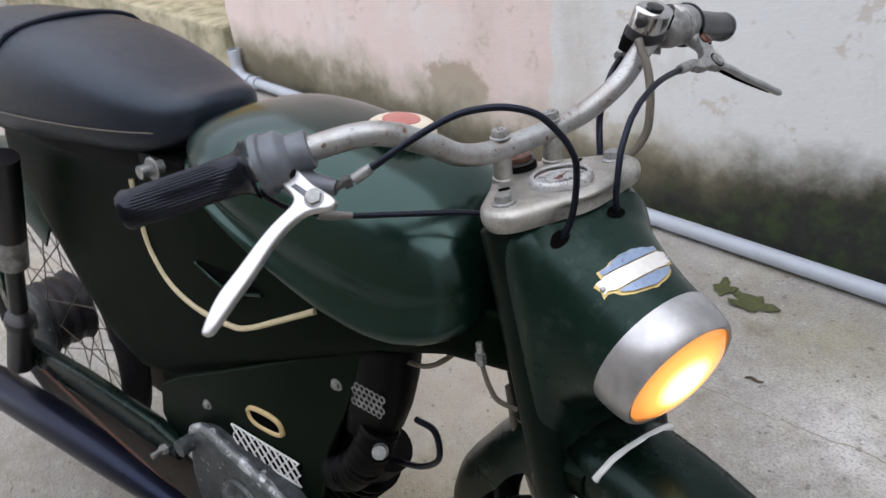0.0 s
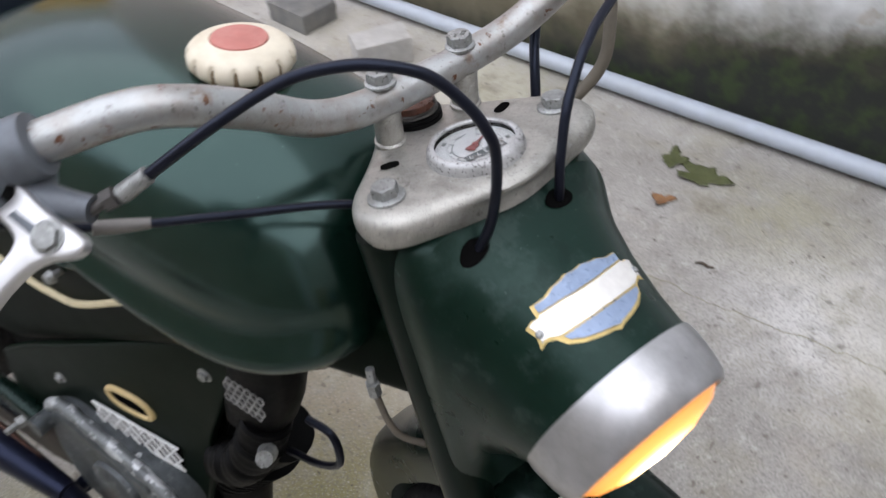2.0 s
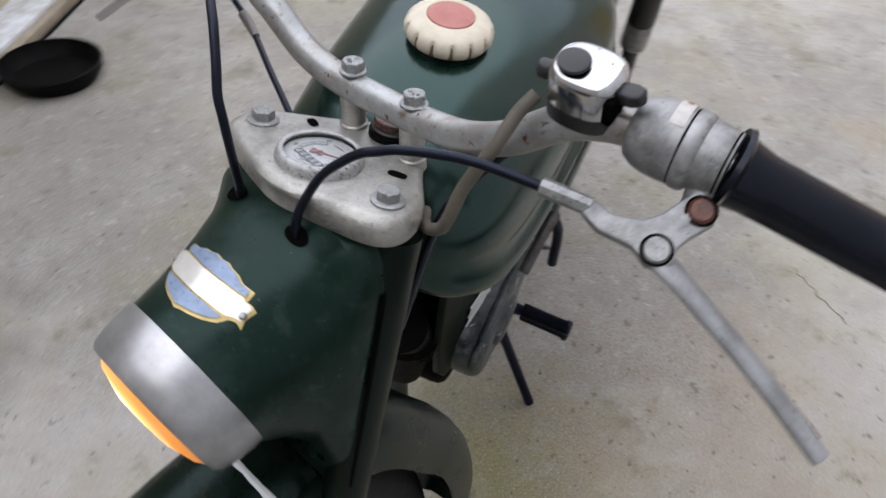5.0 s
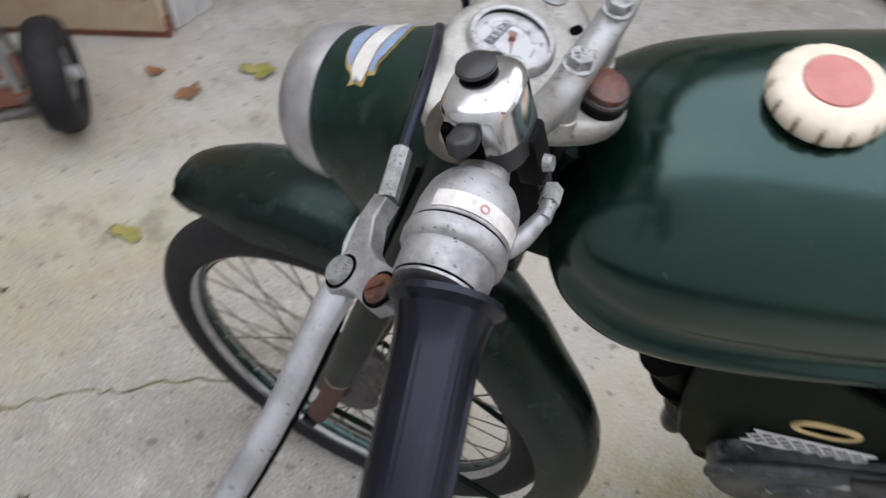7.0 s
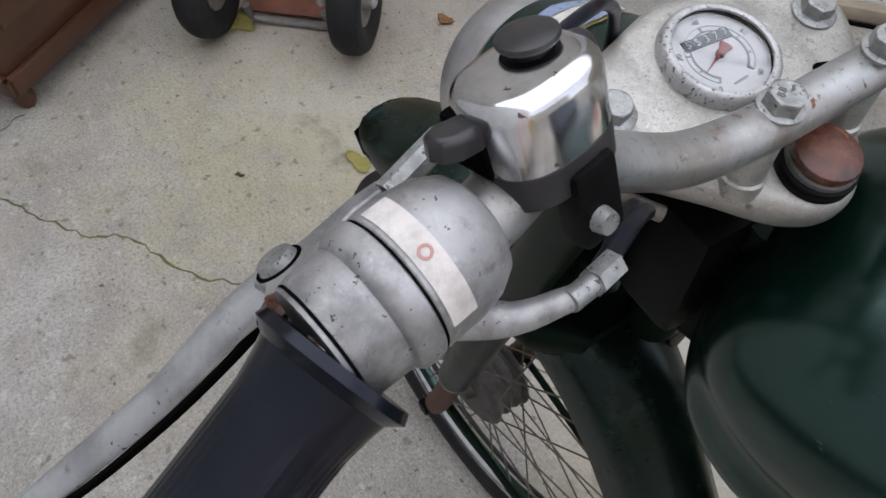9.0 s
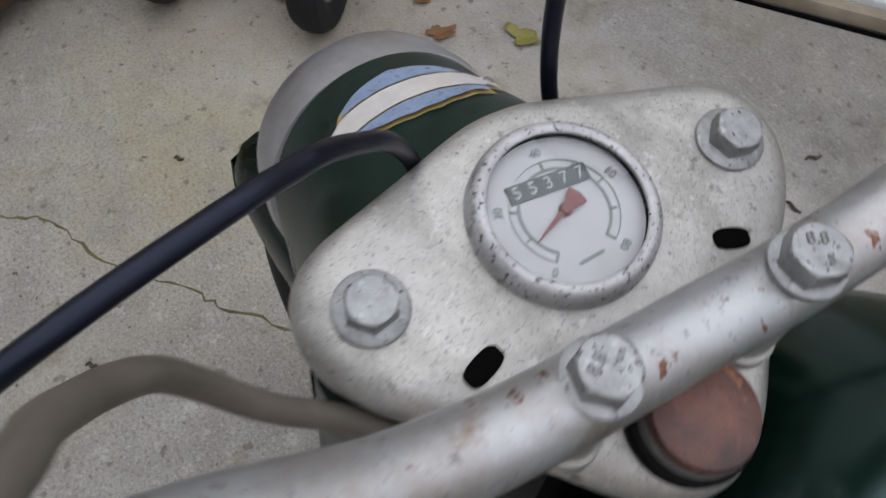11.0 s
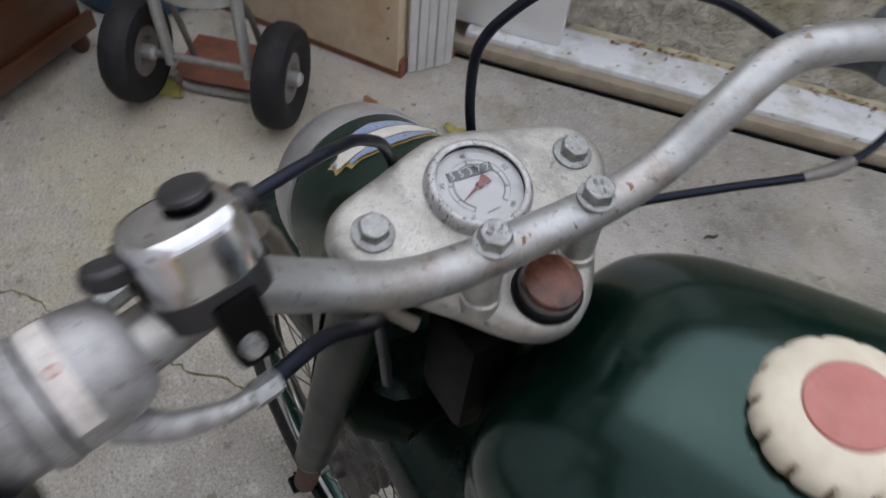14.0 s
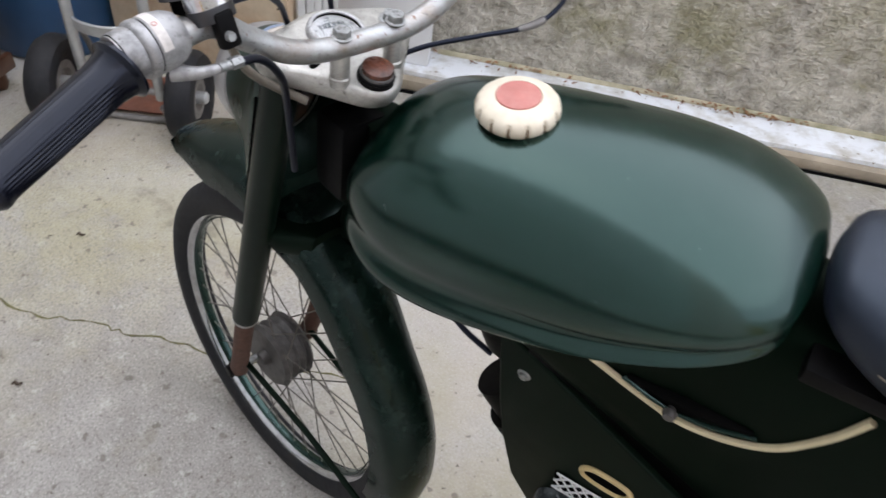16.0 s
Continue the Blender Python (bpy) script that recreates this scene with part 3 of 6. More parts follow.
tagged(door_ob, "ochre painted wooden door above the mossy step", "door", kind="structure")

# roughcast wall with a white sill and timber threshold: local x along the wall, y away from the yard
MB = Matrix.Translation((1.18, -0.885, 0)) @ pose(0, 0, 0, 0, 0, 219.2)
# local +y of a frame turned by 219.2 degrees points (0.632, -0.775), out of the yard
wall_r = box(7.0, 0.25, 2.5, 0, pose(3.25, 0.318, 1.25))
wall_r = part("wall_right", wall_r, ROUGHCAST, None, "", False)
wall_r.matrix_basis = MB
tagged(wall_r, "grey mossy roughcast wall with stony relief", "wall", kind="structure")
sill = part("sill", box(6.9, 0.152, 0.05, 0.006, pose(3.42, 0.115, 0.028)), WHITESILL)
sill.matrix_basis = MB
tagged(sill, "long white-painted sill along the foot of the wall, flaking", "sill", kind="structure")
rail = part("threshold", box(6.9, 0.034, 0.036, 0.004, pose(3.37, 0.019, 0.022)), WOODRAIL)
rail.matrix_basis = MB
tagged(rail, "weathered timber threshold strip in front of the white sill", "threshold", kind="structure")
gap = part("drain_gap", box(6.9, 0.012, 0.006, 0, pose(3.37, -0.008, 0.002)), HOLE, None, "", False)
gap.matrix_basis = MB
tagged(gap, "dark gap between the concrete and the timber threshold", "gap", kind="structure")
panel = part("door_2", join(box(0.33, 0.04, 2.1, 0.003, pose(0.068, 0.100, 1.105))), WHITEPANEL)
panel.matrix_basis = MB
tagged(panel, "plain white door panel standing on the sill", "door", kind="structure")

# unseen plain walls, added to close the yard and cut off low sky light
for nm, m in (("wall_far", pose(3.2, 0.8, 2.1, 0, 0, 100)), ("wall_back", pose(-7.5, -1.5, 2.1, 0, 0, 90))):
    w = part(nm, box(9.0, 0.25, 4.2), PLAIN, None, "", False)
    w.matrix_basis = m
    tagged(w, "unseen plain wall added to close the yard", "wall", kind="structure")


# ---------------------------------------------------------------- things in the yard
def pipe_thing():
    t = thing("drain_pipe", (MA @ Vector((-3.3, -0.05, 0.03))), "grey plastic drain pipe lying along the foot of the wall", "pipe")
    part("pipe", tube([(-3.25, -0.05, 0.05), (-1.5, -0.052, 0.036), (0.0, -0.05, 0.034), (4.5, -0.05, 0.034)], 0.026, 20, 4), PVC, t, at=MA.copy())
    part("elbow", tube([(-3.22, -0.05, 0.05), (-3.30, -0.05, 0.058), (-3.345, -0.045, 0.10), (-3.35, -0.04, 0.19)], 0.031, 20, 5), PVC, t, at=MA.copy())
    for x in (-3.16, -3.235):
        part("collar", lathe([(0.026, -0.012), (0.034, -0.012), (0.035, 0.0), (0.034, 0.012), (0.026, 0.012)], 24), PVC, t,
             at=MA @ along((x, -0.05, 0.05), (1, 0, 0)))
    part("collar", lathe([(0.03, -0.014), (0.036, -0.014), (0.036, 0.014), (0.03, 0.014)], 24), PVC, t, at=MA @ along((-3.35, -0.04, 0.185), (0, 0, 1)))


pipe_thing()

LEAFGREEN = material("dead_olive_leaf", (0.075, 0.085, 0.03), 0.6, 0, 0.3, 60, 0.2, 200, (0.05, 0.045, 0.02), 0.5, 40)
LEAFBROWN = material("dry_brown_leaf", (0.22, 0.11, 0.045), 0.7, 0, 0.3, 60, 0.2, 200, (0.10, 0.05, 0.03), 0.5, 40)
LEAFYELLOW = material("yellowing_leaf", (0.26, 0.24, 0.06), 0.6, 0, 0.25, 60, 0.2, 200, (0.16, 0.10, 0.03), 0.5, 40)


def leaf(x, y, size, turn, mat, label, lobes=5, curl=0.25):
    rng = random.Random(int(x * 1000) + int(y * 777))
    bm = bmesh.new()
    n = 30
    jag = [rng.uniform(-0.10, 0.10) for _ in range(n)]
    rings = []
    for k in (0.0, 0.45, 0.8, 1.0):
        ring = []
        for i in range(n):
            a = 2 * math.pi * i / n
            r = size * k * (0.70 + 0.15 * math.cos(lobes * a) + 0.10 * math.sin(3 * a + x * 9) + jag[i])
            px, py = 1.25 * r * math.cos(a), 0.85 * r * math.sin(a)
            pz = 0.0025 + curl * (px * px + py * py) / max(size, 1e-4) * (0.6 + 0.5 * math.sin(2 * a + y * 5)) * 0.6 + 0.004 * k * rng.random()
            ring.append((px, py, max(pz, 0.002)))
        rings.append(ring)
    c = bm.verts.new((0, 0, 0.003))
    rows = [[bm.verts.new(p) for p in r] for r in rings[1:]]
    for i in range(n):
        j = (i + 1) % n
        bm.faces.new((c, rows[0][i], rows[0][j]))
        for a, b in zip(rows, rows[1:]):
            bm.faces.new((a[i], b[i], b[j], a[j]))
    ob = part("fallen_leaf", bm, mat)
    sol = ob.modifiers.new("thickness", 'SOLIDIFY')
    sol.thickness = 0.0012
    ob.matrix_basis = pose(x, y, 0.0, 0, 0, turn)
    tagged(ob, label, "leaf", "fallen leaves")


leaf(-0.553, 1.142, 0.066, 20, LEAFGREEN, "dark rotting green leaf on the concrete by the pipe")
leaf(-0.646, 1.146, 0.046, 120, LEAFGREEN, "dark rotting green leaf on the concrete by the pipe", 4)
leaf(-0.556, 0.998, 0.030, 60, LEAFBROWN, "curled dry brown leaf on the concrete", 3, 0.6)
leaf(-0.76, -0.68, 0.030, 40, LEAFGREEN, "small dark green leaf on the concrete", 4)
leaf(0.912, -0.684, 0.042, 30, LEAFYELLOW, "curled olive-yellow leaf on the concrete", 4, 0.6)
leaf(1.012, -0.529, 0.036, 70, LEAFBROWN, "dry brown leaf on the concrete", 5, 0.5)
leaf(1.130, -0.540, 0.026, 15, LEAFBROWN, "small dark brown leaf on the concrete", 3, 0.6)
leaf(1.410, -0.095, 0.050, 50, LEAFYELLOW, "yellowing lobed leaf beside the hand truck wheel", 5, 0.5)
leaf(0.839, -0.133, 0.036, 10, LEAFYELLOW, "olive yellow leaf near the front wheel", 2, 0.3)

DEBRIS = material("dark_twig", (0.07, 0.05, 0.035), 0.8, 0, 0.3, 60)
for i, (x, y, a, ln) in enumerate(((-0.343, 0.897, 30, 0.022), (-0.42, -0.72, 10, 0.016), (0.60, 0.37, 60, 0.010), (0.28, -0.9, 15, 0.02), (0.35, -1.02, 75, 0.018),
                                   (0.52, -0.80, 40, 0.014), (-0.45, 0.62, 100, 0.012), (-0.9, 0.75, 20, 0.02), (0.72, -0.35, 20, 0.012), (0.95, 0.1, 50, 0.01))):
    bm = tube([(-ln, 0, 0.004), (-ln * 0.3, 0.004, 0.006), (ln * 0.4, -0.003, 0.005), (ln, 0.002, 0.003)], [0.002, 0.0035, 0.003, 0.0015], 6, 3)
    tw = part("twig", bm, DEBRIS)
    tw.matrix_basis = pose(x, y, 0, 0, 0, a)
    tagged(tw, "small dark twig lying on the concrete", "twig", "twigs on the ground")

CRACK = material("mossy_crack", (0.11, 0.10, 0.05), 0.95, 0, 0.4, 60, 0.4, 200, (0.15, 0.15, 0.04), 0.6, 12)


FAINT = material("pale_mossy_line", (0.30, 0.28, 0.20), 0.95, 0, 0.3, 60, 0.2, 200, (0.24, 0.23, 0.12), 0.6, 12)


def crack(points, width, mat=None):
    rng = random.Random(len(points) * 31 + int(points[0][0] * 100))
    line = []
    for (x0, y0), (x1, y1) in zip(points, points[1:]):
        d = Vector((x1 - x0, y1 - y0))
        nrm = Vector((-d.y, d.x)).normalized()
        k = max(3, int(d.length / 0.018))
        for i in range(k):
            p = Vector((x0, y0)) + d * i / k + nrm * rng.uniform(-0.006, 0.006)
            line.append((p, nrm))
    rows = []
    for p, nrm in line:
        w = width * rng.uniform(0.3, 1.1)
        rows.append([(p.x - nrm.x * w, p.y - nrm.y * w, 0.0005), (p.x - nrm.x * w * 0.5, p.y - nrm.y * w * 0.5, 0.0016),
                     (p.x + nrm.x * w * 0.5, p.y + nrm.y * w * 0.5, 0.0016), (p.x + nrm.x * w, p.y + nrm.y * w, 0.0005)])
    part("crack", loft(rows, False, False), mat or CRACK, ground, "thin crack filled with moss", False)


crack([(1.7, 0.95), (1.40, 0.74), (1.244, 0.616), (1.178, 0.557), (1.123, 0.527), (1.045, 0.479), (0.970, 0.426), (0.945, 0.383), (0.907, 0.350), (0.826, 0.312), (0.755, 0.272), (0.705, 0.222), (0.640, 0.165), (0.604, 0.146), (0.545, 0.088), (0.495, 0.044), (0.430, 0.010), (0.36, -0.06), (0.2, -0.2)], 0.0032)
crack([(1.395, 0.450), (1.385, 0.490), (1.36, 0.529), (1.345, 0.571), (1.313, 0.603), (1.244, 0.616)], 0.003)
crack([(-1.6, 0.52), (-0.9, 0.64), (-0.498, 0.754), (-0.36, 0.797), (-0.229, 0.83), (-0.121, 0.872), (0.4, 1.05), (1.2, 1.28)], 0.0012, FAINT)
crack([(-1.4, -0.75), (-0.9, -0.72), (-0.65, -0.78), (-0.3, -0.75)], 0.0008, FAINT)
crack([(-1.390, 0.100), (-1.364, 0.148), (-1.320, 0.220), (-1.290, 0.287)], 0.0014)

STONE = material("pale_rough_stone", (0.42, 0.41, 0.39), 0.85, 0, 0.15, 20, 0.5, 60, (0.25, 0.24, 0.2), 0.5, 12)
DARKSTONE = material("dark_rough_stone", (0.15, 0.15, 0.145), 0.85, 0, 0.2, 20, 0.5, 60, (0.25, 0.24, 0.2), 0.5, 12)


def stone(x, y, sx, sy, sz, turn, mat, label, seed):
    bm = bmesh.new()
    bmesh.ops.create_cube(bm, size=1)
    bmesh.ops.subdivide_edges(bm, edges=bm.edges[:], cuts=5, use_grid_fill=True)
    for v in bm.verts:
        d = 0.06 * noise.noise(v.co * 2.3 + Vector((seed, 0, 0)))
        v.co *= 1 + d
        v.co = Vector((v.co.x * sx, v.co.y * sy, (v.co.z + 0.5) * sz))
        if v.co.z < 0.01:
            v.co.z = 0.0
    ob = part("stone_block", bm, mat)
    ob.matrix_basis = pose(x, y, 0, 0, 0, turn)
    tagged(ob, label, "stone block", "stone blocks")


stone(-1.62, 0.855, 0.18, 0.11, 0.085, 72, STONE, "pale grey broken stone block on the concrete", 3)
stone(-2.05, 0.80, 0.20, 0.15, 0.07, 10, DARKSTONE, "dark grey flat stone on the concrete", 8)

# hand truck
TRUCKSTEEL = material("galvanised_tube", (0.42, 0.43, 0.43), 0.45, 0.5, 0.12, 30, 0.1, 100, (0.25, 0.22, 0.18), 0.4, 20)
RUSTRED = material("rusty_red_plate", (0.19, 0.07, 0.04), 0.7, 0.1, 0.3, 20, 0.2, 80, (0.10, 0.06, 0.05), 0.5, 12)
HUBGREY = material("dirty_hub_metal", (0.20, 0.19, 0.18), 0.55, 0.4, 0.2, 60)


def hand_truck():
    a, b = Vector((1.178, -0.325, 0.130)), Vector((1.428, -0.056, 0.130))
    ax = (b - a).normalized()
    up = Vector((0, 0, 1))
    fw = ax.cross(up)          # away from the moped
    t = thing("hand_truck", ((a.x + b.x) / 2, (a.y + b.y) / 2, 0), "silver tubular hand truck with black pneumatic wheels and rusty toe plate", "hand truck")
    for c, s in ((a, -1), (b, 1)):
        w = part("wheel", lathe([(0.058, -0.022), (0.075, -0.034), (0.10, -0.040), (0.118, -0.034), (0.128, -0.018), (0.130, 0.0), (0.128, 0.018),
                                 (0.118, 0.034), (0.10, 0.040), (0.075, 0.034), (0.058, 0.022), (0.058, -0.022)], 40), TYRE, t, "black pneumatic tyre", at=along(c, ax))
        part("rim", lathe([(0, -0.012), (0.03, -0.012), (0.04, -0.026), (0.062, -0.024), (0.062, 0.024), (0.04, 0.026), (0.03, 0.012), (0, 0.012)], 32), HUBGREY, w, "dull grey steel rim", at=along(c, ax))
        part("hub", lathe([(0, -0.05), (0.012, -0.05), (0.018, -0.044), (0.018, 0.044), (0.012, 0.05), (0, 0.05)], 16), TRUCKSTEEL, w, at=along(c, ax))
    part("axle", tube([a, b], 0.010, 10, 1), HUBGREY, t)
    c0 = (a + b) / 2
    for s in (-0.10, 0.10):
        p = c0 + ax * s
        part("upright", tube([p + up * -0.02, p + fw * -0.01 + up * 0.2, p + fw * 0.0 + up * 0.6, p + fw * -0.02 + up * 1.15], 0.014, 12, 4), TRUCKSTEEL, t)
        part("brace", tube([p + up * 0.20, p + fw * 0.06 + up * 0.10, p + fw * 0.12 - up * 0.10], 0.008, 8, 3), HUBGREY, t)
    for h in (0.20, 0.50):
        part("cross_band", strip([c0 + ax * -0.105 + up * h, c0 + ax * -0.06 - fw * 0.035 + up * h, c0 - fw * 0.05 + up * h, c0 + ax * 0.06 - fw * 0.035 + up * h, c0 + ax * 0.105 + up * h], 0.035, 0.004, -fw), TRUCKSTEEL, t)
    part("toe_plate", box(0.30, 0.19, 0.006, 0.002, Matrix.Translation(c0 + fw * 0.15 - up * 0.115) @ Matrix.Rotation(math.atan2(ax.y, ax.x), 4, 'Z')), RUSTRED, t, "rusty red toe plate")
    part("rear_hoop", tube([c0 + ax * -0.10 - up * 0.05, c0 + ax * -0.09 + fw * 0.03 - up * 0.115, c0 + ax * 0.09 + fw * 0.03 - up * 0.115, c0 + ax * 0.10 - up * 0.05], 0.010, 8, 4), HUBGREY, t)


hand_truck()

CHIP = material("pale_chipboard", (0.56, 0.46, 0.33), 0.7, 0, 0.1, 30, 0.15, 150, (0.36, 0.18, 0.08), 0.5, 7)
RIBBED = material("ribbed_white_plastic", (0.55, 0.55, 0.54), 0.5, 0, 0.08, 20, 0.05, 60)
BROWNWOOD = material("dark_varnished_wood", (0.070, 0.026, 0.011), 0.35, 0, 0.25, 8, 0.06, 60, (0.045, 0.018, 0.010), 0.5, 6, 0.3)
BLUE = material("blue_plastic", (0.02, 0.07, 0.16), 0.45, 0, 0.1, 10)


def crate():
    t = thing("wooden_crate", (1.36, -0.58, 0), "pale chipboard crate with nailed edges and dark lower rail", "crate")
    M = pose(1.186, -0.652, 0, 0, 0, 31)
    part("front_board", box(0.62, 0.018, 0.95, 0.003, M @ pose(0.31, -0.009, 0.50)), CHIP, t)
    part("bottom_rail", box(0.64, 0.03, 0.05, 0.004, M @ pose(0.31, -0.02, 0.026)), RUSTRED, t, "dark reddish lower rail")
    part("side_board", box(0.018, 0.50, 0.95, 0.003, M @ pose(0.609, -0.27, 0.50)), CHIP, t)
    part("side_board", box(0.018, 0.50, 0.95, 0.003, M @ pose(0.012, -0.27, 0.50)), CHIP, t)
    part("top_board", box(0.62, 0.52, 0.018, 0.003, M @ pose(0.31, -0.27, 0.985)), CHIP, t)
    for k in range(9):
        part("nail", lathe([(0, 0.0025), (0.003, 0.002), (0.004, 0), (0, 0)], 8), DEBRIS, t, at=M @ pose(0.03, 0.0, 0.12 + 0.09 * k, -90, 0, 0))


crate()


def ribbed_board():
    t = thing("ribbed_board", (1.25, -0.82, 0), "upright ribbed white plastic boards leaning beside the crate", "board")
    M = pose(1.200, -0.690, 0, 0, 0, -97)
    for k in range(5):
        part("rib", box(0.025, 0.014 + 0.006 * (k % 2), 1.3, 0.004, M @ pose(0.014 + k * 0.027, 0.0, 0.652)), RIBBED, t)
    part("foot_block", box(0.05, 0.03, 0.025, 0.004, M @ pose(0.13, 0.03, 0.0125)), RUSTRED, t, "small rusty foot block")


ribbed_board()


def chest():
    t = thing("wooden_chest", (1.62, 0.42, 0), "dark varnished wooden chest with a plinth moulding and round feet", "chest")
    d1, d2 = Vector((0.545, -0.84, 0)), Vector((0.84, 0.545, 0))
    M = Matrix(((d1.x, d2.x, 0, 1.385), (d1.y, d2.y, 0, 0.44), (0, 0, 1, 0), (0, 0, 0, 1)))
    part("body", box(0.50, 0.60, 0.70, 0.006, M @ pose(0.26, 0.31, 0.42)), BROWNWOOD, t)
    part("moulding", join(box(0.54, 0.02, 0.05, 0.006, M @ pose(0.26, 0.0, 0.085)), box(0.02, 0.62, 0.05, 0.006, M @ pose(0.0, 0.30, 0.085))), BROWNWOOD, t)
    part("front_panel", box(0.40, 0.012, 0.44, 0.005, M @ pose(0.26, 0.004, 0.42)), BROWNWOOD, t)
    part("side_panel", box(0.012, 0.48, 0.44, 0.005, M @ pose(0.005, 0.31, 0.42)), BROWNWOOD, t)
    for x, y in ((0.03, 0.03), (0.49, 0.03), (0.03, 0.57), (0.49, 0.57)):
        part("foot", lathe([(0, 0), (0.018, 0), (0.026, 0.02), (0.022, 0.045), (0.016, 0.062), (0, 0.062)], 16), BROWNWOOD, t, at=M @ pose(x, y, 0))


chest()
bar = part("barrel", lathe([(0, 0), (0.20, 0), (0.215, 0.02), (0.22, 0.2), (0.226, 0.22), (0.22, 0.24), (0.22, 0.55), (0.20, 0.62), (0, 0.62)], 36), BLUE)
bar.matrix_basis = pose(1.93, -0.22, 0)
tagged(bar, "blue plastic barrel behind the hand truck", "barrel")

pot = part("plant_saucer", lathe([(0, 0), (0.13, 0), (0.155, 0.035), (0.16, 0.06), (0.152, 0.062), (0.145, 0.04), (0.12, 0.012), (0, 0.012)], 36), SOOTANDSHADE)
pot.matrix_basis = pose(-0.49, -2.04, 0)
tagged(pot, "low dark round bowl standing on the concrete", "bowl")

# dry leaf litter and moss in the angle between the sill and the roughcast wall
rng = random.Random(77)
vs, fs = [], []
for k in range(260):
    x, y = min(6.6, max(0.24, rng.choice((0.45, 0.62, 1.05, 1.30, 1.42, 1.95, 2.6, 3.3, 4.2, 5.5)) + rng.gauss(0, 0.09))), 0.186 - abs(rng.gauss(0, 0.020))
    a, ln, wd, z0 = rng.uniform(0, 6.28), rng.uniform(0.008, 0.026), rng.uniform(0.004, 0.012), 0.055 + rng.uniform(0, 0.010)
    base = len(vs)
    for i_, (u_, v_) in enumerate(((-1, -0.3), (-0.2, -1), (1, -0.2), (0.8, 0.5), (0.1, 1), (-0.7, 0.6))):
        px, py = u_ * ln * 0.5, v_ * wd * 0.5
        vs.append((x + px * math.cos(a) - py * math.sin(a), y + px * math.sin(a) + py * math.cos(a), z0 + rng.uniform(-0.002, 0.006)))
    fs += [(base, base + 1, base + 2, base + 3), (base, base + 3, base + 4, base + 5)]
me = bpy.data.meshes.new("leaf_litter")
me.from_pydata(vs, [], fs)
bm = bmesh.new()
bm.from_mesh(me)
bpy.data.meshes.remove(me)
litter = part("leaf_litter", bm, LEAFBROWN, None, "", False)
litter.matrix_basis = MB
tagged(litter, "dry brown leaf litter along the white sill", "leaf litter", kind="stuff")
moss = []
for i in range(41):
    x = 0.25 + 6.3 * i / 40
    w = 0.012 + 0.012 * noise.noise(Vector((x * 3.1, 0, 2)))
    moss.append([(x, 0.1905 - w, 0.0535), (x, 0.1905 - w * 0.6, 0.060 + 0.008 * abs(noise.noise(Vector((x * 7, 1, 0))))), (x, 0.192, 0.066), (x, 0.1925, 0.0535)])
mo = part("moss", loft(moss), PLINTH)
mo.matrix_basis = MB
tagged(mo, "strip of olive moss and dirt behind the sill", "moss", kind="stuff")


# ---------------------------------------------------------------- the moped
moped = thing("moped", (MF @ Vector((-0.5, 0, 0))), "old dark green moped with silver handlebar and lit headlamp", "moped")
MSc = MS.copy


def fpart(name, bm, mat, parent=None, label="", smooth=True):
    return part(name, bm, mat, parent or moped, label, smooth, MF)


def spart(name, bm, mat, parent=None, label="", smooth=True):
    return part(name, bm, mat, parent or moped, label, smooth, MS)


def smooth_rows(rows, steps):
    """Values between the given stations, gliding smoothly from one to the next."""
    p = [np.array(r) for r in rows]
    p = [2 * p[0] - p[1]] + p + [2 * p[-1] - p[-2]]
    out = []
    for a, b, c, d in zip(p, p[1:], p[2:], p[3:]):
        for k in range(steps):
            t = k / steps
            out.append([float(v) for v in 0.5 * ((2 * b) + (c - a) * t + (2 * a - 5 * b + 4 * c - d) * t * t + (3 * b - a - 3 * c + d) * t ** 3)])
    return out + [[float(v) for v in p[-2]]]


# --- fuel tank: stations along x with width, top, seam and bottom
def tank_ring(x, hw, top, seam, bot):
    """Domed upper shell, a shallow waist, and a lip that flares out above the flat underside."""
    side, n = [], 16
    e = 2.20 + 0.15 * min(1.0, max(0.0, (-x - 0.12) / 0.22))
    for i in range(n + 1):
        a = math.pi / 2 * (1 - i / n)
        side.append((0.946 * hw * math.cos(a) ** (2 / e), seam + (top - seam) * math.sin(a) ** (2 / e)))
    d = seam - bot
    side += [(0.938 * hw, seam - 0.10 * d), (0.934 * hw, seam - 0.20 * d), (0.938 * hw, seam - 0.30 * d), (0.952 * hw, seam - 0.40 * d), (0.975 * hw, seam - 0.50 * d), (0.995 * hw, seam - 0.60 * d),
             (1.004 * hw, seam - 0.71 * d), (0.985 * hw, seam - 0.84 * d), (0.92 * hw, seam - 0.94 * d), (0.72 * hw, bot), (0.3 * hw, bot)]
    return [Vector((x, y + 0.004, z)) for y, z in side] + [Vector((x, -y + 0.004, z)) for y, z in side[:0:-1]]


TANK = ((-0.05, 0.034, 0.895, 0.880, 0.856), (-0.056, 0.066, 0.916, 0.883, 0.844), (-0.073, 0.095, 0.943, 0.889, 0.832), (-0.107, 0.115, 0.972, 0.883, 0.821),
        (-0.15, 0.125, 0.99, 0.880, 0.818), (-0.21, 0.1315, 1.003, 0.889, 0.830), (-0.28, 0.135, 1.013, 0.902, 0.856), (-0.345, 0.137, 1.016, 0.921, 0.885),
        (-0.4, 0.131, 1.012, 0.940, 0.912), (-0.445, 0.115, 1.001, 0.952, 0.932), (-0.478, 0.085, 0.986, 0.962, 0.942), (-0.49, 0.036, 0.972, 0.964, 0.946))
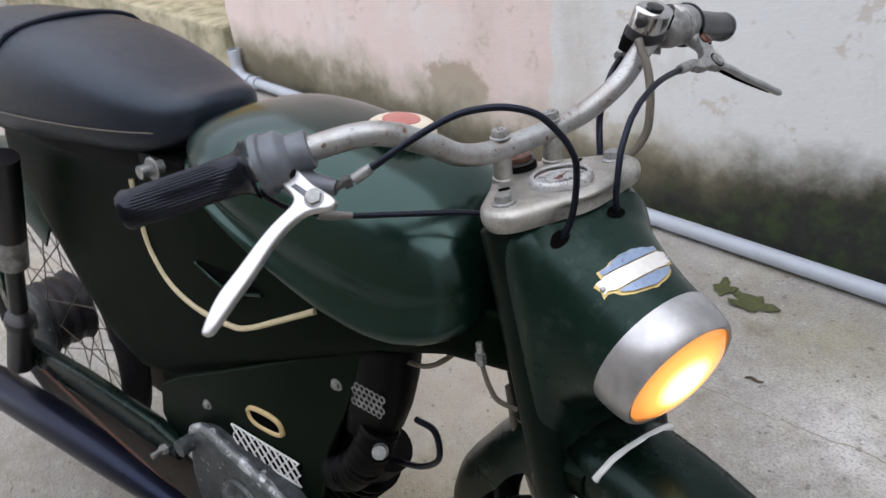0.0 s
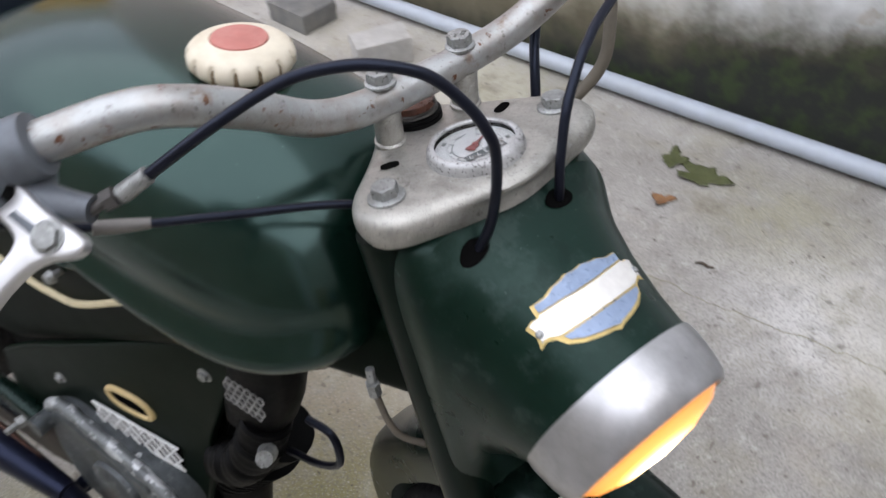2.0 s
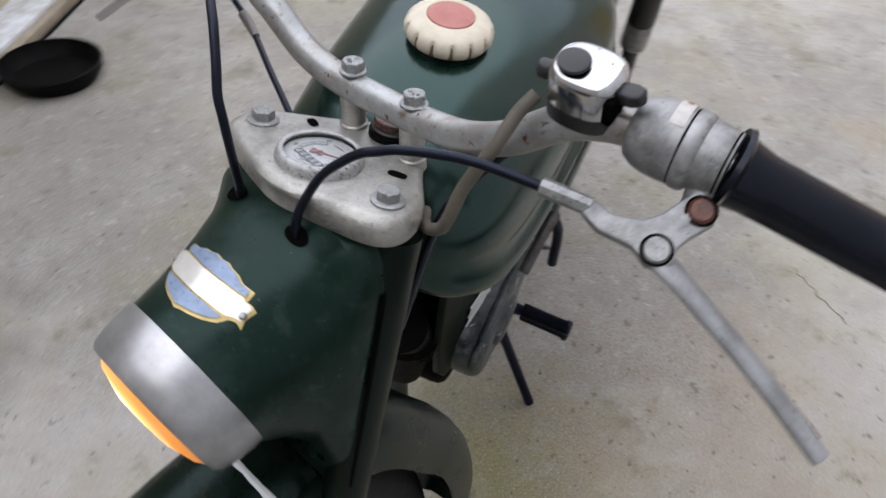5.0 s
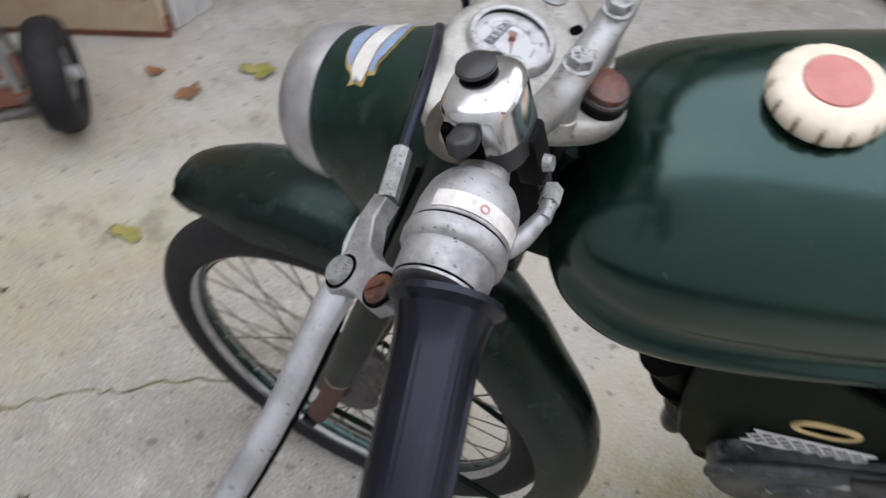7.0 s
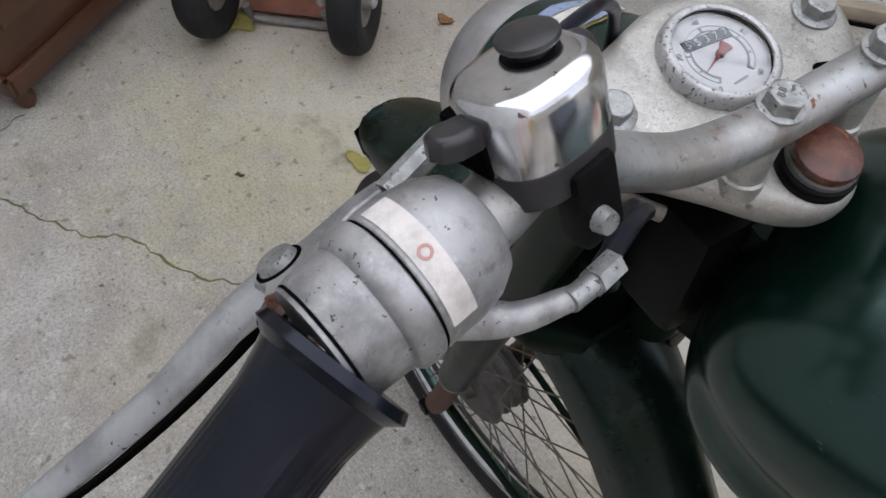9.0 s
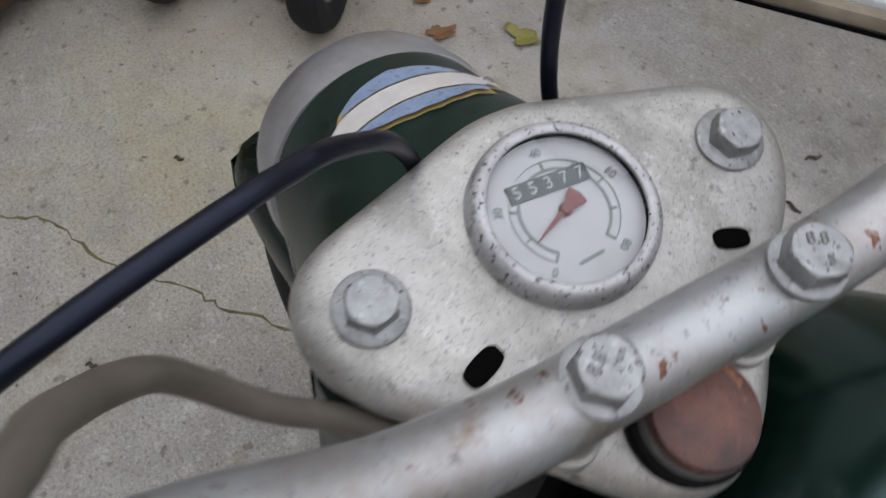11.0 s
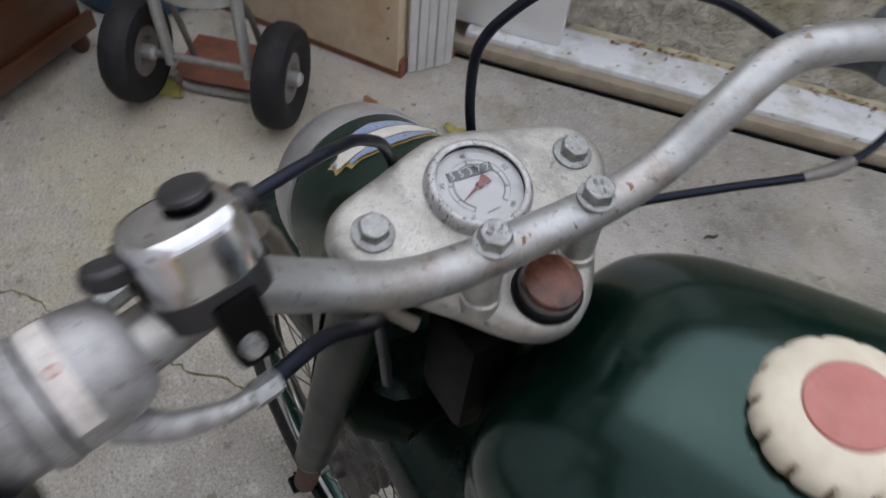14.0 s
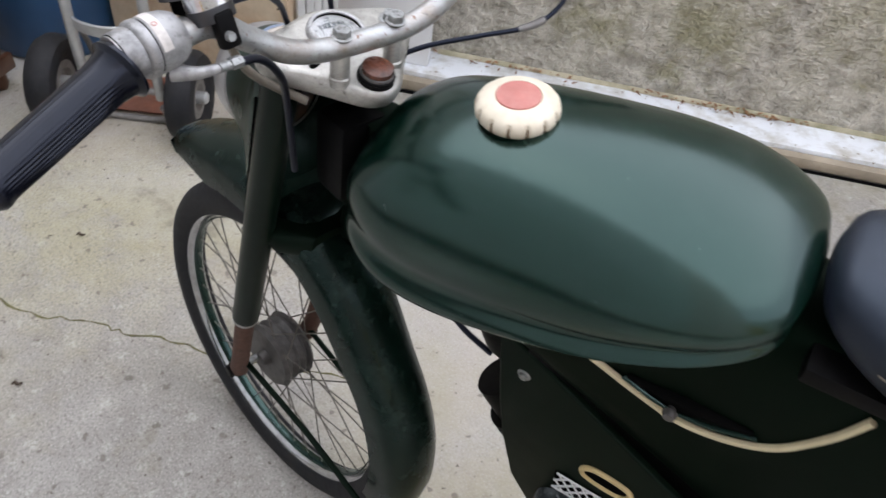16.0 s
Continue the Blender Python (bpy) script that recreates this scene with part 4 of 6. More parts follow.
tank = fpart("fuel_tank", loft([tank_ring(*s) for s in smooth_rows(TANK, 5)]), GREEN, None, "dark green dusty enamel fuel tank")

# --- filler cap
MC = pose(-0.203, 0.005, 0.999, 0, 4, 0)
cap_rings = []
for r_, h, notch in ((0.0300, 0.0, 0.3), (0.0368, 0.003, 1.0), (0.0388, 0.006, 1.0), (0.0390, 0.0105, 1.0), (0.0380, 0.0140, 0.9), (0.0362, 0.0165, 0.35), (0.0335, 0.0185, 0.0), (0.0245, 0.0215, 0.0), (0.0214, 0.0225, 0.0), (0.0205, 0.0215, 0.0), (0.004, 0.0215, 0.0)):
    cap_rings.append([])
    for i in range(224):
        a = 2 * math.pi * i / 224
        r = r_ * (1 - 0.080 * notch * max(0.0, math.cos(14 * a)) ** 4)
        cap_rings[-1].append((r * math.cos(a), r * math.sin(a), h))
cap = part("filler_cap", loft(cap_rings), CREAM, tank, "cream notched filler cap", at=MF @ MC)
part("notch_grime", lathe([(0.0, 0.002), (0.0362, 0.002), (0.0373, 0.006), (0.0371, 0.0110), (0.0352, 0.0140), (0.0, 0.0140)], 56), GRIME, cap, "brown dirt in the notches", at=MF @ MC)
part("cap_disc", lathe([(0, 0.0245), (0.0175, 0.0235), (0.0200, 0.0230), (0.0206, 0.0214), (0, 0.0214)], 36), PINK, tank, "faded red centre disc", at=MF @ MC)

# --- pressed frame body under the tank, running down to the rear wheel
body_pts = ((-0.020, 0.860, 0.790), (-0.10, 0.870, 0.787), (-0.20, 0.880, 0.750), (-0.32, 0.900, 0.690), (-0.45, 0.930, 0.622), (-0.56, 0.935, 0.562), (-0.66, 0.925, 0.508), (-0.76, 0.915, 0.488), (-0.83, 0.905, 0.518), (-0.90, 0.900, 0.590), (-0.95, 0.895, 0.665), (-1.00, 0.890, 0.740), (-1.05, 0.885, 0.800))
body_w = (0.040, 0.055, 0.060, 0.063, 0.065, 0.066, 0.067, 0.067, 0.067, 0.066, 0.065, 0.064, 0.060)
fpart("frame_body", loft([[v + Vector((0, -0.006, 0)) for v in superring(x, (a + b) / 2, w, (a - b) / 2, 5.5, 32)] for (x, a, b), w in zip(body_pts, body_w)]), BODYGREENSHADE, None, "dark green pressed steel frame body")
fpart("head_tube", tube([(-0.0605, 0, 0.925), (-0.015, 0, 0.72)], 0.024, 20, 1), DARKGREENSHADE)
for s in (-1, 1):
    if s < 0:
        tr = [(-0.285, -0.0695, 0.786), (-0.355, -0.0715, 0.747), (-0.416, -0.0725, 0.714), (-0.457, -0.0730, 0.701), (-0.535, -0.0735, 0.702), (-0.595, -0.0735, 0.724), (-0.630, -0.0735, 0.768), (-0.640, -0.0735, 0.815), (-0.645, -0.073, 0.875)]
    else:
        tr = [(-0.300, 0.0575, 0.796), (-0.3665, 0.0595, 0.772), (-0.414, 0.0605, 0.755), (-0.454, 0.061, 0.745), (-0.500, 0.0615, 0.754), (-0.540, 0.0615, 0.780), (-0.568, 0.0615, 0.832), (-0.583, 0.061, 0.880)]
    fpart("piping", tube(tr, 0.0042, 8, 6), PIPING, None, "cream trim piping")
    fpart("air_slot", tube([(-0.388, s * 0.064 - 0.005, 0.777), (-0.45, s * 0.063 - 0.005, 0.777), (-0.516, s * 0.066 - 0.005, 0.783)], [0.003, 0.0115, 0.003], 12, 5), HOLE, None, "dark louvre slot")
    fpart("slot_lip", tube([(-0.384, s * 0.066 - 0.005, 0.775), (-0.425, s * 0.069 - 0.005, 0.765), (-0.468, s * 0.069 - 0.005, 0.763), (-0.522, s * 0.067 - 0.005, 0.780)], 0.0030, 8, 5), GREEN)
    part("knob", lathe([(0, 0.018), (0.006, 0.017), (0.008, 0.010), (0.004, 0.007), (0.004, 0), (0, 0)], 12), ZINC if s < 0 else DARKHUB, moped, at=MF @ along((-0.440, s * 0.068 - 0.004, 0.748 if s < 0 else 0.772), (0, s, 0)))

# --- side panels over the engine
def side_panel(s):
    out = [(-0.222, 0.742), (-0.240, 0.695), (-0.270, 0.625), (-0.302, 0.550), (-0.319, 0.480), (-0.336, 0.420), (-0.365, 0.340), (-0.41, 0.295), (-0.46, 0.330), (-0.55, 0.410), (-0.655, 0.432), (-0.668, 0.462), (-0.655, 0.526), (-0.60, 0.560), (-0.48, 0.617), (-0.34, 0.687)]
    if s > 0:
        out[:6] = [(-0.240, 0.735), (-0.248, 0.660), (-0.258, 0.580), (-0.272, 0.500), (-0.300, 0.400), (-0.335, 0.350)]
    bm = prism(out, 0.0, 0.010, 0.004)
    M = Matrix(((1, 0, 0, 0), (0, 0, s, s * 0.058), (0, 1, 0, 0), (0, 0, 0, 1)))
    MP = MF @ Matrix(((1, 0, 0, 0), (-0.1047 * s, 1, 0, -0.0463 * s), (0, 0, 1, 0), (0, 0, 0, 1)))
    p = part("side_panel", bm, DARKGREENSHADE, moped, "dark green engine side panel", at=MP @ M)
    for x, z, y in ((-0.280 if s < 0 else -0.282, 0.668, 0.0705), (-0.547, 0.527, 0.0705)):
        part("panel_bolt", hexbolt(0.005, 0.004, 0.009, 0.0015), ZINC, p, at=MP @ along((x, s * (y - 0.003), z), (0, s, 0)))
    ring = []
    for i in range(28):
        a = 2 * math.pi * i / 28
        ex, ez = 0.030 * math.copysign(abs(math.cos(a)) ** 0.75, math.cos(a)), 0.014 * math.copysign(abs(math.sin(a)) ** 0.75, math.sin(a))
        ring.append((-0.421 + ex * 1.06 - ez * 0.30, 0.549 + ez * 1.12 - ex * 0.04))
    rr = ring + [ring[0], ring[1]]
    part("window_frame", tube([(x, s * 0.0695, z) for x, z in rr], 0.0042, 8, 1), GOLD, p, "cream-gold oval window frame", at=MP.copy())
    part("window_hole", prism(ring, 0, 0.002), HOLE, p, "dark window opening", at=MP @ Matrix(((1, 0, 0, 0), (0, 0, s, s * 0.0685), (0, 1, 0, 0), (0, 0, 0, 1))))
    # perforated grille strip
    g = None
    a0, a1, gh = Vector((-0.494, 0, 0.515)), Vector((-0.362, 0, 0.497)), 0.044
    down = Vector((0, 0, -gh / 2))
    part("grille_back", strip([q + down + Vector((0, s * 0.0695, 0)) for q in (a0, (a0 + a1) / 2, a1)], gh + 0.002, 0.001, (0, s, 0)), HOLE, p, at=MP.copy())
    n, span = 8, 1.9
    for i in range(-1, n):
        for k in (-1, 1):
            c0, c1 = max(0.0, i), min(float(n), i + span)
            h0, h1 = (c0 - i) / span, (c1 - i) / span
            if k < 0:
                h0, h1 = 1 - h0, 1 - h1
            bm = tube([a0.lerp(a1, c / n) + Vector((0, s * (0.0712 + 0.0006 * k), -gh * h)) for c, h in ((c0, h0), (c1, h1))], 0.0016, 5, 1)
            g = bm if g is None else join(g, bm)
    for z in (0, -gh):
        g = join(g, tube([a0 + Vector((0, s * 0.0715, z)), a1 + Vector((0, s * 0.0715, z))], 0.0016, 5, 1))
    part("grille", g, WHITEPAINT, p, "pale expanded metal grille", at=MP.copy())


side_panel(-1)
side_panel(1)

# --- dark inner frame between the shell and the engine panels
part("inner_frame", loft([superring(x, z, 0.050, h, 4, 24) for x, z, h in ((-0.28, 0.70, 0.05), (-0.36, 0.655, 0.07), (-0.50, 0.585, 0.08), (-0.64, 0.510, 0.07), (-0.72, 0.480, 0.05))]), SOOTANDSHADE, moped, at=MF.copy())

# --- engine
fpart("engine", box(0.20, 0.12, 0.20, 0.03, pose(-0.46, 0, 0.37, 0, -18, 0), 3), SOOTANDSHADE, None, "oily dark engine block")
cyl = part("cylinder", tube([(-0.36, 0, 0.40), (-0.24, 0, 0.55)], 0.036, 20, 1), SOOTANDSHADE, moped, "black finned cylinder", at=MF.copy())
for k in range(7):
    part("fin", lathe([(0.030, 0), (0.048, 0), (0.048, 0.004), (0.030, 0.004)], 28), SOOTANDSHADE, cyl, at=MF @ along((-0.345 + 0.011 * k, 0, 0.420 + 0.014 * k), (0.62, 0, 0.78)))
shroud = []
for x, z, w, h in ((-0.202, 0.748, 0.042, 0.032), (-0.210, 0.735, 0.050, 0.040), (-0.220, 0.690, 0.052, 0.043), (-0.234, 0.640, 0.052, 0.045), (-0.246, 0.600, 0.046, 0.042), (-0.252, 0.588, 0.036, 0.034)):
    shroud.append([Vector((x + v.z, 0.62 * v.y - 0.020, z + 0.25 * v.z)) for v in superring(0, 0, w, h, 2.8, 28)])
shroud = part("air_shroud", loft(shroud), SOOTANDSHADE, moped, "sooty black cylinder shroud, its shade put into the colour", at=MF.copy())
M_ = MF @ along((-0.224, -0.0535, 0.672), (-0.05, -1, 0.1))
mesh_ = None
for i_ in range(6):
    for k_ in range(4):
        ring_ = lathe([(0.0034, 0), (0.0052, 0), (0.0052, 0.0012), (0.0034, 0.0012), (0.0034, 0)], 8)
        ring_.transform(pose((i_ - 2.5) * 0.0088 + 0.0044 * (k_ % 2), (k_ - 1.5) * 0.0080, 0))
        mesh_ = ring_ if mesh_ is None else join(mesh_, ring_)
part("shroud_grille", mesh_, ALU, shroud, "white perforated grille", at=M_)
hose = [(-0.226, -0.030, 0.615), (-0.238, -0.040, 0.572), (-0.262, -0.046, 0.532), (-0.302, -0.044, 0.505)]
part("ribbed_hose", tube(hose, [0.026 + 0.0030 * (k % 2) for k in range(27)], 18, 10), SOOTANDSHADE, moped, "ribbed black intake hose", at=MF.copy())
part("spark_plug_lead", tube([(-0.165, -0.03, 0.655), (-0.135, -0.03, 0.650), (-0.130, -0.03, 0.61), (-0.165, -0.025, 0.575), (-0.215, -0.02, 0.555)], 0.0042, 8, 6), CABLE, moped, at=MF.copy())
part("plug_cap", tube([(-0.205, -0.055, 0.600), (-0.195, -0.068, 0.612)], [0.011, 0.009], 10, 2), ZINC, moped, at=MF.copy())
part("fuel_line", tube([(-0.235, -0.03, 0.755), (-0.20, -0.03, 0.738), (-0.14, -0.03, 0.745), (-0.085, -0.02, 0.800)], 0.0032, 8, 6), GREYHOSE, moped, at=MF.copy())
for s in (-1, 1):
    out = [(-0.585, 0.455), (-0.565, 0.482), (-0.53, 0.492), (-0.49, 0.480), (-0.43, 0.466), (-0.375, 0.445), (-0.348, 0.415), (-0.350, 0.365), (-0.385, 0.312), (-0.44, 0.285), (-0.52, 0.285), (-0.575, 0.315), (-0.595, 0.38)]
    M = Matrix(((1, 0, 0, 0), (0, 0, s, s * 0.050), (0, 1, 0, 0), (0, 0, 0, 1)))
    out = [tuple(q)[:2] for q in spline([(x, z, 0) for x, z in out + out[:1]], 4)][:-1]
    cv = part("engine_cover", prism(out, 0.0, 0.055, 0.020, 5), ENGALU, moped, "scuffed grey alloy engine cover", at=MF @ M)
    part("cover_cap", lathe([(0, 0.012), (0.034, 0.012), (0.038, 0.009), (0.044, 0.008), (0.047, 0.0), (0, 0)], 32), ENGALU, cv, at=MF @ along((-0.456, s * 0.103, 0.395), (0, s, 0)))
    rim_line = [(x, s * 0.094, z) for x, z in out[2:27]]
    part("cover_rim", tube(rim_line, [0.0085 + 0.0012 * math.sin(2.1 * k) for k in range(len(rim_line))], 12, 1), SCUFFALU if s < 0 else ENGALU, cv, "white-scuffed alloy rim", at=MF.copy())
    for x, z in ((-0.575, 0.455), (-0.368, 0.42), (-0.378, 0.335), (-0.55, 0.31)):
        part("cover_screw", lathe([(0, 0.005), (0.006, 0.004), (0.008, 0), (0, 0)], 12), ZINC, cv, at=MF @ along((x, s * 0.088, z), (0, s, 0)))
part("lug", tube([(-0.575, -0.085, 0.455), (-0.575, -0.125, 0.455)], 0.014, 14, 1), ENGALU, moped, at=MF.copy())

# --- exhaust, footrests, stand
exh = part("exhaust", tube([(-0.33, 0.0, 0.40), (-0.335, -0.02, 0.30), (-0.352, -0.020, 0.215), (-0.42, -0.065, 0.175), (-0.51, -0.112, 0.225), (-0.585, -0.127, 0.312)], [0.019, 0.019, 0.019, 0.018, 0.017, 0.016], 16, 6), BLACKMETAL, moped, "black exhaust pipe", at=MF.copy())
part("silencer", tube([(-0.575, -0.127, 0.312), (-0.66, -0.132, 0.318), (-0.78, -0.137, 0.322), (-1.00, -0.142, 0.314), (-1.25, -0.147, 0.292), (-1.40, -0.15, 0.275)], [0.017, 0.023, 0.031, 0.037, 0.039, 0.034], 24, 5), BLACKMETAL, exh, "black tapering silencer", at=MF.copy())
part("exhaust_collar", tube([(-0.328, 0.0, 0.435), (-0.334, -0.015, 0.335)], 0.034, 20, 1), SOOTANDSHADE, exh, at=MF.copy())
part("rusty_rod", tube([(-0.592, -0.117, 0.322), (-0.73, -0.118, 0.345), (-0.868, -0.118, 0.366), (-1.05, -0.118, 0.400)], 0.0032, 8, 3), RUST, moped, "thin rusty brake rod", at=MF.copy())
for s in (-1, 1):
    pg = part("footrest", tube([(-0.622, s * 0.08, 0.252), (-0.619, s * 0.125, 0.252)], 0.011, 10, 1), BLACKMETAL, moped, at=MF.copy())
    rub = lathe([(0.004, 0), (0.0165, 0), (0.0175, 0.004), (0.0175, 0.085), (0.0205, 0.090), (0.0205, 0.096), (0.017, 0.099), (0.004, 0.099)], 72, lambda a: 1 - 0.09 * (math.cos(14 * a) > 0.2))
    rub.transform(along((-0.618, s * 0.119, 0.252), (-0.002, s * 0.099, -0.004)))
    part("rubber", rub, RUBBER, pg, "ribbed black footrest rubber", at=MF.copy())
part("foot_bar", tube([(-0.620, -0.13, 0.252), (-0.625, 0, 0.225), (-0.620, 0.13, 0.252)], 0.010, 10, 4), BLACKMETAL, moped, at=MF.copy())
part("brake_pedal", box(0.05, 0.045, 0.012, 0.004, MF @ pose(-0.520, -0.128, 0.290, 0, -18, 10)), RUST, moped, "rusty brake pedal")
side = part("side_stand", tube([(-0.60, 0.055, 0.27), (-0.60, 0.11, 0.17), (-0.59, 0.20, 0.028)], 0.010, 10, 3), BLACKMETAL, moped, "black side stand", at=MF.copy())
part("stand_leg", tube([(-0.66, 0.05, 0.27), (-0.70, 0.07, 0.15), (-0.735, 0.09, 0.012)], 0.011, 10, 3), BLACKMETAL, moped, at=MF.copy())
part("gear_link", tube([(-0.47, 0.11, 0.50), (-0.52, 0.115, 0.535), (-0.57, 0.12, 0.55)], 0.009, 10, 3), DARKHUB, moped, at=MF.copy())
part("kick_lever", tube([(-0.57, 0.10, 0.55), (-0.60, 0.13, 0.50), (-0.62, 0.14, 0.40)], 0.009, 10, 3), BLACKMETAL, moped, at=MF.copy())

# --- swing arm, shocks, rear wheel, rear mudguard
for s in (-1, 1):
    arm = part("swing_arm", loft([superring(x, z, 0.014, h, 4, 16) for x, z, h in ((-0.615, 0.415, 0.018), (-0.68, 0.416, 0.030), (-0.90, 0.412, 0.034), (-1.10, 0.402, 0.030), (-1.20, 0.396, 0.024))]), FENDERGREEN, moped, "dark green swing arm",
               at=MF @ pose(0, s * 0.098, 0))
    # Added plate: the rusty, shaded space below the arm as one dark sheet.
    part("under_arm_plate", loft([superring(x, z, 0.006, h, 4, 16) for x, z, h in ((-0.60, 0.325, 0.040), (-0.70, 0.318, 0.066), (-0.90, 0.318, 0.074), (-1.10, 0.325, 0.066), (-1.17, 0.340, 0.03))]), GRIMYRUSTSHADE, arm, "dark rusty plate in place of the shaded space under the arm", at=MF @ pose(0, s * 0.080, 0))
    part("pivot_bolt", join(hexbolt(0.008, 0.010, 0.014, 0.003), tube([(0, 0, 0), (0, 0, 0.03)], 0.005, 8, 1)), ZINC, arm, at=MF @ along((-0.642, s * 0.108, 0.413), (0, s, 0)))
    sh = part("shock_absorber", tube([(-0.945, s * 0.12, 0.86), (-0.980, s * 0.12, 0.765), (-1.012, s * 0.12, 0.69)], 0.026, 18, 2), PLASTIC, moped, "black and silver shock absorber", at=MF.copy())
    part("sleeve", tube([(-1.007, s * 0.12, 0.70), (-1.030, s * 0.12, 0.64)], 0.0265, 18, 1), ALU, sh, at=MF.copy())
    part("lower_tube", tube([(-1.026, s * 0.12, 0.65), (-1.078, s * 0.124, 0.48)], 0.016, 16, 1), PLASTIC, sh, at=MF.copy())
    part("rubber_boot", tube([(-1.050, s * 0.126, 0.530), (-1.056, s * 0.126, 0.521), (-1.062, s * 0.127, 0.508), (-1.068, s * 0.127, 0.496), (-1.122, s * 0.128, 0.388)], [0.013, 0.027, 0.028, 0.023, 0.025], 18, 1), PLASTIC, sh, "black rubber shock boot", at=MF.copy())


def wheel(parent_label, M, r, hub_w, hub_r, drum, n_spokes=36, rim_green=False):
    w = part("wheel", lathe([(r - 0.052, -0.020), (r - 0.040, -0.027), (r - 0.022, -0.028), (r - 0.008, -0.020), (r, -0.008), (r + 0.001, 0), (r, 0.008), (r - 0.008, 0.020), (r - 0.022, 0.028), (r - 0.040, 0.027), (r - 0.052, 0.020), (r - 0.052, -0.020)], 96),
             TYRE, moped, parent_label, at=M @ along((0, 0, 0), (0, 1, 0)))
    tread = bmesh.new()
    vs, fs = [], []

    def crown(y):
        y = abs(y)
        for (y0, d0), (y1, d1) in zip(((0, 0.001), (0.008, 0.0), (0.020, -0.008), (0.028, -0.022)), ((0.008, 0.0), (0.020, -0.008), (0.028, -0.022), (0.04, -0.04))):
            if y <= y1:
                return d0 + (d1 - d0) * (y - y0) / (y1 - y0)
        return -0.03

    for i in range(96):
        for j in (-1, 0, 1):
            a = 2 * math.pi * (i + 0.5 * (j == 0)) / 96
            base = len(vs)
            for (u_, v_) in ((-1, -1), (1, -1), (1, 1), (-1, 1)):
                yy = j * 0.0140 + 0.0052 * v_ + 0.003 * u_ * (1 if j >= 0 else -1)
                rr, aa = r + crown(yy) + 0.0007, a + 0.020 * u_
                vs.append((rr * math.cos(aa), yy, rr * math.sin(aa)))
            fs.append((base, base + 1, base + 2, base + 3))
    me = bpy.data.meshes.new("tread")
    me.from_pydata(vs, [], fs)
    tread.from_mesh(me)
    bpy.data.meshes.remove(me)
    part("tread", tread, TYRE, w, at=M.copy(), smooth=False)
    rr = r - 0.050
    part("rim", lathe([(rr - 0.010, -0.010), (rr - 0.002, -0.017), (rr + 0.006, -0.021), (rr + 0.010, -0.019), (rr + 0.003, -0.012), (rr - 0.003, 0), (rr + 0.003, 0.012), (rr + 0.010, 0.019), (rr + 0.006, 0.021), (rr - 0.002, 0.017), (rr - 0.010, 0.010), (rr - 0.013, 0.0), (rr - 0.010, -0.010)], 80),
         CHROME, w, "worn chrome rim with green centre band", at=M @ along((0, 0, 0), (0, 1, 0)))
    part("rim_band", lathe([(rr - 0.0095, -0.0095), (rr - 0.0135, -0.006), (rr - 0.0145, 0.0), (rr - 0.0135, 0.006), (rr - 0.0095, 0.0095)], 80), GREEN, w, at=M @ along((0, 0, 0), (0, 1, 0)))
    prof = [(0, -hub_w - 0.012), (0.012, -hub_w - 0.012), (0.016, -hub_w), (hub_r, -hub_w), (hub_r + 0.006, -hub_w + 0.006)]
    for k in range(5):
        z = -hub_w + 0.010 + k * (2 * hub_w - 0.02) / 5
        prof += [(hub_r + (0.003 if k % 2 else -0.002), z)]
    prof += [(hub_r + 0.006, hub_w - 0.006), (hub_r, hub_w), (0.016, hub_w), (0.012, hub_w + 0.012), (0, hub_w + 0.012)]
    part("hub", lathe(prof, 40), drum, w, "dirty finned hub drum", at=M @ along((0, 0, 0), (0, 1, 0)))
    for i in range(n_spokes):
        a = 2 * math.pi * i / n_spokes
        side_ = 1 if i % 2 else -1
        tw = radians(38) * (1 if (i // 2) % 2 else -1)
        p0 = Vector(((hub_r + 0.002) * math.cos(a + tw), side_ * (hub_w - 0.006), (hub_r + 0.002) * math.sin(a + tw)))
        p1 = Vector(((rr - 0.012) * math.cos(a), 0.0, (rr - 0.012) * math.sin(a)))
        part("spoke", tube([p0, p1], 0.0013, 5, 1, False), SPOKE, w, at=M.copy())
    return w


wheel("front wheel with black tyre and wire spokes", MW, 0.315, 0.030, 0.055, DARKHUB)
rear = wheel("rear wheel with black tyre and wire spokes", MF @ pose(-1.205, 0, 0.418), 0.315, 0.046, 0.076, DRUMBLACK)
part("brake_plate", lathe([(0, 0.020), (0.014, 0.020), (0.017, 0.010), (0.045, 0.008), (0.066, 0.004), (0.070, 0.0), (0, 0)], 36), ENGALU, rear, "dull alloy brake plate", at=MF @ along((-1.205, -0.046, 0.418), (0, -1, 0)))
part("rear_mudguard", loft([[Vector((-1.205 + r_ * math.cos(a), y, 0.418 + r_ * math.sin(a))) for y, r_ in ((-0.062, 0.30), (-0.064, 0.35), (-0.050, 0.378), (-0.02, 0.388), (0.02, 0.388), (0.050, 0.378), (0.064, 0.35), (0.062, 0.30),
                           (0.058, 0.30), (0.058, 0.35), (0.045, 0.372), (0.0, 0.382), (-0.045, 0.372), (-0.058, 0.35), (-0.058, 0.30))] for a in (radians(52 + 9 * k) for k in range(9))]), GREEN, moped, at=MF.copy())

# --- seat
SEAT = ((-0.492, 0.020, 0.985, 0.012), (-0.505, 0.055, 0.980, 0.028), (-0.55, 0.082, 0.970, 0.042), (-0.62, 0.105, 0.972, 0.058), (-0.73, 0.122, 0.980, 0.075), (-0.85, 0.130, 0.981, 0.088), (-1.00, 0.130, 0.978, 0.091), (-1.12, 0.122, 0.976, 0.084), (-1.18, 0.09, 0.975, 0.05))
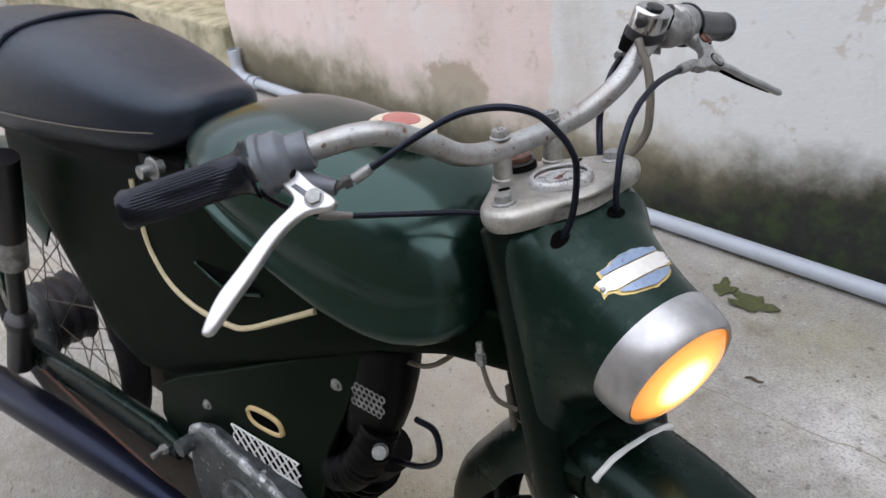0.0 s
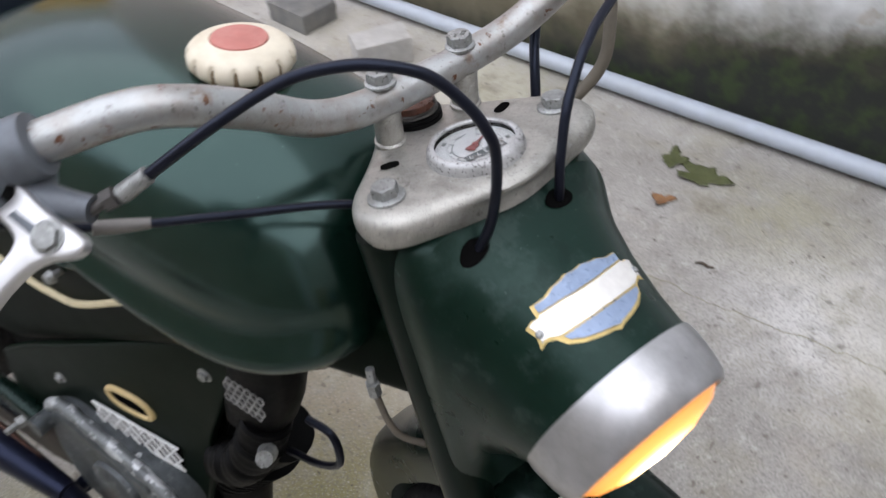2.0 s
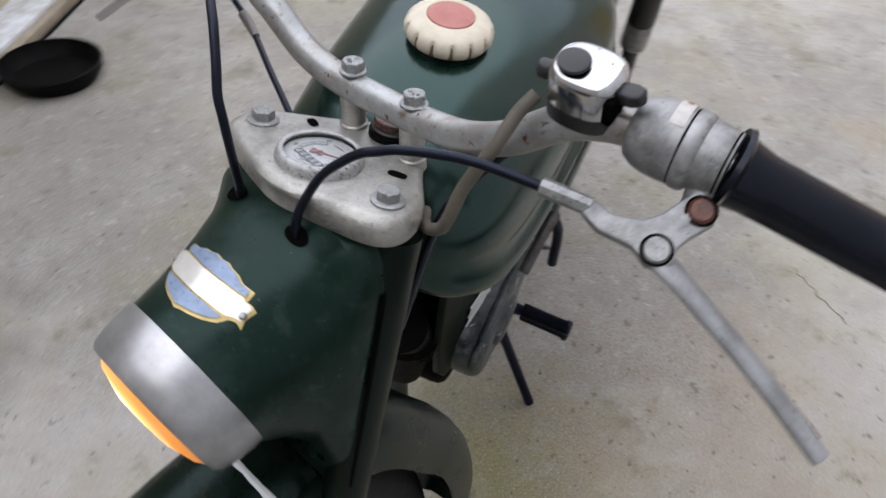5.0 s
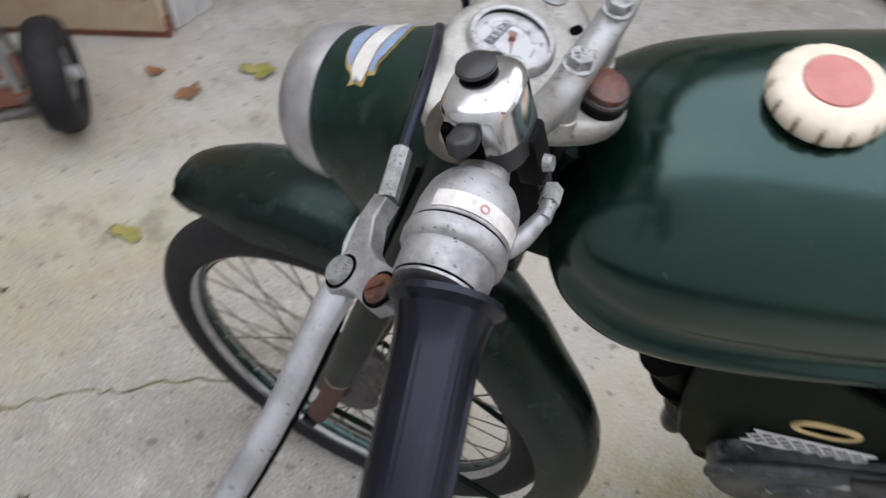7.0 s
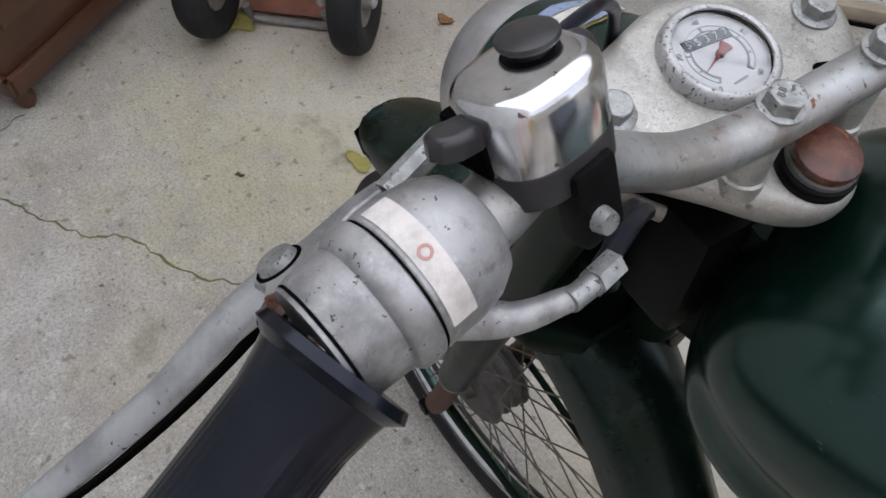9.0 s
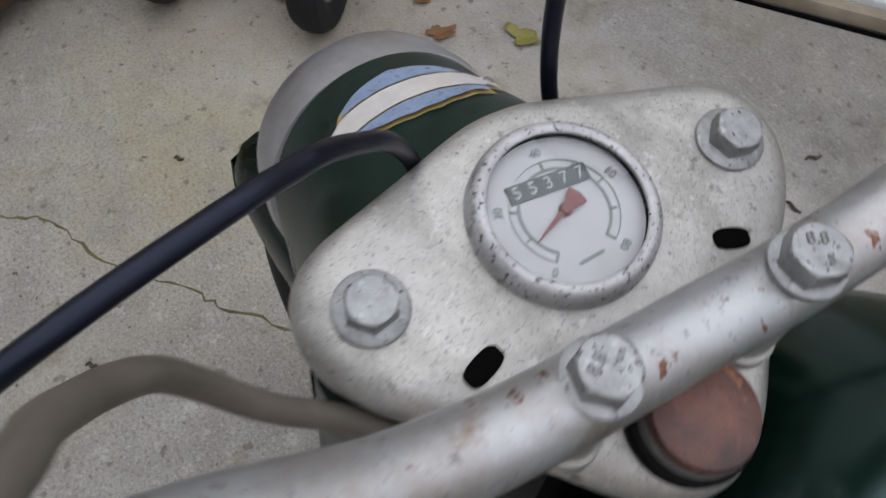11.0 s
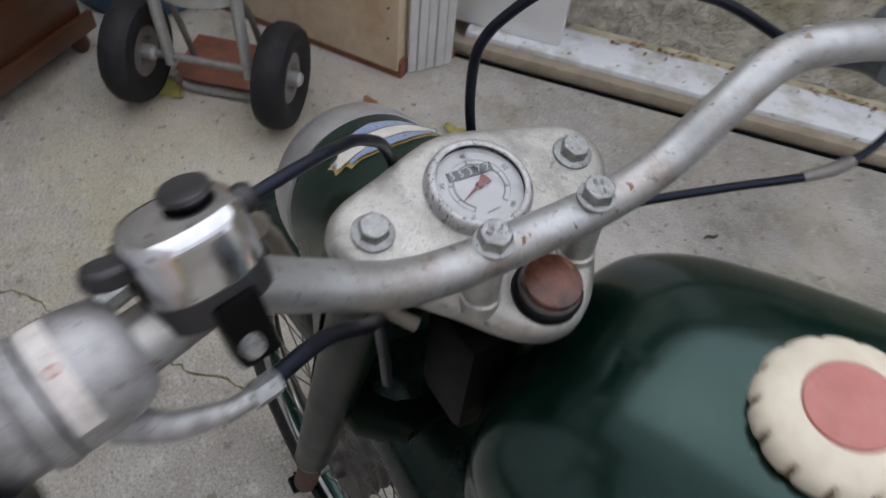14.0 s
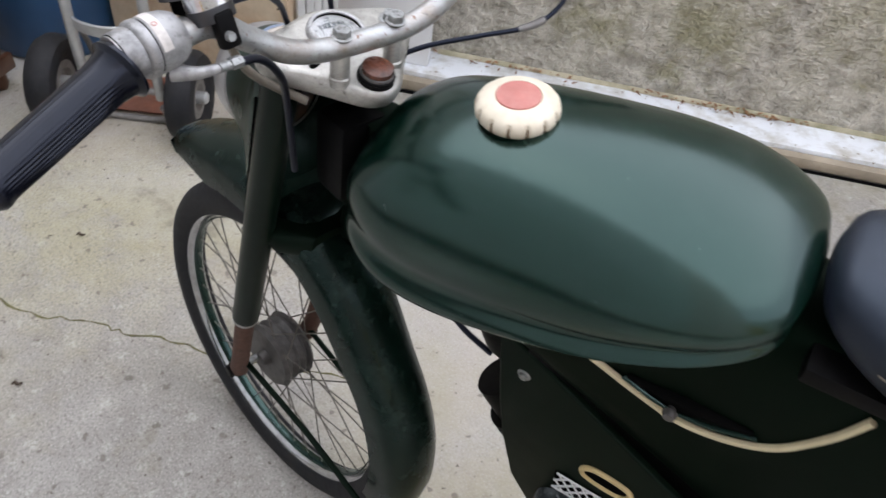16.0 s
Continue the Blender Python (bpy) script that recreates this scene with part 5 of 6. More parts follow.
seat = fpart("seat", loft([superring(x, z, w, h, 3.0, 36) for x, w, z, h in smooth_rows(SEAT, 3)]), SEATVINYL, None, "black and blue-grey vinyl seat")
for s in (-1, 1):
    fpart("seat_seam", tube([(x, s * (w + 0.0002), 0.962 + 0.045 * min(0, x + 0.55)) for x, w, z, h in SEAT[2:-1]], 0.0011, 6, 6), GREYHOSE, seat, "fine pale seat seam")
fpart("seat_base", loft([superring(x, 0.900, w * 0.62, 0.030, 3.5, 28) for x, w, z, h in SEAT[2:-1]]), SOOTANDSHADE, seat)
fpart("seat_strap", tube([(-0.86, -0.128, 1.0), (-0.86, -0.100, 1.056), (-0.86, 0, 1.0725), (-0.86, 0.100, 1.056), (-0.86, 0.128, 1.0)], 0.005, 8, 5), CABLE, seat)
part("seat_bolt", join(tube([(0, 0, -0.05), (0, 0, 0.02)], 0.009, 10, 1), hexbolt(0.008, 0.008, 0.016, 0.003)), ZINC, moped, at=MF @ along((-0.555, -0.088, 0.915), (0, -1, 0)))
part("seat_bracket", box(0.10, 0.15, 0.02, 0.004, MF @ pose(-0.56, 0, 0.915)), SOOTANDSHADE, moped)

# --- steering: top yoke, square to the raked fork
MY = MS @ pose(0, 0, 0, 0, -10.5, 0)
half = [(0.0450, 0.0), (0.0443, 0.010), (0.0418, 0.020), (0.0382, 0.032), (0.0346, 0.043), (0.0314, 0.054), (0.0288, 0.063), (0.0258, 0.071), (0.0212, 0.0785), (0.0145, 0.0842), (0.0055, 0.0870), (-0.0060, 0.0862), (-0.0165, 0.0815), (-0.0265, 0.0740), (-0.0400, 0.0600), (-0.0560, 0.0443), (-0.0690, 0.0333), (-0.0800, 0.0225), (-0.0872, 0.0105)]
full = half + [(-0.0892, 0.0)] + [(x, -y) for x, y in half[:0:-1]]
dense = [tuple(v)[:2] for v in spline([(x, y, 0) for x, y in full + [full[0]]], 4)][:-1]


def yoke_casting(line):
    """A dished casting: rounded rim, and a hollow under the bow in front of the speedometer."""
    n = len(line)
    pts = [Vector((x, y, 0)) for x, y in line]
    outs = []
    for k in range(n):
        d = (pts[(k + 1) % n] - pts[k - 1]).normalized()
        outs.append(Vector((d.y, -d.x, 0)))
    if outs[0].x < 0:
        outs = [-o for o in outs]
    rings = []
    for z, inset, hollow in ((-0.0210, 0.0030, 0.4), (-0.0175, 0.0012, 0.7), (-0.0130, 0.0, 1.0), (-0.0095, 0.0, 0.75), (-0.0066, 0.0003, 0.2), (-0.0042, 0.0014, 0.0), (-0.0022, 0.0031, 0.0), (-0.0008, 0.0054, 0.0), (0.0, 0.0085, 0.0), (0.0004, 0.0150, 0.0)):
        rings.append([Vector((p.x, p.y, z)) - o * (inset + 0.0062 * hollow * (math.exp(-(p.y / 0.034) ** 4) if p.x > 0 else 0.0)) for p, o in zip(pts, outs)])
    return loft(rings)


yoke = part("top_yoke", yoke_casting(dense), SILVER, moped, "speckled silver-painted top yoke", at=MY)
for s in (-1, 1):
    part("fork_bolt", hexbolt(0.0072, 0.0068, 0.0115, 0.0024), ZINC, yoke, "zinc hex fork bolt", at=MY @ pose(0.0, s * 0.065, 0.0, 0, 0, 12 * s))
    sl = [((0.0060 if s < 0 else 0.0070) * math.copysign(abs(math.cos(a)) ** 0.7, math.cos(a)), 0.0036 * math.copysign(abs(math.sin(a)) ** 0.7, math.sin(a))) for a in (2 * math.pi * i / 20 for i in range(20))]
    part("slot", prism(sl, 0, 0.0006), HOLE, yoke, "oval slot in the yoke", at=MY @ pose(-0.0288, s * 0.0445, 0.0004, 0, 0, 90 + s * 20))
nut = part("stem_nut", lathe([(0, 0.0100), (0.0150, 0.0100), (0.0166, 0.0090), (0.0158, 0.0080), (0.0166, 0.0068), (0.0158, 0.0056), (0.0166, 0.0044), (0.0168, 0.0), (0, 0.0)], 36), DARKHUB, yoke, "grimy threaded stem nut", at=MY @ pose(-0.0675, 0.001, 0.0))
part("stem_cap", lathe([(0, 0.0150), (0.0120, 0.0149), (0.0150, 0.0140), (0.0158, 0.0122), (0.0155, 0.0100), (0, 0.0100)], 36), NUTBROWN, nut, "rusty brown steering stem cap", at=MY @ pose(-0.0675, 0.001, 0.0))
part("stem_collar", lathe([(0.0165, 0.0), (0.0186, 0.0), (0.0186, 0.003), (0.0176, 0.0035), (0.0186, 0.0045), (0.0182, 0.006), (0.0165, 0.0065)], 28), SOOTANDSHADE, yoke, at=MY @ pose(-0.0675, 0.001, 0.0))

# --- speedometer
MSP = MY @ pose(0.0012, -0.0004, -0.0012, 0, 0, 0)
spd = part("speedometer", lathe([(0.0250, 0.0070), (0.0246, 0.0080), (0.0248, 0.0087), (0.0256, 0.0092), (0.0270, 0.0093), (0.0285, 0.0086), (0.0297, 0.0066), (0.0304, 0.0036), (0.0307, 0.0), (0.028, 0.0)], 72), BEZEL, moped, "round speedometer with worn metal bezel", at=MSP)
part("dial", lathe([(0, 0.0042), (0.0264, 0.0042), (0.0264, 0.0), (0, 0.0)], 64), DIALWHITE, spd, "off-white dial face", at=MSP)
# Black ring added for the shade inside the bezel.
part("dial_shade_ring", lathe([(0.0249, 0.0041), (0.0252, 0.0041), (0.0252, 0.0076), (0.0249, 0.0078)], 64), HOLE, spd, "black ring for the bezel's shade on the dial edge", at=MSP)
gl = part("glass", lathe([(0, 0.0080), (0.015, 0.0079), (0.0262, 0.0074), (0.0262, 0.0070), (0.015, 0.0075), (0, 0.0076)], 48), GLASS, spd, "clear cover glass", at=MSP)
gl.visible_shadow = False


def dial(x, y, z=0.0046, turn=0):
    """A place on the dial; y towards the top of the dial, which faces the rider."""
    return MSP @ pose(0, 0, z, 0, 0, DIALTURN) @ pose(x, y, 0, 0, 0, turn)


DIALTURN = -95
part("odometer", box(0.0272, 0.0060, 0.0006, 0, dial(-0.0010, 0.0098, 0.0046, 0)), DIALDARK, spd, "dark odometer window", False)


def text(body, size, mat, m, parent, name="numeral", extrude=0.0002):
    cu = bpy.data.curves.new(name, 'FONT')
    cu.body, cu.size, cu.align_x, cu.align_y, cu.extrude = body, size, 'CENTER', 'CENTER', extrude
    tmp = bpy.data.objects.new(name, cu)
    scene.collection.objects.link(tmp)
    me = bpy.data.meshes.new_from_object(tmp.evaluated_get(bpy.context.evaluated_depsgraph_get()))
    bpy.data.objects.remove(tmp)
    bm = bmesh.new()
    bm.from_mesh(me)
    bpy.data.meshes.remove(me)
    return part(name, bm, mat, parent, "", False, m)


for k, ch in enumerate("55377"):
    text(ch, 0.0058, DIALWHITE, dial(-0.0118 + 0.0054 * k, 0.0098, 0.0051), spd)


def arc(r, a0, a1, w, z=0.0047, n=60):
    rows = []
    for i in range(n + 1):
        a = radians(a0 + (a1 - a0) * i / n)
        rows.append([(r * math.cos(a), r * math.sin(a), z - 0.0003), (r * math.cos(a), r * math.sin(a), z), ((r + w) * math.cos(a), (r + w) * math.sin(a), z), ((r + w) * math.cos(a), (r + w) * math.sin(a), z - 0.0003)])
    return loft(rows)


MD = MSP @ pose(0, 0, 0, 0, 0, DIALTURN)
part("scale_arc", arc(0.0138, 236, -54, 0.0009), DIALGREY, spd, at=MD.copy())
part("scale_arc", arc(0.0172, 236, -54, 0.0002), DIALGREY, spd, at=MD.copy())
for a, long_ in ((235, 1), (199, 0), (163, 1), (127, 0), (91, 1), (55, 0), (19, 1), (-17, 0), (-53, 1)):
    part("scale_mark", box(0.0034 if long_ else 0.0015, 0.0008, 0.0004, 0, MD @ pose(0.0156 * math.cos(radians(a)), 0.0156 * math.sin(radians(a)), 0.0046, 0, 0, a)), DIALGREY, spd, "", False)
for a, tx in ((235, "0"), (163, "20"), (91, "40"), (19, "60"), (-53, "80")):
    text(tx, 0.0040, DIALGREY, MD @ pose(0.0205 * math.cos(radians(a)), 0.0205 * math.sin(radians(a)), 0.0046, 0, 0, a - 90), spd)
part("maker_mark", box(0.0090, 0.0011, 0.0003, 0, MD @ pose(0.0008, -0.0165, 0.0045, 0, 0, 8)), DIALGREY, spd, "small grey maker's mark", False)
MN = MD @ pose(0, 0, 0.0054, 0, 0, 208)
part("needle", join(prism([(0.0, 0.0010), (0.0145, 0.0002), (0.0140, -0.0002), (0.0, -0.0012)], 0, 0.0006),
                    prism([(0.0, 0.0011), (0.0, -0.0011), (-0.0045, -0.0030), (-0.0065, -0.0034), (-0.0072, 0.0), (-0.0065, 0.0034), (-0.0045, 0.0030)], 0, 0.0006)), NEEDLE, spd, "red needle near zero", at=MN)
part("needle_hub", lathe([(0, 0.0016), (0.0016, 0.0014), (0.0022, 0.0004), (0.0022, -0.001), (0, -0.001)], 20), NEEDLE, spd, at=MD @ pose(0, 0, 0.0054))

# --- handlebar
BAR = [(-0.0870, -0.2740, 0.0640), (-0.0805, -0.2508, 0.0690), (-0.0664, -0.2087, 0.0769), (-0.0563, -0.1678, 0.0798), (-0.0492, -0.1405, 0.0739), (-0.0503, -0.1090, 0.0555), (-0.0517, -0.0754, 0.0328), (-0.0530, -0.0395, 0.0235), (-0.0538, 0.0061, 0.0231),
       (-0.0544, 0.0518, 0.0256), (-0.0533, 0.0865, 0.0335), (-0.0504, 0.1211, 0.0523), (-0.0545, 0.1529, 0.0761), (-0.0651, 0.1812, 0.0821), (-0.0746, 0.2140, 0.0799), (-0.0830, 0.2474, 0.0721)]
bar = spart("handlebar", tube(BAR, 0.0109, 24, 6), BARPAINT, None, "silver-painted handlebar with rust spots")
for s in (-1, 1):
    part("riser", lathe([(0.0105, -0.016), (0.0105, -0.007), (0.0092, -0.006), (0.0092, 0.018), (0, 0.018)], 20), SILVER, bar, at=MS @ pose(-0.0535, 0.003 + s * 0.0305, 0.0))
    mb = MS @ pose(-0.0550, 0.003 + s * 0.0305, 0.0335, 0, -4, 20 * s)
    bolt_ = part("clamp_bolt", hexbolt(0.0071, 0.0068, 0.0098, 0.0022), ZINC, bar, "zinc hex clamp bolt", at=mb)
    if s < 0:
        text("8.8", 0.0046, STAMP, mb @ pose(0.0027, 0.0002, 0.0091, 0, 0, -98), bolt_, "stamp")
        text("S", 0.0042, STAMP, mb @ pose(-0.0030, -0.0010, 0.0091, 0, 0, -98), bolt_, "stamp")
    else:
        text("8.8", 0.0044, STAMP, mb @ pose(0.0022, 0.0018, 0.0091, 0, 0, -78), bolt_, "stamp")
        text("S", 0.0042, STAMP, mb @ pose(-0.0004, -0.0032, 0.0091, 0, 0, -160), bolt_, "stamp")


def grip(p0, p1, flange=0.026, smooth_top=False):
    """A ribbed rubber grip from its flange p0 to its end p1, in steering axes."""
    d = (Vector(p1) - Vector(p0))
    ln = d.length
    prof = [(0.0, 0.0, 0), (flange, 0.0, 0), (flange + 0.001, 0.003, 0), (flange - 0.003, 0.006, 0), (0.0185, 0.010, 0), (0.0172, 0.018, 0), (0.0170, 0.024, 1)]
    prof += [(0.0168, ln * 0.3, 1), (0.0165, ln * 0.6, 1), (0.0160, ln * 0.88, 1), (0.0162, ln * 0.90, 0), (0.0172, ln * 0.94, 0), (0.0170, ln - 0.004, 0), (0.014, ln, 0), (0.004, ln, 0)]
    rings = []
    M = along(p0, d)
    up_ = (M.to_3x3().inverted() @ Vector((0.45, 0, 1))).normalized()
    for r_, h, rib in prof:
        ring = []
        for i in range(152):
            a = 2 * math.pi * i / 152
            plain = smooth_top and math.cos(a) * up_.x + math.sin(a) * up_.y > 0.05
            r = max(r_, 0.004) - rib * (0.00015 if plain else 0.0007) * (i % 4 in (2, 3))
            ring.append((r * math.cos(a), r * math.sin(a), h))
        rings.append(ring)
    ribs = loft(rings)
    return part("grip", ribs, RUBBER, bar, "ribbed black rubber grip", at=MS @ along(p0, d))


grip((-0.0830, -0.2550, 0.0682), (-0.1130, -0.3590, 0.0537), 0.0245)
grip((-0.0788, 0.2352, 0.0758), (-0.118, 0.350, 0.040), 0.0225, True)

# throttle side
TD = Vector((-0.45, -1, -0.24)).normalized()
th0 = Vector((-0.0620, -0.2100, 0.0792))
part("throttle_body", lathe([(0.0, 0), (0.0155, 0.0), (0.0165, 0.002), (0.0165, 0.016), (0.0225, 0.022), (0.0235, 0.024), (0.0235, 0.036), (0.0262, 0.038), (0.0262, 0.044), (0.0, 0.044)], 36), CASTGREY, bar, "blue-grey cast twist-grip body", at=MS @ along(th0, TD))
part("lever_bracket", join(tube([(-0.0720, -0.2200, 0.0597), (-0.0550, -0.2210, 0.0555), (-0.0360, -0.2040, 0.0510)], [0.012, 0.010, 0.007], 12, 4),
                           tube([(-0.0570, -0.2345, 0.0565), (-0.0300, -0.2250, 0.0470)], 0.008, 12, 2)), CASTGREY, bar, at=MSc())
part("adjuster_barrel", join(tube([(-0.0370, -0.2055, 0.0505), (-0.0292, -0.1820, 0.0590)], 0.0030, 12, 1), tube([(-0.0345, -0.1980, 0.0532), (-0.0325, -0.1920, 0.0552)], 0.0056, 6, 1)), DARKHUB, bar, "dark brown cable adjuster", at=MSc())


def lever(pts, widths, thick, label, mat=None):
    """A flat cast lever: a strip with rounded section through the points."""
    line = spline(pts, 6)
    rings = []
    for i, q in enumerate(line):
        d = (line[min(i + 1, len(line) - 1)] - line[max(i - 1, 0)]).normalized()
        s_ = d.cross(Vector((0.0, 0.25, 1))).normalized()
        u_ = s_.cross(d).normalized()
        k = i / (len(line) - 1) * (len(widths) - 1)
        j = min(int(k), len(widths) - 2)
        w = widths[j] + (widths[j + 1] - widths[j]) * (k - j)
        rings.append([q + s_ * w * math.cos(a) + u_ * thick * math.sin(a) * (1.0 if math.sin(a) > 0 else 0.8) for a in (2 * math.pi * m_ / 14 for m_ in range(14))])
    return part("lever", loft(rings), mat or POLISHED, bar, label, at=MSc())


LEVER_OUT = [(-0.0072, -0.036), (0.0018, -0.0396), (0.0065, -0.0298), (0.0094, -0.0162), (0.0176, -0.0129), (0.0426, -0.0155), (0.0826, -0.0136), (0.1085, -0.0118), (0.1341, -0.0028), (0.1337, 0.0035), (0.1244, 0.0045), (0.1019, 0.0024), (0.0782, 0.0005), (0.0427, -0.0032), (0.0149, 0.0018), (-0.0009, 0.0166), (-0.0092, 0.0138), (-0.0085, -0.0089), (-0.0114, -0.0284)]
M_ = Matrix(((0.1086, 0.8878, 0.4472, -0.0285), (-0.8447, 0.3196, -0.4294, -0.2262), (-0.5242, -0.3312, 0.7846, 0.0520), (0, 0, 0, 1)))
lev_line = [tuple(q)[:2] for q in spline([(a, b, 0) for a, b in LEVER_OUT + LEVER_OUT[:1]], 4)][:-1]
levR = part("lever", prism(lev_line, -0.0050, 0.0022, 0.0022, 4), POLISHED, bar, "polished front brake lever", at=MS @ M_)
part("pivot_bolt", hexbolt(0.006, 0.003, 0.0085, 0.001), ZINC, levR, at=MS @ M_ @ pose(0, 0, 0.0020))
part("clamp_screw", lathe([(0, 0.004), (0.005, 0.004), (0.006, 0.0), (0, 0.0)], 16), SOOTANDSHADE, levR, at=MS @ M_ @ pose(-0.0048, -0.0325, 0.0022))

# clutch side: gear twist drum, lever, switch
GD = Vector((-0.17, 1, -0.08)).normalized()
g0 = Vector((-0.0655, 0.1820, 0.0840))
drum = part("gear_drum", lathe([(0.0, 0.004), (0.0135, 0.004), (0.0165, 0.006), (0.0197, 0.012), (0.0208, 0.0185), (0.0211, 0.0205), (0.0211, 0.0314), (0.0206, 0.0320), (0.0206, 0.0326), (0.0214, 0.0332), (0.0218, 0.0360), (0.0214, 0.0395), (0.0200, 0.0412), (0.0190, 0.0418),
                                (0.0192, 0.0430), (0.0188, 0.0530), (0.0180, 0.0545), (0.0176, 0.0570), (0.0, 0.0572)], 48), ALU, bar, "cast gear twist drum", at=MS @ along(g0, GD))
for h, r_ in ((0.0323, 0.02075), (0.0553, 0.0180)):
    part("drum_gap", lathe([(r_ - 0.002, h - 0.0007), (r_, h - 0.0005), (r_ + 0.0002, h), (r_, h + 0.0005), (r_ - 0.002, h + 0.0007)], 48), HOLE, drum, at=MS @ along(g0, GD))
plate = []
for i in range(19):
    a = radians(18 + 112 * i / 18)
    ring = []
    for rr_, h in ((0.0207, 0.0225), (0.0216, 0.0225), (0.0216, 0.0302), (0.0207, 0.0302)):
        ring.append((rr_ * math.cos(a), rr_ * math.sin(a), h))
    plate.append(ring)
MG = along(g0, GD)
up_l = MG.to_3x3().inverted() @ Vector((-0.25, 0, 1))
ang = math.degrees(math.atan2(up_l.y, up_l.x))
part("gear_plate", loft(plate), GEARPLATE, drum, "white gear indicator plate", at=MS @ MG @ pose(0, 0, 0, 0, 0, ang - 82))
zr = lathe([(0.0013, 0), (0.0013, 0.0004), (0.0020, 0.0004), (0.0020, 0)], 20)
part("gear_zero", zr, FADEDRED, drum, "faded red zero mark", at=MS @ MG @ pose(0, 0, 0, 0, 0, ang - 8) @ pose(0.0215, 0, 0.0264, 0, 90, 0))
part("drum_outlet", tube([(-0.076, 0.200, 0.060), (-0.0865, 0.186, 0.0605), (-0.0905, 0.168, 0.0615)], [0.0075, 0.0050, 0.0038], 14, 4), ALU, drum, at=MSc())
part("cable_adjuster", join(tube([(-0.0915, 0.170, 0.0625), (-0.0895, 0.158, 0.0615)], 0.0038, 10, 1), tube([(-0.0898, 0.160, 0.0617), (-0.0875, 0.150, 0.0610)], 0.0050, 6, 1)), ZINC, drum, at=MSc())
part("bracket_clamp", tube([(-0.070, 0.232, 0.068), (-0.052, 0.235, 0.0590), (-0.035, 0.232, 0.0470)], [0.010, 0.008, 0.006], 14, 4), ALU, bar, at=MSc())
P_, Q_, A_ = Vector((-0.0285, 0.2318, 0.0475)), Vector((-0.0525, 0.2390, 0.0632)), Vector((-0.0235, 0.1925, 0.0560))
u_ = (Q_ - P_).normalized()
n_ = u_.cross(A_ - P_).normalized()
n_ = n_ if n_.z > 0 else -n_
v_ = n_.cross(u_)
if v_.dot(A_ - P_) < 0:
    v_ = -v_
du = (Q_ - P_).length
da, dv = (A_ - P_).dot(u_), (A_ - P_).dot(v_)
outline = [(-0.0090, -0.002), (-0.006, -0.0090), (0.001, -0.0105), (0.008, -0.0060), (du * 0.55, -0.0065), (du, -0.0090), (du + 0.0075, -0.004), (du + 0.0085, 0.003), (du + 0.003, 0.010), (du * 0.5, 0.012), (0.006, 0.016), (da + 0.0060, dv * 0.72), (da + 0.0050, dv), (da - 0.0050, dv), (da - 0.0055, dv * 0.70), (-0.008, 0.010)]
M_ = Matrix(((u_.x, v_.x, n_.x, P_.x), (u_.y, v_.y, n_.y, P_.y), (u_.z, v_.z, n_.z, P_.z), (0, 0, 0, 1)))
part("lever_plate", prism(outline, -0.0060, 0.0030, 0.0015), ALU, bar, "flat cast clutch lever bracket", at=MS @ M_)
MP_ = M_.copy()
levL = lever([(-0.0280, 0.2290, 0.0450), (-0.0285, 0.2405, 0.0412), (-0.0285, 0.2560, 0.0335), (-0.0300, 0.2850, 0.0160), (-0.0285, 0.3140, 0.0000), (-0.026, 0.342, -0.0165)], [0.007, 0.0085, 0.0075, 0.0068, 0.0065, 0.006], 0.0045, "cast clutch lever", LEVERCAST)
part("lever_channel", strip([(-0.0340, 0.2425, 0.0367), (-0.0357, 0.2605, 0.0262), (-0.0365, 0.2845, 0.0128), (-0.0352, 0.3140, -0.0030), (-0.0325, 0.3360, -0.0140)], 0.0058, 0.0014, (-1, 0, -0.15)), HOLE, levL, "dark hollow of the lever", at=MSc())
part("pivot_bolt", lathe([(0, 0.0035), (0.0062, 0.003), (0.0072, 0.0), (0, 0)], 20), ZINC, levL, at=MS @ MP_ @ pose(0, 0, 0.0034))
for x_, r_ in ((0.0, 0.0086), (du, 0.0083)):
    part("screw_recess", lathe([(0, 0.0006), (r_, 0.0005), (r_, -0.001), (0, -0.001)], 24), HOLE, levL, at=MS @ MP_ @ pose(x_, 0, 0.0030))
part("clamp_screw", join(lathe([(0, 0.0022), (0.0055, 0.0022), (0.0070, 0.0), (0, 0)], 20), box(0.010, 0.0016, 0.0012, 0, pose(0, 0, 0.0024))), NUTBROWN, levL, at=MS @ MP_ @ pose(du, 0, 0.0034, 0, 0, 35))

# horn and dip switch
MK = MS @ pose(-0.0640, 0.1570, 0.0720, -4, 18, 8)
sw_out = [(0.0168 * math.copysign(abs(math.cos(a)) ** 0.72, math.cos(a)), 0.0198 * math.copysign(abs(math.sin(a)) ** 0.72, math.sin(a))) for a in (2 * math.pi * i / 40 for i in range(40))]
sw = part("switch_housing", prism(sw_out, 0.0245, 0.0465, 0.0055, 4), CHROME, bar, "chrome handlebar switch housing", at=MK)
part("switch_base", prism([(x * 1.01, y * 1.01) for x, y in sw_out], 0.0135, 0.0247, 0.001), PLASTIC, sw, at=MK)
part("switch_mouth", box(0.0175, 0.012, 0.017, 0.002, MK @ pose(0.0045, 0.0148, 0.0310)), HOLE, sw)
part("horn_button", lathe([(0, 0.0507), (0.0072, 0.0506), (0.0086, 0.0500), (0.0090, 0.0490), (0.0086, 0.0482), (0.0064, 0.0478), (0.0064, 0.0440), (0, 0.0440)], 32), PLASTIC, sw, "black horn button", at=MK @ pose(0.0040, -0.0066, 0))
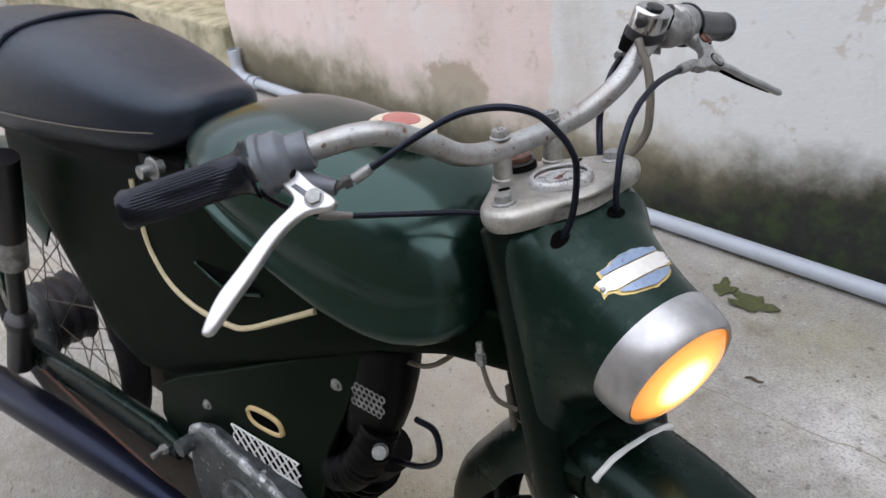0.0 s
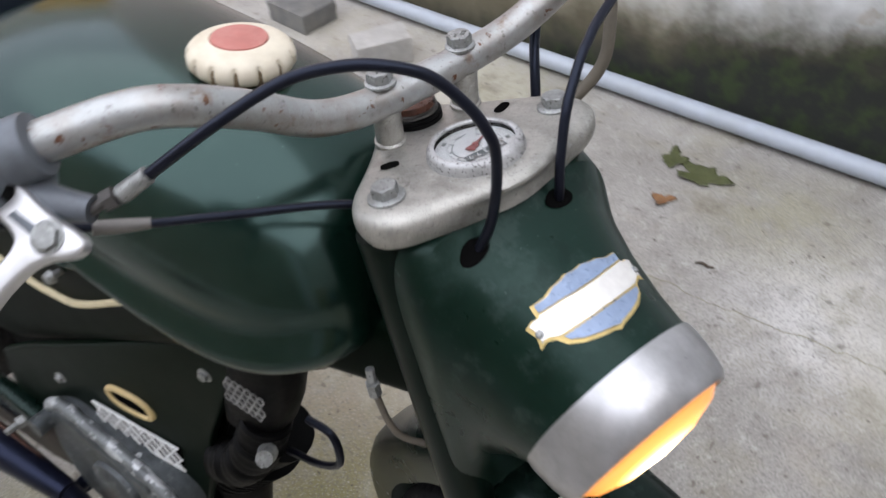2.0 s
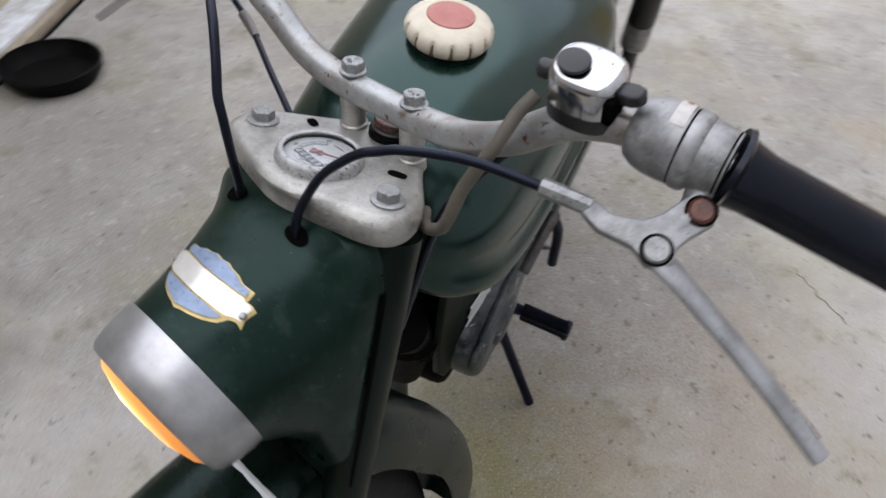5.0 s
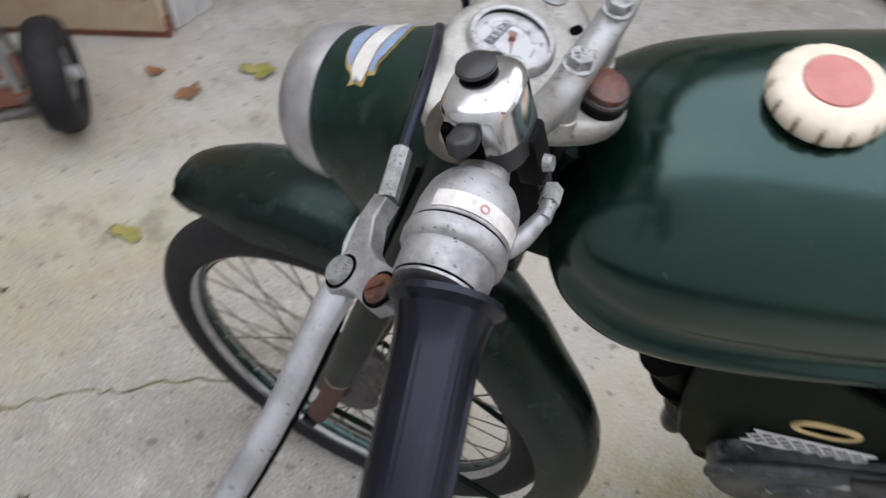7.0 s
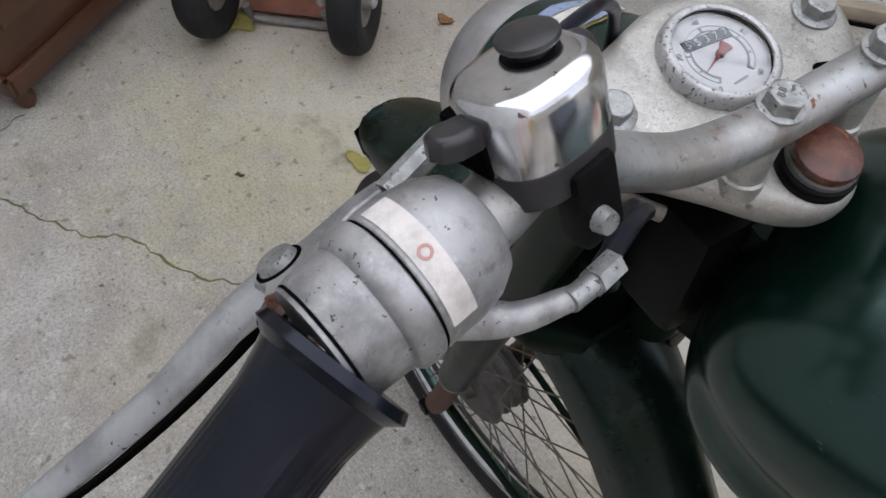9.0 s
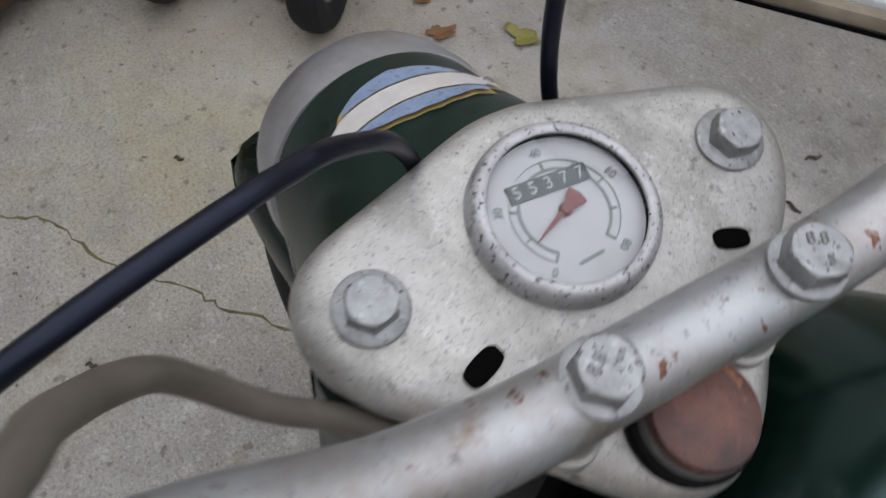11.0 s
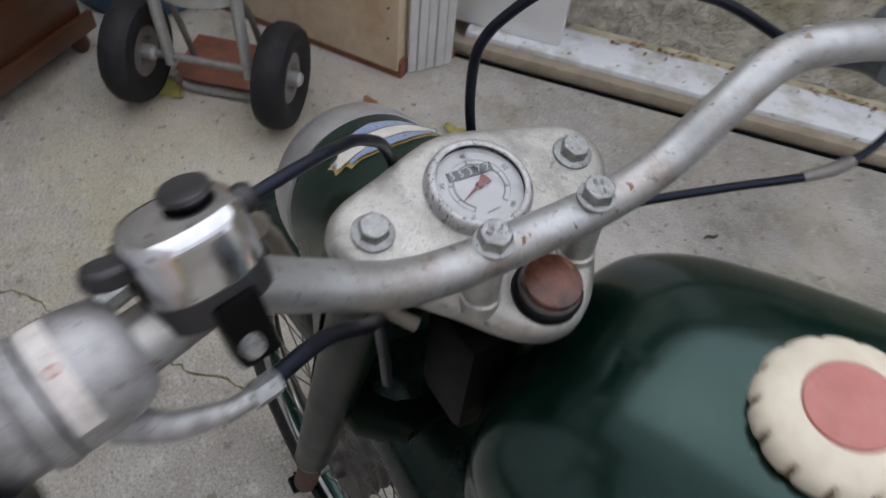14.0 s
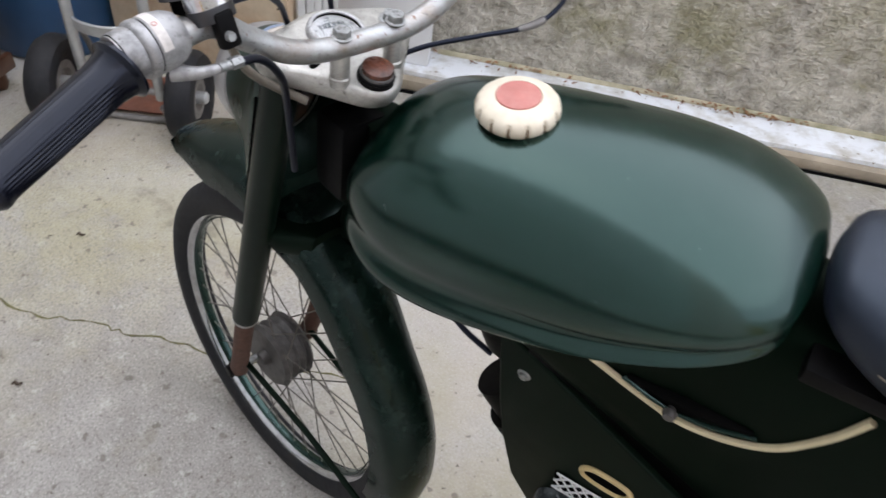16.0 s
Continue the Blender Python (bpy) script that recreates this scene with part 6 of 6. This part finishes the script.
dip = [(0.0055, 0.010), (0.0048, 0.022), (0.0066, 0.0275), (0.0070, 0.0340), (0.0050, 0.0385), (0.0010, 0.0400), (-0.0030, 0.0385), (-0.0050, 0.0340), (-0.0046, 0.0275), (-0.0028, 0.022), (-0.0035, 0.010)]
part("dip_lever", prism(dip, 0.0310, 0.0375, 0.0025, 4), PLASTIC, sw, "flat black dip lever", at=MK @ pose(0.0, 0.0, -0.001, 11, 0, 0))
part("side_button", lathe([(0, 0.008), (0.0045, 0.007), (0.0055, 0.005), (0.0055, 0), (0, 0)], 14), PLASTIC, sw, at=MK @ along((0.004, -0.0192, 0.036), (0.1, -1, 0)))
part("switch_clamp", box(0.012, 0.016, 0.028, 0.003, MK @ pose(-0.0135, -0.002, 0.006)), SOOTANDSHADE, sw)
part("clamp_screw", lathe([(0, 0.004), (0.0035, 0.004), (0.0042, 0.0), (0, 0)], 12), ZINC, sw, at=MK @ along((-0.0195, 0.0, 0.002), (-1, 0, 0)))

# --- lamp nacelle, headlamp, badge
NAC = ((0.008, -0.1425, 0.0808, 0.1272, 6.5), (0.022, -0.1420, 0.0806, 0.1285, 6.0), (0.034, -0.1405, 0.0802, 0.1265, 5.0), (0.043, -0.1430, 0.0790, 0.1195, 3.7), (0.055, -0.140, 0.0764, 0.112, 3.0), (0.078, -0.132, 0.0712, 0.095, 2.4), (0.104, -0.126, 0.0665, 0.077, 2.12), (0.129, -0.121, 0.0620, 0.0625, 2.0))
nac_rings = []
for x, z, hw, hz, e in NAC:
    ring = superring(x, z, hw, hz, e, 56)
    for v in ring:
        if x < 0.08:
            v.x += (-(v.z + 0.02)) * 0.235 * (1 - max(0, x) / 0.08)
        k = max(0.0, (x - 0.055) / 0.074)
        v.x += k * (v.z + 0.121) * 0.268
    nac_rings.append(ring)
nac = spart("lamp_nacelle", loft(nac_rings, True, False), WORNGREEN, None, "dark green fork shroud with lamp housing")


def on_nacelle(y, x):
    """Top surface of the lamp housing at (x, y)."""
    x = x - 0.0115 * max(0.0, (x - 0.055) / 0.074)
    for a, b in zip(NAC, NAC[1:]):
        if a[0] <= x <= b[0]:
            t = (x - a[0]) / (b[0] - a[0])
            z, hw, hz, e = (a[k] + (b[k] - a[k]) * t for k in (1, 2, 3, 4))
            return z + hz * max(0.0, 1 - (abs(y) / hw) ** e) ** (1 / e)
    return -0.02


ML = MS @ pose(0.129, 0, -0.121, 0, 105, 0)      # local z forward, slightly down
lamp = part("headlamp", lathe([(0.0610, -0.007), (0.0652, -0.006), (0.0656, 0.002), (0.0640, 0.016), (0.0612, 0.027), (0.0580, 0.031), (0.0555, 0.0305), (0.0555, 0.025), (0.058, 0.0)], 64), RIMALU, moped, "lit round headlamp with satin metal rim", at=ML)
part("lens", lathe([(0.0558, 0.024), (0.0545, 0.0285), (0.045, 0.0355), (0.025, 0.0405), (0.0, 0.042)], 48), LAMPGLOW, lamp, "glowing amber-lit lamp glass", at=ML)
part("lamp_bowl", lathe([(0.0558, 0.024), (0.048, 0.006), (0.030, -0.004), (0.0, -0.008)], 32), CHROME, lamp, at=ML)
for s in (-1, 1):
    hx, hy = 0.0460, -0.039 if s < 0 else 0.0267
    hole = bmesh.new()
    mid = hole.verts.new((hx, hy, on_nacelle(hy, hx) + 0.0012))
    rim = []
    for i in range(28):
        a = 2 * math.pi * i / 28
        x, y = hx + 0.0056 * math.sin(a), hy + 0.0102 * math.cos(a)
        rim.append(hole.verts.new((x, y, on_nacelle(y, x) + 0.0012)))
    for i in range(28):
        hole.faces.new((mid, rim[i], rim[(i + 1) % 28]))
    part("cable_hole", hole, HOLE, nac, "cable hole in the shroud", at=MS.copy())


BADGE_HALF = [(0, 0.0255), (0.0060, 0.0262), (0.0110, 0.0242), (0.0180, 0.0225), (0.0240, 0.0188), (0.0330, 0.0168), (0.0335, 0.0092), (0.0412, 0.0082), (0.0392, 0.0005), (0.0408, -0.0058), (0.0362, -0.0050), (0.0322, -0.0056),
              (0.0285, -0.0105), (0.0210, -0.0136), (0.0120, -0.0152), (0.0045, -0.0160), (0, -0.0176)]


def mirrored(half_):
    return half_ + [(-u_, v_) for u_, v_ in half_[-2:0:-1]]


BX = 0.100


def badge_layer(name, uv, lift, mat, label=""):
    """Lays flat (u, v) polygons onto the curved lamp housing."""
    bm = bmesh.new()
    poly = [bm.verts.new((u, v, 0)) for u, v in uv]
    bm.faces.new(poly)
    bmesh.ops.triangulate(bm, faces=bm.faces[:])
    for _ in range(4):
        bmesh.ops.subdivide_edges(bm, edges=[e for e in bm.edges if e.calc_length() > 0.0035], cuts=1)
        bmesh.ops.triangulate(bm, faces=bm.faces[:])
    for v in bm.verts:
        u_, w_ = v.co.x, v.co.y
        x = BX - (w_ - 0.0105 * (1 - min(1.0, (u_ / 0.037) ** 2))) * 0.93
        y = u_
        v.co = Vector((x, y, on_nacelle(y, x) + lift))
    return part(name, bm, mat, BADGE if name != "badge" else nac, label, True, MSc())


BADGE = None
BADGE = badge_layer("badge", mirrored(BADGE_HALF), 0.0014, BADGEGOLD, "blue, white and gold cartouche badge")


badge_layer("badge_band", mirrored([(0, 0.0240), (0.0060, 0.0246), (0.0105, 0.0228), (0.0170, 0.0211), (0.0232, 0.0174), (0.0316, 0.0154), (0.0316, 0.0108), (0.0160, 0.0132), (0, 0.0140)]), 0.0034, BADGEBLUE, "blue band")
badge_layer("badge_band", mirrored([(0, -0.0036), (0.0150, -0.0044), (0.0285, -0.0066), (0.0270, -0.0094), (0.0200, -0.0122), (0.0110, -0.0138), (0.0040, -0.0146), (0, -0.0158)]), 0.0034, BADGEBLUE, "blue band")
badge_layer("badge_band", mirrored([(0, 0.0128), (0.0160, 0.0120), (0.0322, 0.0094), (0.0330, 0.0078), (0.0396, 0.0068), (0.0378, 0.0005), (0.0392, -0.0046), (0.0350, -0.0036), (0.0300, -0.0052), (0.0150, -0.0031), (0, -0.0023)]), 0.0034, BADGEWHITE, "bright silver band")
for s in (-1, 1):
    part("rivet", lathe([(0, 0.0022), (0.0020, 0.0016), (0.0028, 0), (0, 0)], 14), ZINC, BADGE, at=MS @ along((BX, s * 0.0372, on_nacelle(0.0372, BX) + 0.0026), (0.25, s * 0.45, 0.85)))

# --- fork legs
for s in (-1, 1):
    leg = spart("fork_leg", tube([(-0.004, s * 0.0665, -0.026), (0.118, s * 0.0705, -0.497)], 0.0195, 24, 1), FORKGREEN, None, "dark green fork leg cover")
    spart("leg_collar", tube([(0.117, s * 0.0705, -0.494), (0.120, s * 0.0705, -0.505)], 0.0185, 20, 1), ZINC, leg)
    spart("lower_leg", tube([(0.119, s * 0.0705, -0.50), (0.150, s * 0.0705, -0.625), (0.172, s * 0.066, -0.690)], [0.0145, 0.0145, 0.016], 18, 2), RUST, leg, "rusty lower fork tube")
    part("axle_nut", hexbolt(0.010, 0.010, 0.015, 0.003), SOOTANDSHADE, leg, at=MS @ along((0.175, s * 0.074, -0.692), (0, s, 0)))
    if s > 0:
        spart("edge_bead", tube([(0.0205, 0.0815, -0.058), (0.037, 0.0825, -0.130), (0.064, 0.0825, -0.245)], 0.0019, 8, 3), HOLE, nac, "dark slit beside the fork leg")
spart("lower_yoke", loft([superring(x, -0.285, w, 0.02, 4, 20) for x, w in ((0.0, 0.03), (0.03, 0.062), (0.075, 0.070), (0.10, 0.06))]), DARKGREENSHADE)
spart("axle", tube([(0.175, -0.085, -0.6925), (0.175, 0.085, -0.6925)], 0.006, 10, 1), ZINC)
spart("lock_block", box(0.05, 0.06, 0.10, 0.01, pose(-0.03, 0.0, -0.12)), SOOTANDSHADE)

# --- front mudguard, turning with the wheel
MG_ = MS @ pose(0.130, 0, -0.632, 0, 0, 4)
fen = []
for k in range(33):
    a = radians(55 + (196 - 55) * k / 32)
    tip = min(1.0, k / 4.0)
    back = min(1.0, max(0.0, (k - 10) / 10.0))
    hw = (0.054 - 0.008 * back) * (0.74 + 0.26 * math.sqrt(max(0.0, 1 - (1 - tip) ** 2)))
    dep = 0.050 * tip + 0.012
    ring = []
    for y, r_ in ((-1.0, -dep), (-1.0, -0.028), (-0.90, -0.013), (-0.62, -0.003), (-0.25, 0.001), (0.25, 0.001), (0.62, -0.003), (0.90, -0.013), (1.0, -0.028), (1.0, -dep),
                  (0.96, -dep), (0.955, -0.030), (0.85, -0.016), (0.55, -0.006), (0.0, -0.003), (-0.55, -0.006), (-0.85, -0.016), (-0.955, -0.030), (-0.96, -dep)):
        rr = 0.386 - 0.056 * back * back * (3 - 2 * back) + r_
        ring.append(Vector((rr * math.cos(a), y * hw, rr * math.sin(a))))
    fen.append(ring)
fender = part("front_mudguard", loft(fen), FENDERGREEN, moped, "dark green deeply valanced front mudguard", at=MG_)
part("white_line", tube([(0.1128, -0.0530, -0.2665), (0.1149, -0.0453, -0.2576), (0.1151, -0.0284, -0.2490), (0.1150, 0.0054, -0.2475), (0.1133, 0.0384, -0.2535), (0.1097, 0.0528, -0.2640), (0.1019, 0.0559, -0.2800), (0.0937, 0.0540, -0.3138)], 0.0040, 8, 4), WHITEPAINT, fender, "white painted edge line", at=MSc())
for s in (-1, 1):
    part("mudguard_stay", tube([(0.165, s * 0.062, -0.66), (-0.02, s * 0.054, -0.66), (-0.145, s * 0.046, -0.69)], 0.005, 8, 2), DARKGREENSHADE, fender, at=MSc())
    part("stay_bolt", hexbolt(0.005, 0.004, 0.008, 0.001), ZINC, fender, at=MS @ along((0.115, s * 0.058, -0.325), (0, s, 0)))

# --- cables
def cable(pts, r=0.0030, mat=None, label="black control cable"):
    return part("control_cable", tube(pts, r, 10, 8), mat or CABLE, moped, label, at=MSc())


# front brake: lever bracket, arching over the yoke, into the shroud
cable([(-0.0297, -0.1823, 0.0582), (-0.0112, -0.1395, 0.0833), (-0.0020, -0.1069, 0.0951), (0.0103, -0.0840, 0.0985), (0.0229, -0.0668, 0.0973), (0.0342, -0.0494, 0.0890), (0.0445, -0.0365, 0.0720), (0.0510, -0.0300, 0.0570), (0.0525, -0.0262, 0.0420), (0.0513, -0.0262, 0.0136), (0.0483, -0.0295, -0.0121), (0.0440, -0.0365, -0.0300), (0.034, -0.040, -0.048)], 0.0031)
part("cable_end", tube([(-0.0322, -0.1895, 0.0548), (-0.0265, -0.1752, 0.0628)], [0.0050, 0.0046], 10, 1), ZINC, moped, at=MSc())
# clutch
cable([(-0.0210, 0.1796, 0.0575), (-0.0051, 0.1276, 0.0609), (0.0090, 0.0900, 0.0560), (0.0165, 0.0735, 0.0505), (0.0205, 0.0650, 0.0470), (0.0260, 0.0545, 0.0385), (0.0335, 0.0413, 0.0236), (0.0430, 0.0290, -0.0044), (0.0455, 0.0267, -0.0240), (0.038, 0.0267, -0.050)], 0.0031)
part("cable_end", tube([(-0.0250, 0.1925, 0.0555), (-0.0165, 0.1660, 0.0590)], 0.0052, 8, 1), ZINC, moped, at=MSc())
# throttle cable, low to the frame
cable([(-0.0709, -0.2620, 0.0600), (-0.0790, -0.2500, 0.0411), (-0.0870, -0.2277, 0.0177), (-0.0820, -0.1926, 0.0000), (-0.0578, -0.1361, -0.0093), (-0.0334, -0.0777, -0.0198), (-0.0109, -0.0212, -0.0453)], 0.0028)
part("cable_end", tube([(-0.0855, -0.2080, 0.0055), (-0.0830, -0.1965, 0.0012), (-0.0770, -0.1790, -0.0028)], [0.0044, 0.0044, 0.0034], 10, 2), HUBGREY, moped, at=MSc())
# gear cable
cable([(-0.0860, 0.1530, 0.0590), (-0.0723, 0.1254, 0.0473), (-0.0572, 0.0991, 0.0162), (-0.0333, 0.0790, -0.0288), (-0.0140, 0.0605, -0.1347)], 0.0036)
# wiring sleeve from the switch
cable([(-0.0450, 0.1365, 0.0900), (-0.0365, 0.1325, 0.0815), (-0.0285, 0.1312, 0.0730), (-0.0222, 0.1290, 0.0630), (-0.0152, 0.1247, 0.0510), (-0.0080, 0.1188, 0.0340), (-0.0050, 0.1125, 0.0118), (-0.0105, 0.1005, -0.0077), (-0.0200, 0.0800, -0.0240), (-0.040, 0.060, -0.034)], 0.0043, GREYHOSE, "grey-brown wiring sleeve")
part("fork_cable_clip", tube([(-0.03, -0.052, -0.25), (-0.02, -0.05, -0.33), (0.02, -0.05, -0.42)], 0.0045, 8, 4), GREYHOSE, moped, at=MSc())
part("cable_stop", join(tube([(-0.0086, -0.098, -0.163), (-0.0076, -0.098, -0.176)], 0.0055, 6, 1), tube([(-0.0120, -0.096, -0.152), (-0.0086, -0.098, -0.163)], 0.0036, 8, 1)), ZINC, moped, "small bright cable stop bolt", at=MSc())
cable([(-0.0078, -0.098, -0.174), (-0.0020, -0.098, -0.188), (0.0041, -0.098, -0.1988), (0.0120, -0.094, -0.214), (0.0240, -0.080, -0.226)], 0.0027, GREYHOSE, "grey-brown brake cable tail")
